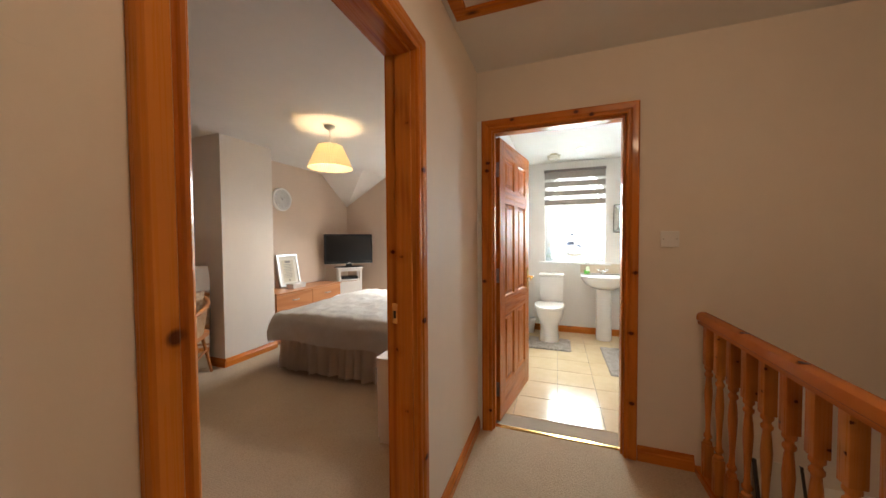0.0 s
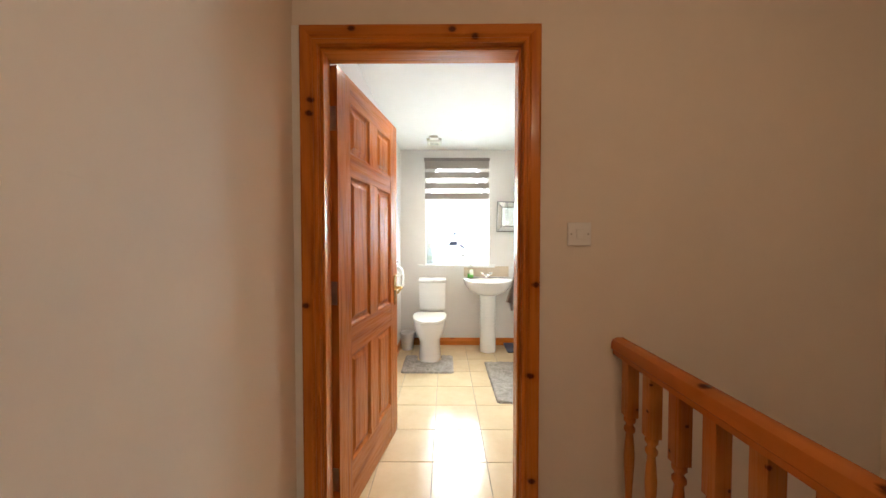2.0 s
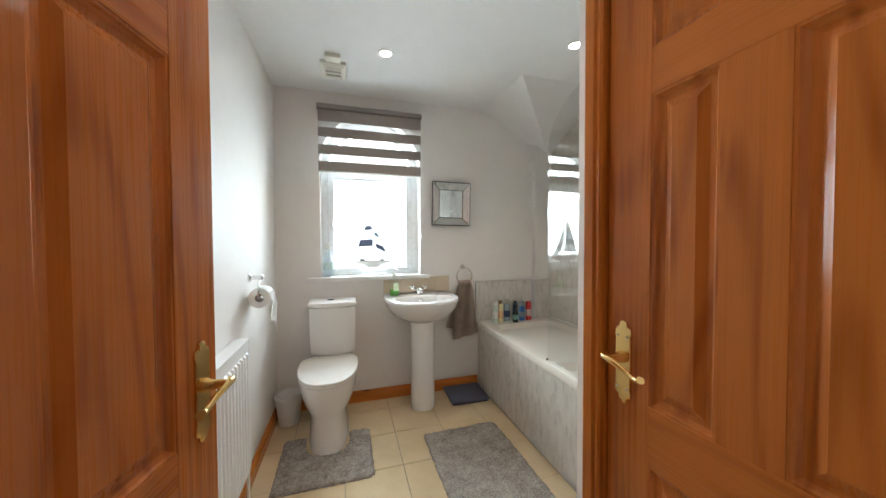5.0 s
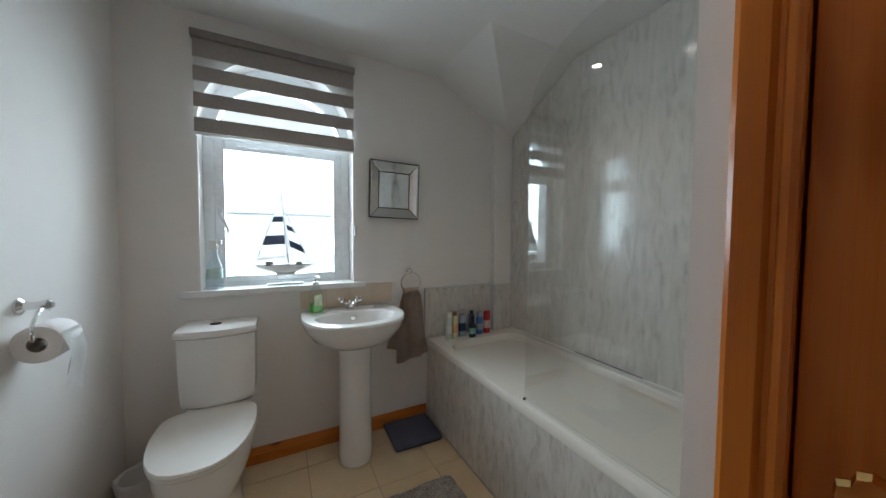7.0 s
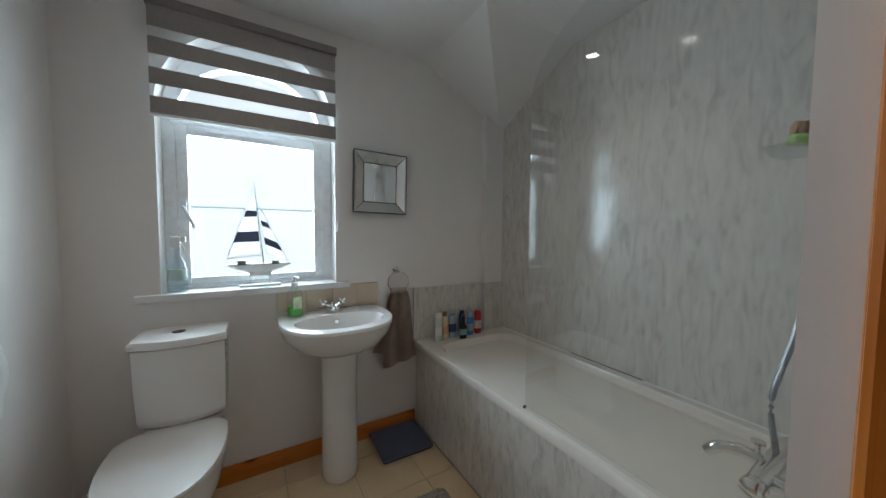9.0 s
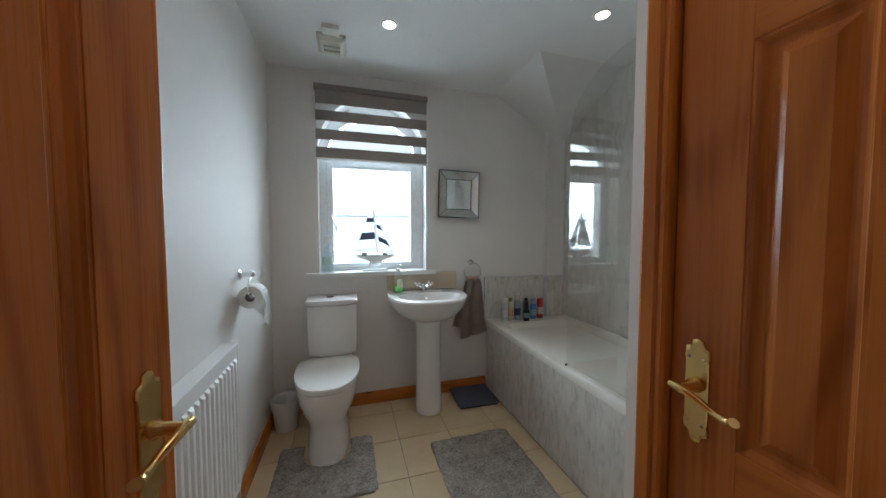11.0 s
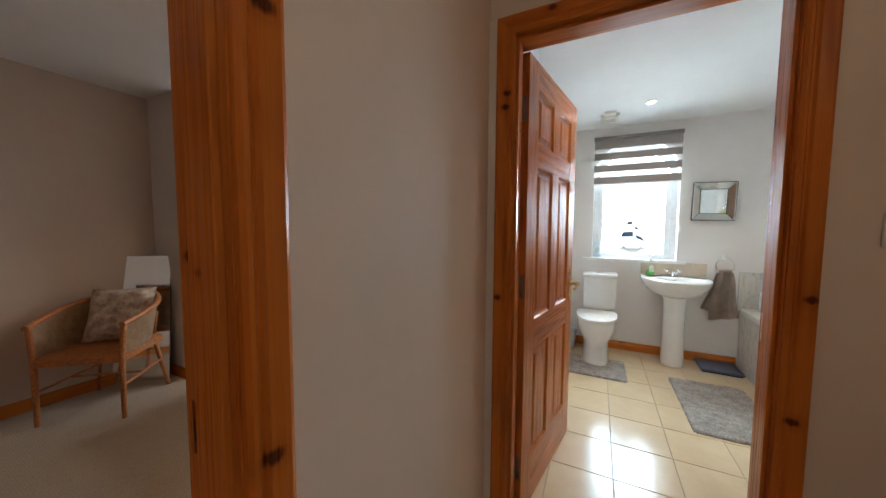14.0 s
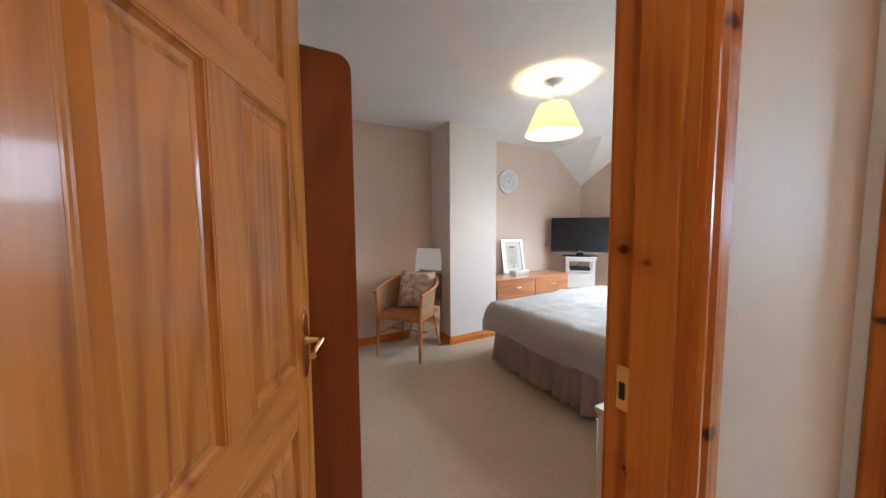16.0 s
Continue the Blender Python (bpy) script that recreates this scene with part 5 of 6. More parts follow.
for x in (1.295, 1.445):
    lathe([(0.034, 2.860), (0.032, 2.872), (0.018, 2.882), (0.018, 3.010)], 16, (x, 0, mz), "y", bm)
part("body", bm, M_CHROME, mixer, smooth=True)
for x, s in ((1.25, -1), (1.49, 1)):
    bm = lathe([(0.020, 0.0), (0.026, s * 0.012), (0.026, s * 0.035), (0.012, s * 0.042)], 14, (x, 3.010, mz), "x")
    part("control", bm, M_CHROME, mixer, smooth=True)
bm = tube(curve_pts([(mxx, 3.01, mz), (mxx, 3.07, mz + 0.005), (mxx - 0.01, 3.12, mz - 0.008), (mxx - 0.012, 3.145, mz - 0.035)], 5), 0.017, 12)
part("spout", bm, M_CHROME, mixer, smooth=True)
part("diverter", lathe([(0.006, 0.0), (0.006, 0.028), (0.016, 0.031), (0.016, 0.038)], 12, (mxx, 3.04, mz + 0.014)), M_CHROME, mixer, smooth=True)
part("hose", tube(curve_pts([(mxx + 0.03, 3.010, mz + 0.02), (mxx + 0.05, 3.03, mz + 0.16), (mxx + 0.085, 3.00, 0.98), (mxx + 0.12, 2.965, 1.25), (mxx + 0.12, 2.95, 1.55), (mxx + 0.06, 2.975, 1.88)], 8), 0.0075, 8), M_HOSE, mixer, "flexible chrome shower hose", smooth=True)
rail = thing("shower_rail", "chrome shower riser rail with hand shower and soap dish", "shower rail")
part("bar", lathe([(0.011, 1.12), (0.011, 1.95)], 12, (mxx + 0.02, 2.945, 0)), M_CHROME, rail, smooth=True)
for z in (1.12, 1.95):
    part("bracket", lathe([(0.020, 2.860), (0.018, 2.872), (0.014, 2.960)], 14, (mxx + 0.02, 0, z), "y"), M_CHROME, rail, smooth=True)
part("slider", box(mxx - 0.004, mxx + 0.044, 2.925, 3.010, 1.84, 1.90, 0.006), M_CHROME, rail)
hs = tube([(mxx + 0.03, 2.99, 1.86), (mxx + 0.03, 3.03, 1.96), (mxx + 0.03, 3.07, 2.03)], [0.012, 0.014, 0.018], 12)
lathe([(0.018, 0.012), (0.045, 0.0), (0.045, -0.012), (0.04, -0.015)], 18, (mxx + 0.03, 3.08, 2.03), bm=hs)
part("hand_shower", hs, M_CHROME, rail, smooth=True)
part("dish", loft([rrect(mxx - 0.05, mxx + 0.09, 2.93, 3.05, 0.03, 1.455), rrect(mxx - 0.06, mxx + 0.10, 2.92, 3.06, 0.03, 1.475)]), M_CLEARPL, rail, "clear plastic soap dish")
brush = thing("nail_brush", "green plastic brush with tan bristles lying on the soap dish", "brush", pose(mxx + 0.015, 3.00, 1.478, 8, -8, 15))
part("back", loft([rrect(-0.075 + e, 0.075 - e, -0.028 + e, 0.028 - e, 0.024 - e, z) for e, z in ((0.006, 0.0), (0, 0.008), (0.0, 0.016), (0.006, 0.022))]), M_GREENPL, brush, "green plastic back", smooth=True)
bm = bmesh.new()
for i in range(11):
    for j in range(4):
        x, y = -0.060 + i * 0.012, -0.018 + j * 0.012
        loft([[(x + r * math.cos(a) + lean, y + r * math.sin(a), z) for a in (0, 1.57, 3.14, 4.71)] for r, z, lean in ((0.0042, 0.022, 0), (0.0055, 0.050, 0.002 * (i - 5) / 3))], bm)
part("bristles", bm, M_BRISTLE, brush, "tan bristles", kind="stuff")

# ---- bottles on the bath's corner ----


def bottle(name, label, x, y, hw, hd, h, body, cap, capw, caph, band=None, z=bz + 0.0005, turn=0.0, shoulder=0.012):
    b = thing(name, label, "bottle", pose(x, y, z, 0, 0, turn), "toiletries on the bath corner")
    r = min(hw, hd) * 0.9
    part("bottle", loft([rrect(-hw + 0.002, hw - 0.002, -hd + 0.002, hd - 0.002, r - 0.002, 0), rrect(-hw, hw, -hd, hd, r, 0.004), rrect(-hw, hw, -hd, hd, r, h - shoulder), rrect(-capw, capw, -capw * 0.9, capw * 0.9, capw * 0.8, h)]), body, b, smooth=True)
    part("cap", loft([rrect(-capw, capw, -capw * 0.9, capw * 0.9, capw * 0.8, h + 0.0005), rrect(-capw, capw, -capw * 0.9, capw * 0.9, capw * 0.8, h + caph)]), cap, b, smooth=True)
    if band:
        part("label", loft([rrect(-hw - 0.0006, hw + 0.0006, -hd - 0.0006, hd + 0.0006, r, h * 0.25), rrect(-hw - 0.0006, hw + 0.0006, -hd - 0.0006, hd + 0.0006, r, h * 0.62)], caps=False), band, b)
    return b


bottle("shampoo_bottle", "white and mint plastic shampoo bottle on the bath corner", 1.215, 4.515, 0.023, 0.016, 0.150, M_PLMINT, M_WHITE, 0.020, 0.030, M_WHITE)
bottle("shower_gel_bottle", "pale yellow bottle with a brown cap on the bath corner", 1.265, 4.52, 0.021, 0.015, 0.155, M_PLYELLOW, M_PLBROWN, 0.014, 0.028, M_PLPEACH)
bottle("conditioner_bottle", "translucent blue-grey bottle on the bath corner", 1.335, 4.535, 0.026, 0.017, 0.150, M_PLBLUEGREY, M_CLEARPL, 0.020, 0.040, M_PLNAVY)
bottle("bath_oil_bottle", "dark bottle with teal label and black cap on the bath", 1.385, 4.48, 0.024, 0.018, 0.105, M_PLDARK, M_BLACK, 0.012, 0.042, M_PLTEAL, shoulder=0.026)
bottle("lotion_bottle", "dark navy bottle behind the others on the bath corner", 1.425, 4.555, 0.022, 0.014, 0.145, M_PLNAVY, M_PLDARK, 0.014, 0.020)
bottle("cream_bottle", "bright blue plastic bottle on the bath corner", 1.470, 4.52, 0.025, 0.015, 0.125, M_PLBLUE, M_PLBLUEGREY, 0.020, 0.038, M_PLBLUEGREY)
bottle("red_bottle", "red plastic bottle with a white label on the bath corner", 1.535, 4.52, 0.026, 0.016, 0.150, M_PLRED, M_PLRED, 0.022, 0.012, M_PLLABEL)

# ---- radiator, holder, bin ----
rad = thing("radiator", "white panel radiator on the bathroom wall", "radiator")
ry0, ry1, rz0, rz1 = 2.96, 3.735, 0.185, 0.785
part("panel", box(-0.440, -0.404, ry0, ry1, rz0, rz1, 0.006), M_RADW, rad, "white steel panel")
n = 20
w = (ry1 - ry0 - 0.05) / n
for i in range(n):
    y = ry0 + 0.025 + i * w
    a = [(-0.4038, y + w * 0.16, rz0 + 0.045), (-0.395, y + w * 0.30, rz0 + 0.055), (-0.395, y + w * 0.70, rz0 + 0.055), (-0.4038, y + w * 0.84, rz0 + 0.045)]
    part("rib", prism(a, [(x, v, rz1 + rz0 - z) for x, v, z in a]), M_RADW, rad)
part("top_edge", box(-0.458, -0.400, ry0 - 0.003, ry1 + 0.003, rz1, rz1 + 0.010, 0.003), M_RADW, rad)
part("side_cover", box(-0.456, -0.404, ry1 + 0.0005, ry1 + 0.006, rz0 + 0.01, rz1 - 0.001, 0.002), M_RADW, rad)
part("valve", lathe([(0.014, 0.0), (0.016, 0.03), (0.012, 0.05)], 12, (-0.425, ry1 + 0.035, 0.19)), M_WHITE, rad, smooth=True)
part("pipe", tube([(-0.425, ry1 + 0.035, 0.0), (-0.425, ry1 + 0.035, 0.19), (-0.425, ry1 + 0.006, 0.205)], 0.0075, 8), M_WHITE, rad, smooth=True)
tp = thing("toilet_roll_holder", "chrome toilet roll holder on the wall beside the toilet", "toilet roll holder")
hx, hy, hz = XW, 3.965, 1.045
part("rose", lathe([(0.024, 0.0), (0.024, 0.006), (0.012, 0.014), (0.010, 0.040), (0.014, 0.048), (0.016, 0.060), (0.008, 0.068)], 16, (hx, hy, hz), "x"), M_CHROME, tp, smooth=True)
part("arm", tube(curve_pts([(hx + 0.052, hy, hz), (hx + 0.058, hy - 0.040, hz - 0.01), (hx + 0.060, hy - 0.075, hz - 0.040), (hx + 0.062, hy - 0.082, hz - 0.075), (hx + 0.062, hy - 0.068, hz - 0.085), (hx + 0.062, hy + 0.035, hz - 0.085)], 5), 0.0048, 8), M_CHROME, tp, smooth=True)
roll = thing("toilet_roll", "white toilet roll with a hanging sheet on the chrome holder", "toilet roll")
rc = (hx + 0.062, hy - 0.034, hz - 0.0985)
rings = []
for r, y in ((0.0205, -0.030), (0.050, -0.030), (0.052, -0.027), (0.052, 0.067), (0.050, 0.070), (0.0205, 0.070), (0.0205, -0.030)):
    rings.append([(rc[0] + r * math.cos(a * math.pi / 12), rc[1] + y, rc[2] + r * math.sin(a * math.pi / 12)) for a in range(24)])
part("paper", loft(rings, caps=False), M_PAPER, roll, smooth=True)
part("core", loft([[(rc[0] + r * math.cos(a * math.pi / 10), rc[1] + y, rc[2] + r * math.sin(a * math.pi / 10)) for a in range(20)] for r, y in ((0.0203, -0.0305), (0.0203, 0.0705), (0.0190, 0.0705), (0.0190, -0.0305), (0.0203, -0.0305))], caps=False), M_CARD, roll, "cardboard core")
rows = []
for j in range(14):
    v = j / 13
    z = rc[2] + 0.03 - 0.165 * v
    rows.append([(rc[0] + 0.046 + 0.012 * min(1, v * 3) + 0.010 * math.sin(5 * v + i * 0.7) * v, rc[1] - 0.026 + 0.094 * (i / 8) - 0.02 * v * (i / 8), z + 0.018 * math.sin(i * 1.2) * v) for i in range(9)])
bm = bmesh.new()
grid = [[bm.verts.new(p) for p in r] for r in rows]
for a, b in zip(grid, grid[1:]):
    for k in range(8):
        bm.faces.new((a[k], a[k + 1], b[k + 1], b[k]))
bmesh.ops.solidify(bm, geom=bm.faces[:], thickness=0.0015)
part("loose_sheet", bm, M_PAPER, roll, smooth=True)
binn = thing("waste_bin", "small white bin with a crumpled plastic liner beside the toilet", "waste bin", pose(-0.362, 4.455, 0))
rng = random.Random(5)
rings = []
for z, r in ((0.0, 0.062), (0.05, 0.068), (0.11, 0.076), (0.16, 0.084), (0.185, 0.090), (0.20, 0.084), (0.19, 0.074), (0.12, 0.064), (0.02, 0.056)):
    rings.append([((r + rng.uniform(-0.004, 0.004) * (z > 0.1)) * math.cos(a * math.pi / 14), (r + rng.uniform(-0.004, 0.004) * (z > 0.1)) * math.sin(a * math.pi / 14), z + rng.uniform(-0.006, 0.006) * (z > 0.12)) for a in range(28)])
part("liner", loft(rings), M_BAG, binn, "crumpled white plastic liner", smooth=True)
tb = thing("pipe_clip", "small white pipe stub on the wall by the skirting", "pipe", pose(XW, 3.82, 0.235))
part("stub", lathe([(0.010, 0.0), (0.010, 0.030)], 10, (0, 0, 0), "x"), M_WHITE, tb, smooth=True)

# ---- mats and scales ----


def shag_mat(name, label, outline, holes=None, z=0.0, th=0.016, seed=1):
    """A pile mat: a fine grid cut to an outline test, with tufted top."""
    t = thing(name, label, "bath mat")
    rng = random.Random(seed)
    x0, x1, y0, y1, inside = outline
    n = 0.0125
    nx, ny = int((x1 - x0) / n), int((y1 - y0) / n)
    bm = bmesh.new()
    vs = {}
    for i in range(nx + 1):
        for j in range(ny + 1):
            x, y = x0 + (x1 - x0) * i / nx, y0 + (y1 - y0) * j / ny
            d = inside(x, y)
            if d > -0.5 * n:
                h = th * min(1, max(0.12, (d + 0.006) / 0.012)) + rng.uniform(-0.0035, 0.0035) + 0.002 * math.sin(x * 31) * math.sin(y * 27)
                vs[i, j] = bm.verts.new((x + rng.uniform(-0.003, 0.003), y + rng.uniform(-0.003, 0.003), max(0.002, h)))
    for i in range(nx):
        for j in range(ny):
            k = [(i, j), (i + 1, j), (i + 1, j + 1), (i, j + 1)]
            if all(q in vs for q in k):
                bm.faces.new([vs[q] for q in k])
    edge = [e for e in bm.edges if e.is_boundary]
    ext = bmesh.ops.extrude_edge_only(bm, edges=edge)
    for v in [g for g in ext["geom"] if isinstance(g, bmesh.types.BMVert)]:
        v.co.z = 0.0008
    me = bpy.data.meshes.new(name)
    bm.to_mesh(me)
    bm.free()
    me.materials.append(M_SHAG)
    for p in me.polygons:
        p.use_smooth = True
    o = new("pile_surface", me)
    o.parent = t
    return t


def rounded(x0, x1, y0, y1, r=0.03):
    def inside(x, y):
        dx, dy = abs(x - (x0 + x1) / 2) - (x1 - x0) / 2 + r, abs(y - (y0 + y1) / 2) - (y1 - y0) / 2 + r
        return r - math.hypot(max(dx, 0), max(dy, 0)) + min(max(dx, dy), 0) * -1 if max(dx, dy) < 0 else r - math.hypot(max(dx, 0), max(dy, 0))
    return inside


big = rounded(0.478, 0.968, 3.222, 4.040)
shag_mat("bath_mat", "grey shaggy bath mat beside the bathtub", (0.478, 0.968, 3.222, 4.040, big), seed=2)
small = rounded(-0.345, 0.156, 3.770, 4.215)


def pedestal_mat(x, y):
    foot = math.hypot((x - TX) / 0.125, (max(0.0, 4.14 - y)) / 0.135)
    return min(small(x, y), (foot - 1) * 0.12)


shag_mat("pedestal_mat", "grey shaggy pedestal mat fitted round the toilet foot", (-0.345, 0.156, 3.770, 4.215, pedestal_mat), seed=3)
scales = thing("bathroom_scales", "slate blue flat bathroom scales on the tiled floor", "scales", pose(0.920, 4.452, 0, 0, 0, -2))
part("platform", box(-0.150, 0.150, -0.142, 0.140, 0.012, 0.030, 0.006), M_SCALE, scales)
part("base", box(-0.140, 0.140, -0.132, 0.120, 0.0, 0.012, 0.003), M_BLACK, scales)

# ---- things on the window board ----
boat = thing("model_yacht", "white wooden model yacht with striped sails on a stand", "model boat", pose(0.222, 4.655, 0.9665, 0, 0, 2))
stat = []
for i in range(13):
    u = -1 + i / 6
    w = 0.026 * (1 - abs(u) ** 2.6)
    d = 0.040 * (1 - abs(u) ** 2.0)
    x = u * 0.150
    stat.append([(x, -w, 0.112), (x, -w * 0.9, 0.112 - d * 0.35), (x, -w * 0.35, 0.112 - d), (x, w * 0.35, 0.112 - d), (x, w * 0.9, 0.112 - d * 0.35), (x, w, 0.112)])
stat[0] = [(-0.150, y * 0.02, 0.112 - 0.0004 * k) for k, y in enumerate((-1, -1, -1, 1, 1, 1))]
stat[-1] = [(0.150, y * 0.02, 0.112 - 0.0004 * k) for k, y in enumerate((-1, -1, -1, 1, 1, 1))]
part("hull", loft(stat), M_WHITE, boat, "white painted hull", smooth=True)
part("deck", prism([(u * 0.15, -0.027 * (1 - abs(u) ** 2.6), 0.1125) for u in np.linspace(-1, 1, 13)] + [(u * 0.15, 0.027 * (1 - abs(u) ** 2.6), 0.1125) for u in np.linspace(0.9, -0.9, 11)], [(u * 0.15, -0.027 * (1 - abs(u) ** 2.6), 0.116) for u in np.linspace(-1, 1, 13)] + [(u * 0.15, 0.027 * (1 - abs(u) ** 2.6), 0.116) for u in np.linspace(0.9, -0.9, 11)]), M_DECK, boat, "dark grey deck edge")
part("keel", prism([(-0.06, -0.003, 0.078), (0.06, -0.003, 0.078), (0.045, -0.003, 0.052), (-0.035, -0.003, 0.052)], [(-0.06, 0.003, 0.078), (0.06, 0.003, 0.078), (0.045, 0.003, 0.052), (-0.035, 0.003, 0.052)]), M_WHITE, boat)
for x0, x1, zt in ((-0.098, -0.060, 0.134), (0.055, 0.088, 0.130)):
    part("cabin", box(x0, x1, -0.010, 0.010, 0.116, zt, 0.002), M_CABIN, boat, "grey cabin block")
part("mast", tube([(0.018, 0, 0.112), (-0.018, 0, 0.532)], [0.0030, 0.0014], 8), M_DECK, boat)
part("boom", tube([(0.012, 0, 0.160), (-0.140, 0, 0.146)], 0.0022, 6), M_DECK, boat)


def sail(name, foot_a, foot_b, head, bands):
    """A triangular sail in horizontal strips; bands name the dark ones."""
    s = new(name)
    s.parent = boat
    tagged(s, label="white cotton sail with dark stripes")
    for k, (v0, v1, mat) in enumerate(bands):
        quad = []
        for v, flip in ((v0, False), (v1, True)):
            a = [foot_a[c] + (head[c] - foot_a[c]) * v for c in range(3)]
            b = [foot_b[c] + (head[c] - foot_b[c]) * v for c in range(3)]
            quad += [b, a] if flip else [a, b]
        part("strip", prism([(x, y - 0.0006, z) for x, y, z in quad], [(x, y + 0.0006, z) for x, y, z in quad]), mat, s)
    part("edge_cord", tube([foot_a, foot_b, head], 0.0011, 5, closed=True), M_DECK, s, "thin dark edge cord")
    return s


sail("main_sail", (-0.138, 0, 0.158), (0.006, 0, 0.166), (-0.016, 0, 0.490), ((0.0, 0.20, M_SAIL), (0.20, 0.36, M_STRIPE), (0.36, 0.59, M_SAIL), (0.59, 0.685, M_STRIPE), (0.685, 0.985, M_SAIL)))
sail("jib", (0.032, 0, 0.170), (0.130, 0, 0.122), (-0.004, 0, 0.425), ((0.0, 0.18, M_SAIL), (0.18, 0.33, M_STRIPE), (0.33, 0.56, M_SAIL), (0.56, 0.67, M_STRIPE), (0.67, 0.985, M_SAIL)))
part("rigging", tube([(0.140, 0, 0.114), (-0.004, 0, 0.430)], 0.0009, 5, tube([(-0.146, 0, 0.116), (-0.018, 0, 0.530)], 0.0007, 5)), M_DECK, boat)
part("stand", boxes((-0.092, 0.092, -0.022, 0.022, 0.0, 0.009), (-0.045, -0.040, -0.003, 0.003, 0.009, 0.062), (0.040, 0.045, -0.003, 0.003, 0.009, 0.062)), M_WHITE, boat, "white stand with two pins")
spray = thing("spray_bottle", "clear blue-tinted spray bottle on the window board", "spray bottle", pose(-0.108, 4.645, 0.9665, 0, 0, 0))
part("bottle", loft([rrect(-0.036, 0.036, -0.026, 0.026, 0.02, 0), rrect(-0.038, 0.038, -0.028, 0.028, 0.02, 0.06), rrect(-0.030, 0.030, -0.022, 0.022, 0.018, 0.13), rrect(-0.015, 0.015, -0.014, 0.014, 0.012, 0.165), rrect(-0.014, 0.014, -0.013, 0.013, 0.011, 0.205)]), M_CLEARBLUE, spray, smooth=True)
part("label_sleeve", loft([rrect(-0.0372, 0.0372, -0.0272, 0.0272, 0.02, 0.055), rrect(-0.0335, 0.0335, -0.0245, 0.0245, 0.019, 0.105)], caps=False), M_PLMINT, spray)
bm = box(-0.020, 0.014, -0.012, 0.012, 0.205, 0.255, 0.004)
box(0.012, 0.034, -0.009, 0.009, 0.230, 0.254, 0.003, bm)
tube([(0.014, 0, 0.225), (0.026, 0, 0.205), (0.028, 0, 0.19)], 0.004, 6, bm)
part("trigger_head", bm, M_WHITE, spray)

# ---- bedroom: bed ----
BDX0, BDX1, BDY0, BDY1 = -2.56, -0.655, 2.33, 3.85
bed = thing("double_bed", "divan double bed with a pleated cream valance", "bed")
part("divan", box(BDX0 + 0.02, BDX1, BDY0 + 0.02, BDY1 - 0.02, 0.06, 0.34, 0.01), M_MATTRESS, bed)
part("mattress", box(BDX0 + 0.01, BDX1, BDY0 + 0.01, BDY1 - 0.01, 0.342, 0.545, 0.04, seg=3), M_MATTRESS, bed)
part("headboard", box(BDX1 + 0.003, BDX1 + 0.03, BDY0, BDY1, 0.0, 0.95, 0.01), M_MATTRESS, bed)
for x in (BDX0 + 0.15, BDX1 - 0.15):
    for y in (BDY0 + 0.12, BDY1 - 0.12):
        part("castor", lathe([(0.025, 0.0), (0.025, 0.059)], 10, (x, y, 0)), M_BLACK, bed)


def perimeter(off):
    """Points round the foot and both long sides, with the outward way."""
    pts = []
    r = 0.07
    x0, y0, y1 = BDX0 - off, BDY0 - off, BDY1 + off
    n = 190
    for i in range(n):
        pts.append(((BDX1 - (BDX1 - x0 - r) * i / n, y0), (0, -1)))
    for i in range(8):
        a = radians(270 - 90 * i / 8)
        pts.append(((x0 + r + r * math.cos(a), y0 + r + r * math.sin(a)), (math.cos(a), math.sin(a))))
    for i in range(150):
        pts.append(((x0, y0 + r + (y1 - y0 - 2 * r) * i / 150), (-1, 0)))
    for i in range(8):
        a = radians(180 - 90 * i / 8)
        pts.append(((x0 + r + r * math.cos(a), y1 - r + r * math.sin(a)), (math.cos(a), math.sin(a))))
    for i in range(n + 1):
        pts.append(((x0 + r + (BDX1 - x0 - r) * i / n, y1), (0, 1)))
    return pts


def cloth(name, rings, mat, parent, label=""):
    bm = bmesh.new()
    grid = [[bm.verts.new(p) for p in r] for r in rings]
    for a, b in zip(grid, grid[1:]):
        for k in range(len(a) - 1):
            bm.faces.new((a[k], a[k + 1], b[k + 1], b[k]))
    bmesh.ops.solidify(bm, geom=bm.faces[:], thickness=0.004)
    return part(name, bm, mat, parent, label, smooth=True)


per = perimeter(0.018)
rings = []
for j in range(7):
    v = j / 6
    ring = []
    for i, ((x, y), (nx, ny)) in enumerate(per):
        pleat = math.sin(i * 0.62 + 1.4 * math.sin(i * 0.11) + 0.5 * math.sin(i * 0.37))
        o = (0.008 + 0.026 * v) * pleat + 0.012 * v
        z = 0.345 - 0.310 * v + 0.014 * v * math.sin(i * 0.31) + 0.010 * v * pleat
        ring.append((x + nx * o, y + ny * o, max(0.004, z)))
    rings.append(ring)
cloth("valance", rings, M_VALANCE, bed, "cream pleated valance")

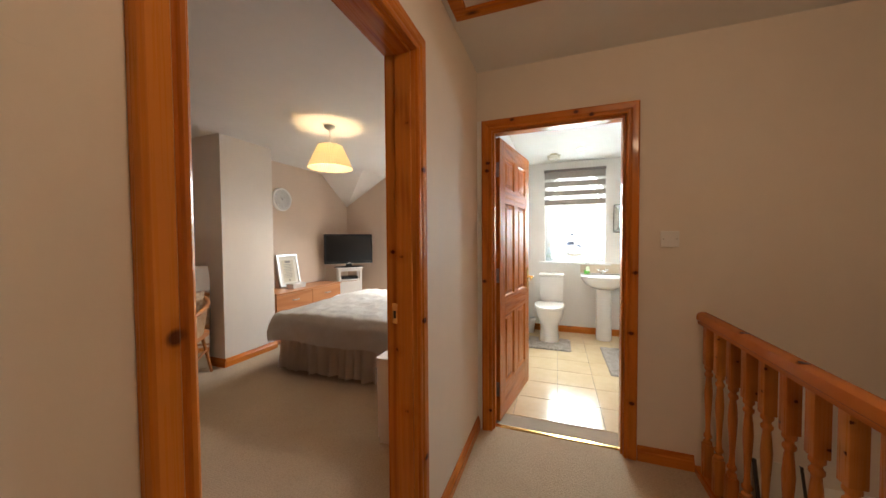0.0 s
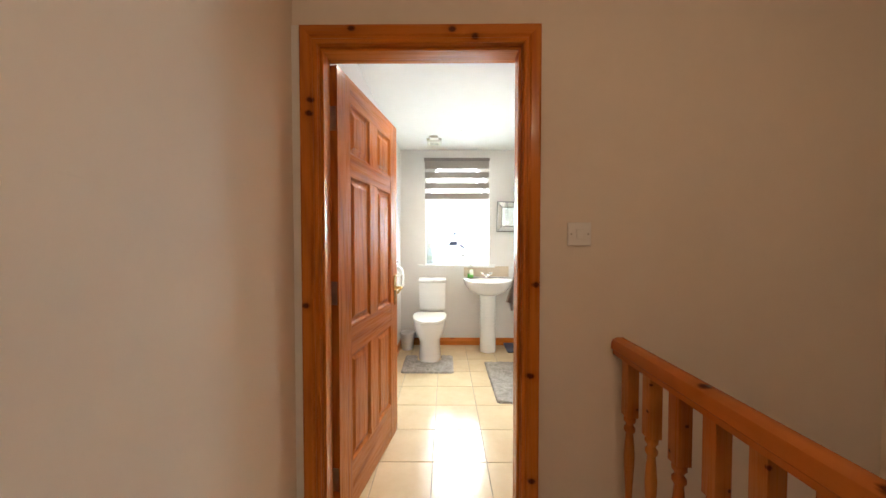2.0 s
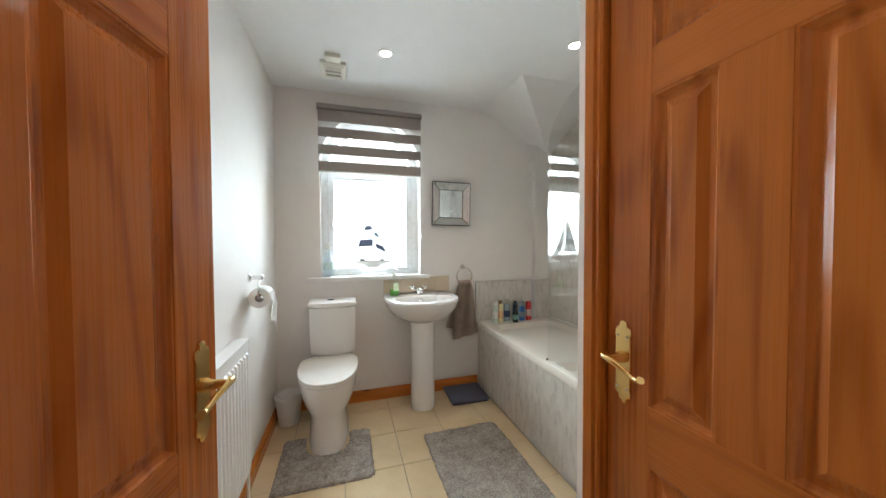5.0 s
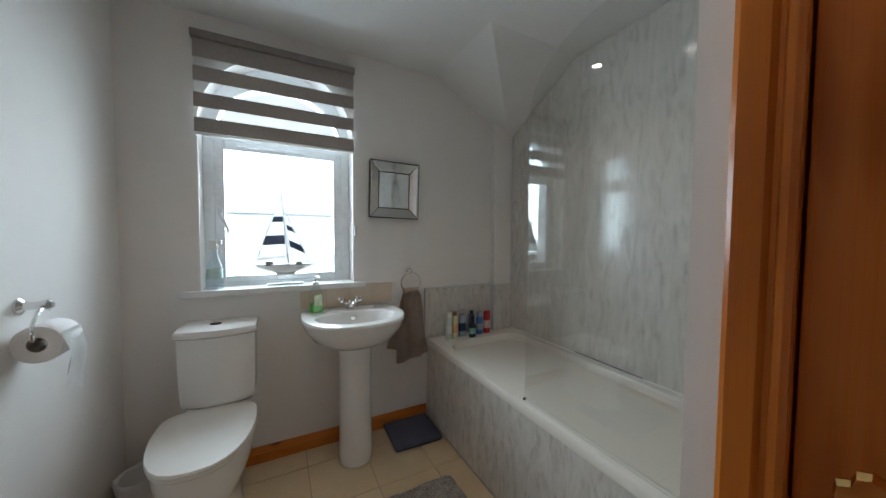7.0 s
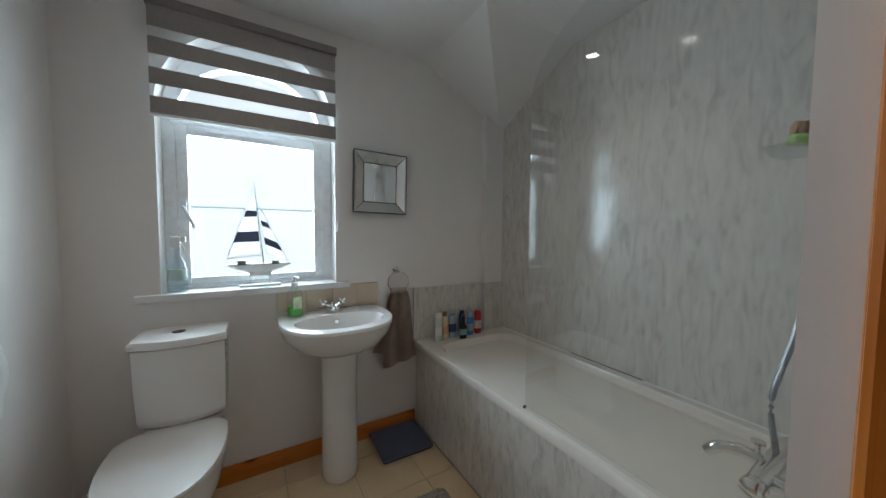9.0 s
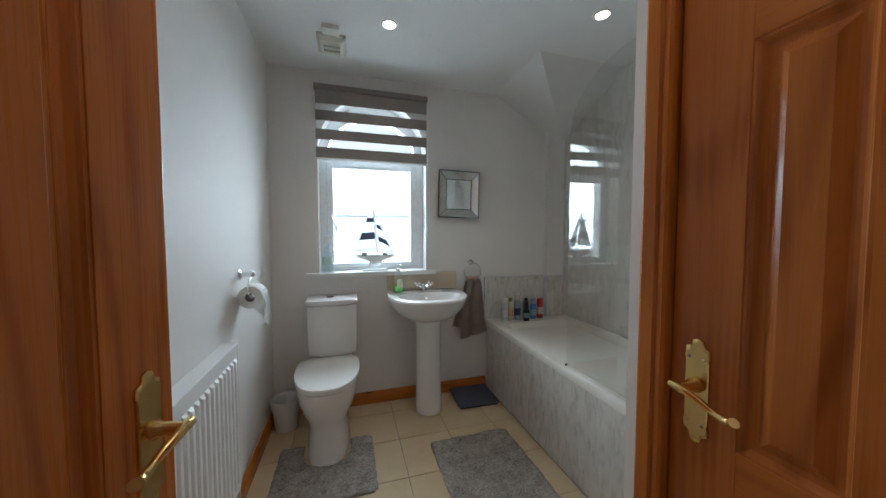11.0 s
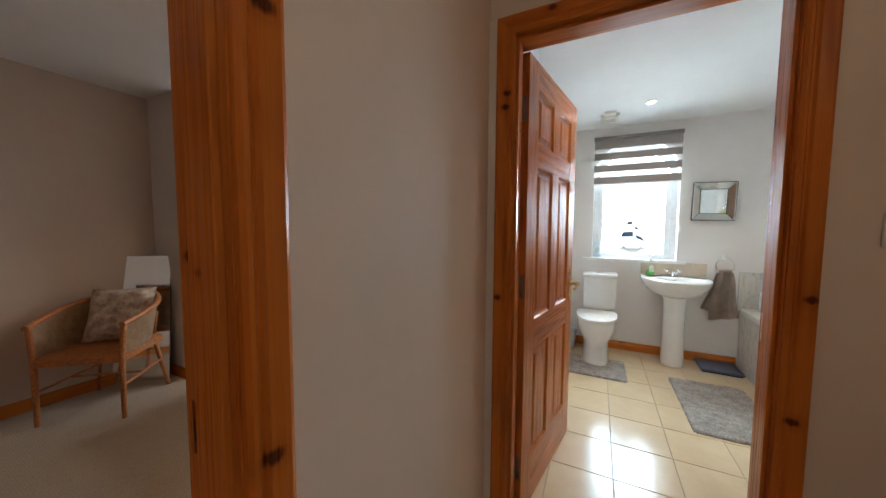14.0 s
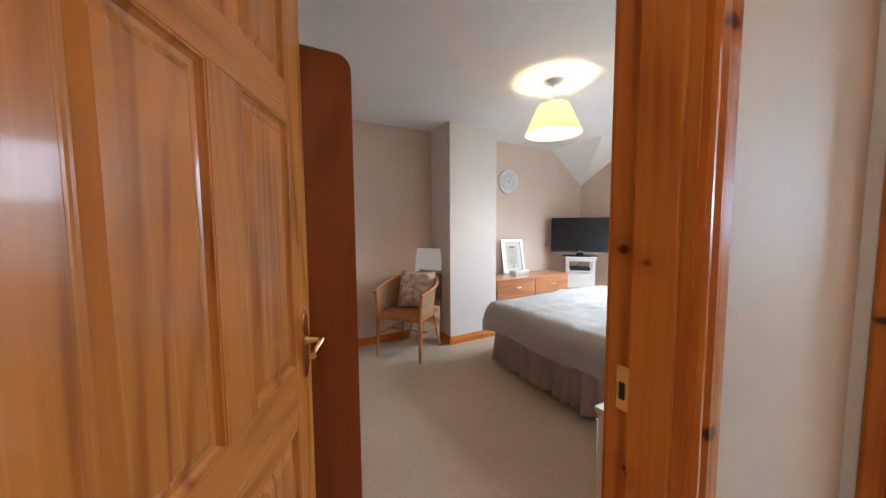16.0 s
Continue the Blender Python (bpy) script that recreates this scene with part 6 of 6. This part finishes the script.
duvet = thing("duvet", "rumpled pale cotton duvet spread over the bed", "duvet")
NX, NY, over = 84, 74, 0.30
bm = bmesh.new()
grid = []
x_lo, x_hi, y_lo, y_hi = BDX0 - over, BDX1 - 0.01, BDY0 - over, BDY1 + over
for i in range(NX + 1):
    row = []
    for j in range(NY + 1):
        sx, sy = x_lo + (x_hi - x_lo) * i / NX, y_lo + (y_hi - y_lo) * j / NY
        ox = min(0.0, sx - (BDX0 - 0.025))
        oy = min(0.0, sy - (BDY0 - 0.025)) + max(0.0, sy - (BDY1 + 0.025))
        d = math.hypot(ox, oy)
        crease = noise.noise((sx * 5.0, sy * 3.2, 1.7)) * 0.024 + noise.noise((sx * 13.0, sy * 10.0, 4.1)) * 0.016
        puff = noise.noise((sx * 1.7, sy * 1.7, 9.0)) * 0.022
        x, y = max(sx, BDX0 - 0.025), min(max(sy, BDY0 - 0.025), BDY1 + 0.025)
        if d > 0:
            drop = min(d, 0.30)
            k = math.sin(min(drop / 0.10, 1.0) * math.pi / 2) * 0.052
            wave = 0.020 * math.sin(9.0 * (sx if abs(oy) > abs(ox) else sy) + 1.5 * noise.noise((sx * 2, sy * 2, 3))) * min(1, drop / 0.2)
            corner = min(1.0, abs(ox) * abs(oy) / 0.02)
            x += (ox / d) * (k + wave + 0.03 * corner)
            y += (oy / d) * (k + wave + 0.03 * corner)
            z = 0.585 - 0.03 * min(1, drop / 0.06) - max(0.0, drop - 0.035) * 0.95 + crease * 0.5
            z = max(z, 0.29 + 0.02 * noise.noise((sx * 4, sy * 4, 7)))
        else:
            edge = min(sx - BDX0 + 0.025, sy - BDY0 + 0.025, BDY1 + 0.025 - sy)
            z = 0.585 + 0.022 * min(1.0, edge / 0.15) + crease + puff
        row.append((x, y, z))
    grid.append(row)
vg = [[bm.verts.new(p) for p in row] for row in grid]
for a, b in zip(vg, vg[1:]):
    for k in range(len(a) - 1):
        bm.faces.new((a[k], b[k], b[k + 1], a[k + 1]))
bmesh.ops.solidify(bm, geom=bm.faces[:], thickness=0.012)
part("cover", bm, M_TUBE, duvet, smooth=True)
hem = grid[0]
part("hem_piping", tube(hem, 0.004, 6), M_VALANCE, duvet, "cream piped hem", smooth=True)

# ---- bedside cabinet ----
cab = thing("bedside_cabinet", "white bedside cabinet with a bar handle beside the bed", "bedside cabinet")
part("carcass", box(-1.050, -0.640, 1.665, 2.060, 0.0, 0.525, 0.002), M_WHITE, cab)
part("top", box(-1.068, -0.636, 1.650, 2.070, 0.5255, 0.545, 0.003), M_WHITE, cab)
part("door", box(-1.066, -1.0505, 1.672, 2.054, 0.03, 0.515, 0.002), M_WHITE, cab)
h = tube([(-1.067, 1.70, 0.30), (-1.090, 1.70, 0.30), (-1.090, 1.70, 0.46), (-1.067, 1.70, 0.46)], 0.005, 8)
part("handle", h, M_CHROME, cab, "chrome bar handle")

# ---- chest of drawers ----
chest = thing("chest_of_drawers", "low wood-veneer chest of drawers with metal handles", "chest of drawers")
cx0, cx1, cy0, cy1, ch = -3.575, -3.185, 2.838, 4.040, 0.640
part("carcass", box(cx0, cx1 - 0.018, cy0, cy1, 0.05, ch - 0.024, 0.001), M_CHEST, chest)
part("plinth", box(cx0 + 0.01, cx1 - 0.05, cy0 + 0.01, cy1 - 0.01, 0.0, 0.0495), M_CHEST, chest)
part("top", box(cx0 - 0.003, cx1 + 0.012, cy0 - 0.008, cy1 + 0.010, ch - 0.0235, ch, 0.005), M_CHEST, chest)
for j in range(3):
    for k in range(2):
        y0 = cy0 + 0.004 + k * (cy1 - cy0) / 2
        y1 = y0 + (cy1 - cy0) / 2 - 0.008
        z1 = ch - 0.030 - j * 0.186
        d = new("drawer")
        d.parent = chest
        part("front", box(cx1 - 0.0175, cx1, y0, y1, z1 - 0.180, z1, 0.002), M_CHEST, d)
        ym, zm = (y0 + y1) / 2, z1 - 0.085
        part("handle", tube(curve_pts([(cx1, ym - 0.045, zm), (cx1 + 0.020, ym - 0.040, zm), (cx1 + 0.024, ym, zm - 0.003), (cx1 + 0.020, ym + 0.040, zm), (cx1, ym + 0.045, zm)], 4), 0.0065, 8), M_DULLSTEEL, d, "brushed metal bow handle", smooth=True)

# ---- framed certificate and box on the chest ----
fr = thing("framed_certificate", "silver-framed certificate leaning on the wall over the chest", "picture frame", pose(-3.505, 3.37, ch + 0.0005, 0, -9.5, 0))
fw, fh = 0.180, 0.455
part("frame_rail", boxes((0.0, 0.020, -fw, fw, 0.0, 0.030), (0.0, 0.020, -fw, fw, fh - 0.030, fh), (0.0, 0.020, -fw, -fw + 0.030, 0.030, fh - 0.030), (0.0, 0.020, fw - 0.030, fw, 0.030, fh - 0.030), bev=0.003), M_SILVER, fr, "silver moulding")
part("mount", box(0.002, 0.006, -fw + 0.028, fw - 0.028, 0.028, fh - 0.028), M_CREAMPAPER, fr)
part("sheet", box(0.0062, 0.0072, -0.100, 0.100, 0.070, 0.375), M_PAPERCERT, fr, "cream certificate sheet")
bm = boxes((0.0073, 0.0078, -0.045, 0.045, 0.335, 0.365), (0.0073, 0.0078, -0.012, 0.012, 0.085, 0.110))
for i in range(9):
    w = 0.075 - 0.012 * (i % 3)
    box(0.0073, 0.0076, -w, w, 0.310 - i * 0.022, 0.316 - i * 0.022, bm=bm)
part("printed_lines", bm, M_GREYINK, fr, "unreadable printed lines")
bx = thing("trinket_box", "small silver jewellery box on the chest", "box", pose(-3.36, 3.33, ch + 0.0005, 0, 0, 6))
part("body", box(-0.055, 0.055, -0.125, 0.125, 0.0, 0.042, 0.004), M_SILVER, bx)
part("lid", box(-0.057, 0.057, -0.127, 0.127, 0.0425, 0.062, 0.006), M_SILVER, bx)

# ---- clock ----
ck = thing("wall_clock", "round white wall clock over the chest of drawers", "clock", pose(BX, 3.325, 1.855))
part("rim", loft([[(d, r * math.sin(a * math.pi / 24), r * math.cos(a * math.pi / 24)) for a in range(48)] for r, d in ((0.158, 0.001), (0.160, 0.018), (0.154, 0.034), (0.143, 0.034), (0.136, 0.022))], caps=False), M_WHITE, ck, smooth=True)
part("face", lathe([(0.137, 0.012), (0.137, 0.022)], 48, axis="x"), M_DIAL, ck)
part("inner_ring", loft([[(0.0224 + k, r * math.sin(a * math.pi / 20), r * math.cos(a * math.pi / 20)) for a in range(40)] for r, k in ((0.078, 0), (0.078, 0.0012), (0.075, 0.0012), (0.075, 0))], caps=False), M_GREYINK, ck)
for i in range(12):
    a = i * math.pi / 6
    num = str(i or 12)
    cu = bpy.data.curves.new("numeral", "FONT")
    cu.body, cu.size, cu.align_x, cu.align_y, cu.extrude = num, 0.034, "CENTER", "CENTER", 0.0004
    o = new("numeral", cu)
    cu.materials.append(M_GREYINK)
    o.parent = ck
    o.matrix_local = Matrix(((0, 0, 1, 0.0232), (1, 0, 0, 0.105 * math.sin(a)), (0, 1, 0, 0.105 * math.cos(a)), (0, 0, 0, 1)))
for name, ang, ln, w in (("hour_hand", 318, 0.062, 0.0035), ("minute_hand", 48, 0.092, 0.0025)):
    a = radians(ang)
    ux, uz = math.sin(a), math.cos(a)
    q = [(-0.012 * ux + w * uz, -0.012 * uz - w * ux), (ln * ux + w * 0.5 * uz, ln * uz - w * 0.5 * ux), (ln * ux - w * 0.5 * uz, ln * uz + w * 0.5 * ux), (-0.012 * ux - w * uz, -0.012 * uz + w * ux)]
    part(name, prism([(0.026, y, z) for y, z in q], [(0.0275, y, z) for y, z in q]), M_BLACK, ck)
part("hub", lathe([(0.006, 0.0225), (0.006, 0.029)], 10, axis="x"), M_BLACK, ck)
part("cover_glass", lathe([(0.140, 0.0305), (0.140, 0.0315)], 40, axis="x"), M_PICGLASS, ck)

# ---- television on its corner stand ----
TVM = pose(-3.235, 4.325, 0, 0, 0, 45)
stand = thing("television_stand", "white painted wooden corner stand with open shelves", "television stand", TVM)
TW, TD, TH = 0.165, 0.135, 0.845
part("top", box(-TW - 0.035, TW + 0.035, -TD - 0.03, TD + 0.03, TH - 0.022, TH, 0.004), M_WHITE, stand)
for sx in (-1, 1):
    for sy in (-1, 1):
        part("leg", box(sx * TW - 0.016, sx * TW + 0.016, sy * TD - 0.016, sy * TD + 0.016, 0, TH - 0.0225, 0.002), M_WHITE, stand)
for z in (0.20, 0.42, 0.635):
    part("shelf", box(-TW + 0.016, TW - 0.016, -TD - 0.014, TD + 0.014, z, z + 0.018, 0.002), M_WHITE, stand)
for z0, z1 in ((0.785, 0.822), (0.44, 0.62)):
    part("apron", box(-TW + 0.0165, TW - 0.0165, -TD - 0.012, -TD + 0.006, z0, z1, 0.002), M_WHITE, stand)
tv = thing("television", "black flat-screen television on the white corner stand", "television", TVM @ pose(0, -0.01, TH))
part("foot", loft([[(r * 1.9 * math.cos(a * math.pi / 14), r * 0.95 * math.sin(a * math.pi / 14), z) for a in range(28)] for r, z in ((0.125, 0.001), (0.125, 0.008), (0.115, 0.014), (0.03, 0.020))]), M_BLACK, tv, smooth=True)
part("neck", box(-0.05, 0.05, -0.015, 0.020, 0.017, 0.060, 0.004), M_BLACK, tv)
part("cabinet", box(-0.383, 0.383, -0.030, 0.045, 0.055, 0.540, 0.008), M_BLACK, tv)
part("screen", box(-0.355, 0.355, -0.0315, -0.0302, 0.098, 0.512), M_SCREEN, tv, "dark glossy screen")
part("badge", box(-0.022, 0.022, -0.0318, -0.0303, 0.073, 0.079), M_SILVER, tv, "small silver badge")
part("lower_trim", box(-0.383, 0.383, -0.0325, -0.0302, 0.056, 0.060), M_SILVER, tv)
stb = thing("set_top_box", "black set-top box on the stand's shelf", "set-top box", TVM @ pose(0, -0.01, 0.653))
part("case", box(-0.125, 0.125, -0.10, 0.10, 0.004, 0.045, 0.003), M_BLACK, stb)
part("front", box(-0.118, 0.118, -0.1015, -0.1005, 0.010, 0.038), M_SCREEN, stb)
for x in (-0.1, 0.1):
    part("foot", lathe([(0.008, 0.0), (0.008, 0.0038)], 8, (x, 0.0, 0)), M_BLACK, stb)
cable = thing("television_cable", "thin white cable hanging beside the stand", "cable")
part("lead", tube(curve_pts([(-3.585, 4.17, 0.85), (-3.580, 4.15, 0.72), (-3.574, 4.10, 0.66), (-3.585, 4.13, 0.40), (-3.575, 4.16, 0.11)], 6), 0.003, 6), M_WHITE, cable, smooth=True)

# ---- pendant lamp ----
PX, PY = -2.025, 2.435
pend = thing("pendant_lamp", "lit ceiling pendant with a pleated cream fabric shade", "ceiling light", pose(PX, PY, 0))
part("ceiling_rose", lathe([(0.050, ZR), (0.050, ZR - 0.010), (0.030, ZR - 0.030), (0.008, ZR - 0.036)], 20), M_WHITE, pend, "white ceiling rose", smooth=True)
part("flex", lathe([(0.0032, ZR - 0.034), (0.0032, 2.20)], 8), M_WHITE, pend)
part("lampholder", lathe([(0.010, 2.215), (0.019, 2.20), (0.019, 2.135), (0.014, 2.130)], 14), M_WHITE, pend, smooth=True)
rings = []
for r, z in ((0.110, 2.178), (0.111, 2.176), (0.205, 1.968), (0.206, 1.965), (0.204, 1.965), (0.109, 2.175)):
    rings.append([((r + 0.0022 * math.cos(a * math.pi)) * math.cos(a * math.pi / 60), (r + 0.0022 * math.cos(a * math.pi)) * math.sin(a * math.pi / 60), z) for a in range(120)])
part("shade", loft(rings, caps=False), M_SHADE, pend, "pleated cream fabric shade")
bm = bmesh.new()
for k in range(3):
    a = k * 2 * math.pi / 3
    tube([(0.018 * math.cos(a), 0.018 * math.sin(a), 2.150), (0.108 * math.cos(a), 0.108 * math.sin(a), 2.172)], 0.0016, 6, bm)
part("shade_carrier", bm, M_WHITE, pend)
part("bulb", lathe([(0.013, 2.130), (0.014, 2.115), (0.022, 2.085), (0.025, 2.066), (0.019, 2.048), (0.004, 2.040)], 16), M_BULB, pend, "glowing bulb", smooth=True).visible_shadow = False

# ---- rattan chair with a cushion ----
CM = pose(-3.225, 1.735, 0, 0, 0, 39.0)   # local -y is the front
chair = thing("rattan_armchair", "honey-coloured rattan tub armchair beside the chimney breast", "armchair", CM)
FW, FD = 0.232, 0.225
for sx in (-1, 1):
    part("leg", tube([(sx * FW, -FD, 0.0), (sx * FW, -FD + 0.005, 0.42), (sx * (FW + 0.02), -FD + 0.01, 0.645)], [0.014, 0.017, 0.016], 10), M_RATTAN, chair, smooth=True)
    part("leg", tube([(sx * (FW + 0.00), FD + 0.02, 0.0), (sx * 0.17, FD - 0.02, 0.40), (sx * 0.17, FD + 0.03, 0.60)], [0.013, 0.016, 0.015], 10), M_RATTAN, chair, smooth=True)
    part("stretcher", tube([(sx * FW, -FD, 0.22), (sx * 0.20, FD, 0.22)], 0.009, 8), M_RATTAN, chair, smooth=True)
part("stretcher", tube([(-0.215, 0.0, 0.22), (0.215, 0.0, 0.22)], 0.009, 8), M_RATTAN, chair, smooth=True)
seat = [rrect(-FW - 0.012, FW + 0.012, -FD - 0.018, FD - 0.01, 0.05, z) for z in (0.385, 0.392)] + [rrect(-FW - 0.015, FW + 0.015, -FD - 0.022, FD - 0.01, 0.05, 0.425), rrect(-FW, FW, -FD - 0.01, FD - 0.02, 0.05, 0.435)]
part("seat", loft(seat), M_RATTAN, chair, "woven rattan seat", smooth=True)
arm_pts = curve_pts([(-FW - 0.020, -FD - 0.005, 0.635), (-FW - 0.045, -0.08, 0.665), (-FW - 0.035, 0.10, 0.705), (-0.16, 0.262, 0.745), (0.0, 0.305, 0.762), (0.16, 0.262, 0.745), (FW + 0.035, 0.10, 0.705), (FW + 0.045, -0.08, 0.665), (FW + 0.020, -FD - 0.005, 0.635)], 7)
part("arm_rail", tube(arm_pts, 0.0185, 10), M_RATTAN, chair, "curved arm and back rail", smooth=True)
low = [Vector((p.x * 0.90, -FD + (p.y + FD) * 0.86, 0.43)) for p in arm_pts]
for nm, k0, k1 in (("side_weave", 3, 20), ("back_weave", 20, 37), ("side_weave", 37, 54)):
    rows = []
    for j in range(9):
        v = j / 8
        rows.append([tuple(low[k].lerp(arm_pts[k], v) + Vector((0, 0, 0.0025 * math.sin(k * 3.1 + j * 3.1)))) for k in range(k0, k1 + 1)])
    b = bmesh.new()
    g = [[b.verts.new(p) for p in r] for r in rows]
    for a, c in zip(g, g[1:]):
        for k in range(len(a) - 1):
            b.faces.new((a[k], a[k + 1], c[k + 1], c[k]))
    bmesh.ops.solidify(b, geom=b.faces[:], thickness=0.007)
    part(nm, b, M_WEAVE, chair, "pale woven rattan", smooth=True)
cush = thing("cushion", "square floral-print cushion leaning in the rattan chair", "cushion", CM @ pose(0.02, 0.120, 0.625, 68, 0, 6))
rings = []
n = 11
bm = bmesh.new()
for s in (1, -1):
    g = []
    for i in range(n):
        row = []
        for j in range(n):
            u, v = -1 + 2 * i / (n - 1), -1 + 2 * j / (n - 1)
            t = 0.055 * (1 - u ** 4) ** 0.5 * (1 - v ** 4) ** 0.5
            k = 1 - 0.05 * (1 - u * u) * (abs(v) ** 3) - 0.05 * (1 - v * v) * (abs(u) ** 3)
            row.append(bm.verts.new((u * 0.195 * k, v * 0.195 * k, s * t + 0.004 * math.sin(7 * u + 5 * v))))
        g.append(row)
    for a, b in zip(g, g[1:]):
        for k in range(n - 1):
            bm.faces.new((a[k], a[k + 1], b[k + 1], b[k]))
bmesh.ops.remove_doubles(bm, verts=bm.verts[:], dist=0.0012)
part("cover", bm, M_CUSHION, cush, smooth=True)

# ---- leaning mirror behind the chair ----
lm = thing("leaning_mirror", "tall frameless mirror leaning in the alcove behind the chair", "mirror", pose(-3.452, 1.995, 0.0, -6.0, 0, 41.5))
part("glass", box(-0.195, 0.195, -0.0050, 0.0, 0.002, 1.035, 0.001), M_MIRROR, lm)
part("backing", box(-0.197, 0.197, 0.0004, 0.012, 0.0, 1.037), M_DARKTRIM, lm, "thin dark backing board")

# ---- wardrobe ----
ward = thing("wardrobe", "tall reddish-brown wardrobe with rounded top edges behind the door", "wardrobe")
wx0, wx1, wy0, wy1, wh = -2.24, -1.345, 0.205, 0.772, 1.822
outl = [(wy0, 0.0), (wy1, 0.0), (wy1, wh - 0.045)] + [(wy1 - 0.045 + 0.045 * math.cos(a), wh - 0.045 + 0.045 * math.sin(a)) for a in (0.3, 0.6, 0.9, 1.2, 1.5)] + [(wy0, wh)]
part("side", prism([(wx1 - 0.018, y, z) for y, z in outl], [(wx1, y, z) for y, z in outl]), M_WARDROBE, ward, "reddish-brown side panel")
part("side", prism([(wx0, y, z) for y, z in outl], [(wx0 + 0.018, y, z) for y, z in outl]), M_WARDROBE, ward)
part("carcass", box(wx0 + 0.0185, wx1 - 0.0185, wy0 + 0.002, wy1 - 0.030, 0.002, wh - 0.02), M_WARDROBE, ward)
for x0, x1, hxx in ((wx0 + 0.02, (wx0 + wx1) / 2 - 0.002, -0.04), ((wx0 + wx1) / 2 + 0.002, wx1 - 0.02, 0.04)):
    d = new("door")
    d.parent = ward
    part("board", box(x0, x1, wy1 - 0.0295, wy1 - 0.008, 0.06, wh - 0.06, 0.003), M_WARDROBE, d)
    xm = (wx0 + wx1) / 2 + hxx
    part("handle", tube([(xm, wy1 - 0.008, 0.85), (xm, wy1 + 0.018, 0.86), (xm, wy1 + 0.018, 1.0), (xm, wy1 - 0.008, 1.01)], 0.006, 8), M_BRASS, d)

# ---- in the stairwell ----
hb = thing("stairwell_shelf_unit", "white painted shelf unit standing in the stairwell", "shelf", pose(1.475, 1.865, 0.045))
part("board", box(-0.278, 0.278, -0.15, 0.163, -0.03, 0.0, 0.004), M_WHITE, hb)
part("front", box(-0.27, 0.27, -0.13, 0.160, -0.62, -0.031, 0.003), M_WHITE, hb)
part("leg", boxes((-0.26, -0.22, -0.12, -0.08, -2.845, -0.621), (0.22, 0.26, -0.12, -0.08, -2.845, -0.621), (-0.26, -0.22, 0.11, 0.15, -2.845, -0.621), (0.22, 0.26, 0.11, 0.15, -2.845, -0.621)), M_WHITE, hb)
sf = thing("stairwell_picture", "dark-edged cream canvas leaning beside the white shelf", "picture", pose(1.055, 1.905, -0.299, -14, 0, 0))
part("canvas", box(-0.085, 0.085, -0.012, 0.0, 0.0, 0.45), M_CREAMPAPER, sf)
part("edge", boxes((0.0855, 0.097, -0.016, 0.002, 0.0, 0.45), (-0.097, -0.0855, -0.016, 0.002, 0.0, 0.45)), M_DARKTRIM, sf)
structure("stairwell_ledge", boxes((0.76, 1.19, 1.80, 2.029, -0.36, -0.30)), M_WHITE, "white painted ledge low in the stairwell")

# ---- floor tiles of the bathroom, one by one ----
TPX, TPY, TG = 0.3055, 0.3105, 0.0035
cuts = {}
for i in range(-2, 5):
    for j in range(-4, 5):
        x0, x1 = 0.007 + TPX * i + TG / 2, 0.007 + TPX * (i + 1) - TG / 2
        y0, y1 = 3.509 + TPY * j + TG / 2, 3.509 + TPY * (j + 1) - TG / 2
        x0, x1, y0, y1 = max(x0, XW + 0.002), min(x1, 1.088 if y0 > 2.88 else 0.64), max(y0, 2.112), min(y1, YN - 0.002)
        if x1 - x0 < 0.02 or y1 - y0 < 0.02:
            continue
        key = (round(x1 - x0, 3), round(y1 - y0, 3))
        if key not in cuts:
            w, d = (x1 - x0) / 2, (y1 - y0) / 2
            b = 0.002
            bm = bmesh.new()
            lo, mid, hi = ([bm.verts.new((sx * (w - e), sy * (d - e), z)) for sx, sy in ((-1, -1), (1, -1), (1, 1), (-1, 1))] for e, z in ((0, -0.008), (0, -0.0012), (b, 0.0)))
            for r0, r1 in ((lo, mid), (mid, hi)):
                for k in range(4):
                    bm.faces.new((r0[k], r0[(k + 1) % 4], r1[(k + 1) % 4], r1[k]))
            bm.faces.new(hi)
            cuts[key] = finish(bm, "tile", M_TILE)
        o = new("tile", cuts[key])
        o.parent = floor_b
        o.location = ((x0 + x1) / 2, (y0 + y1) / 2, 0.0)
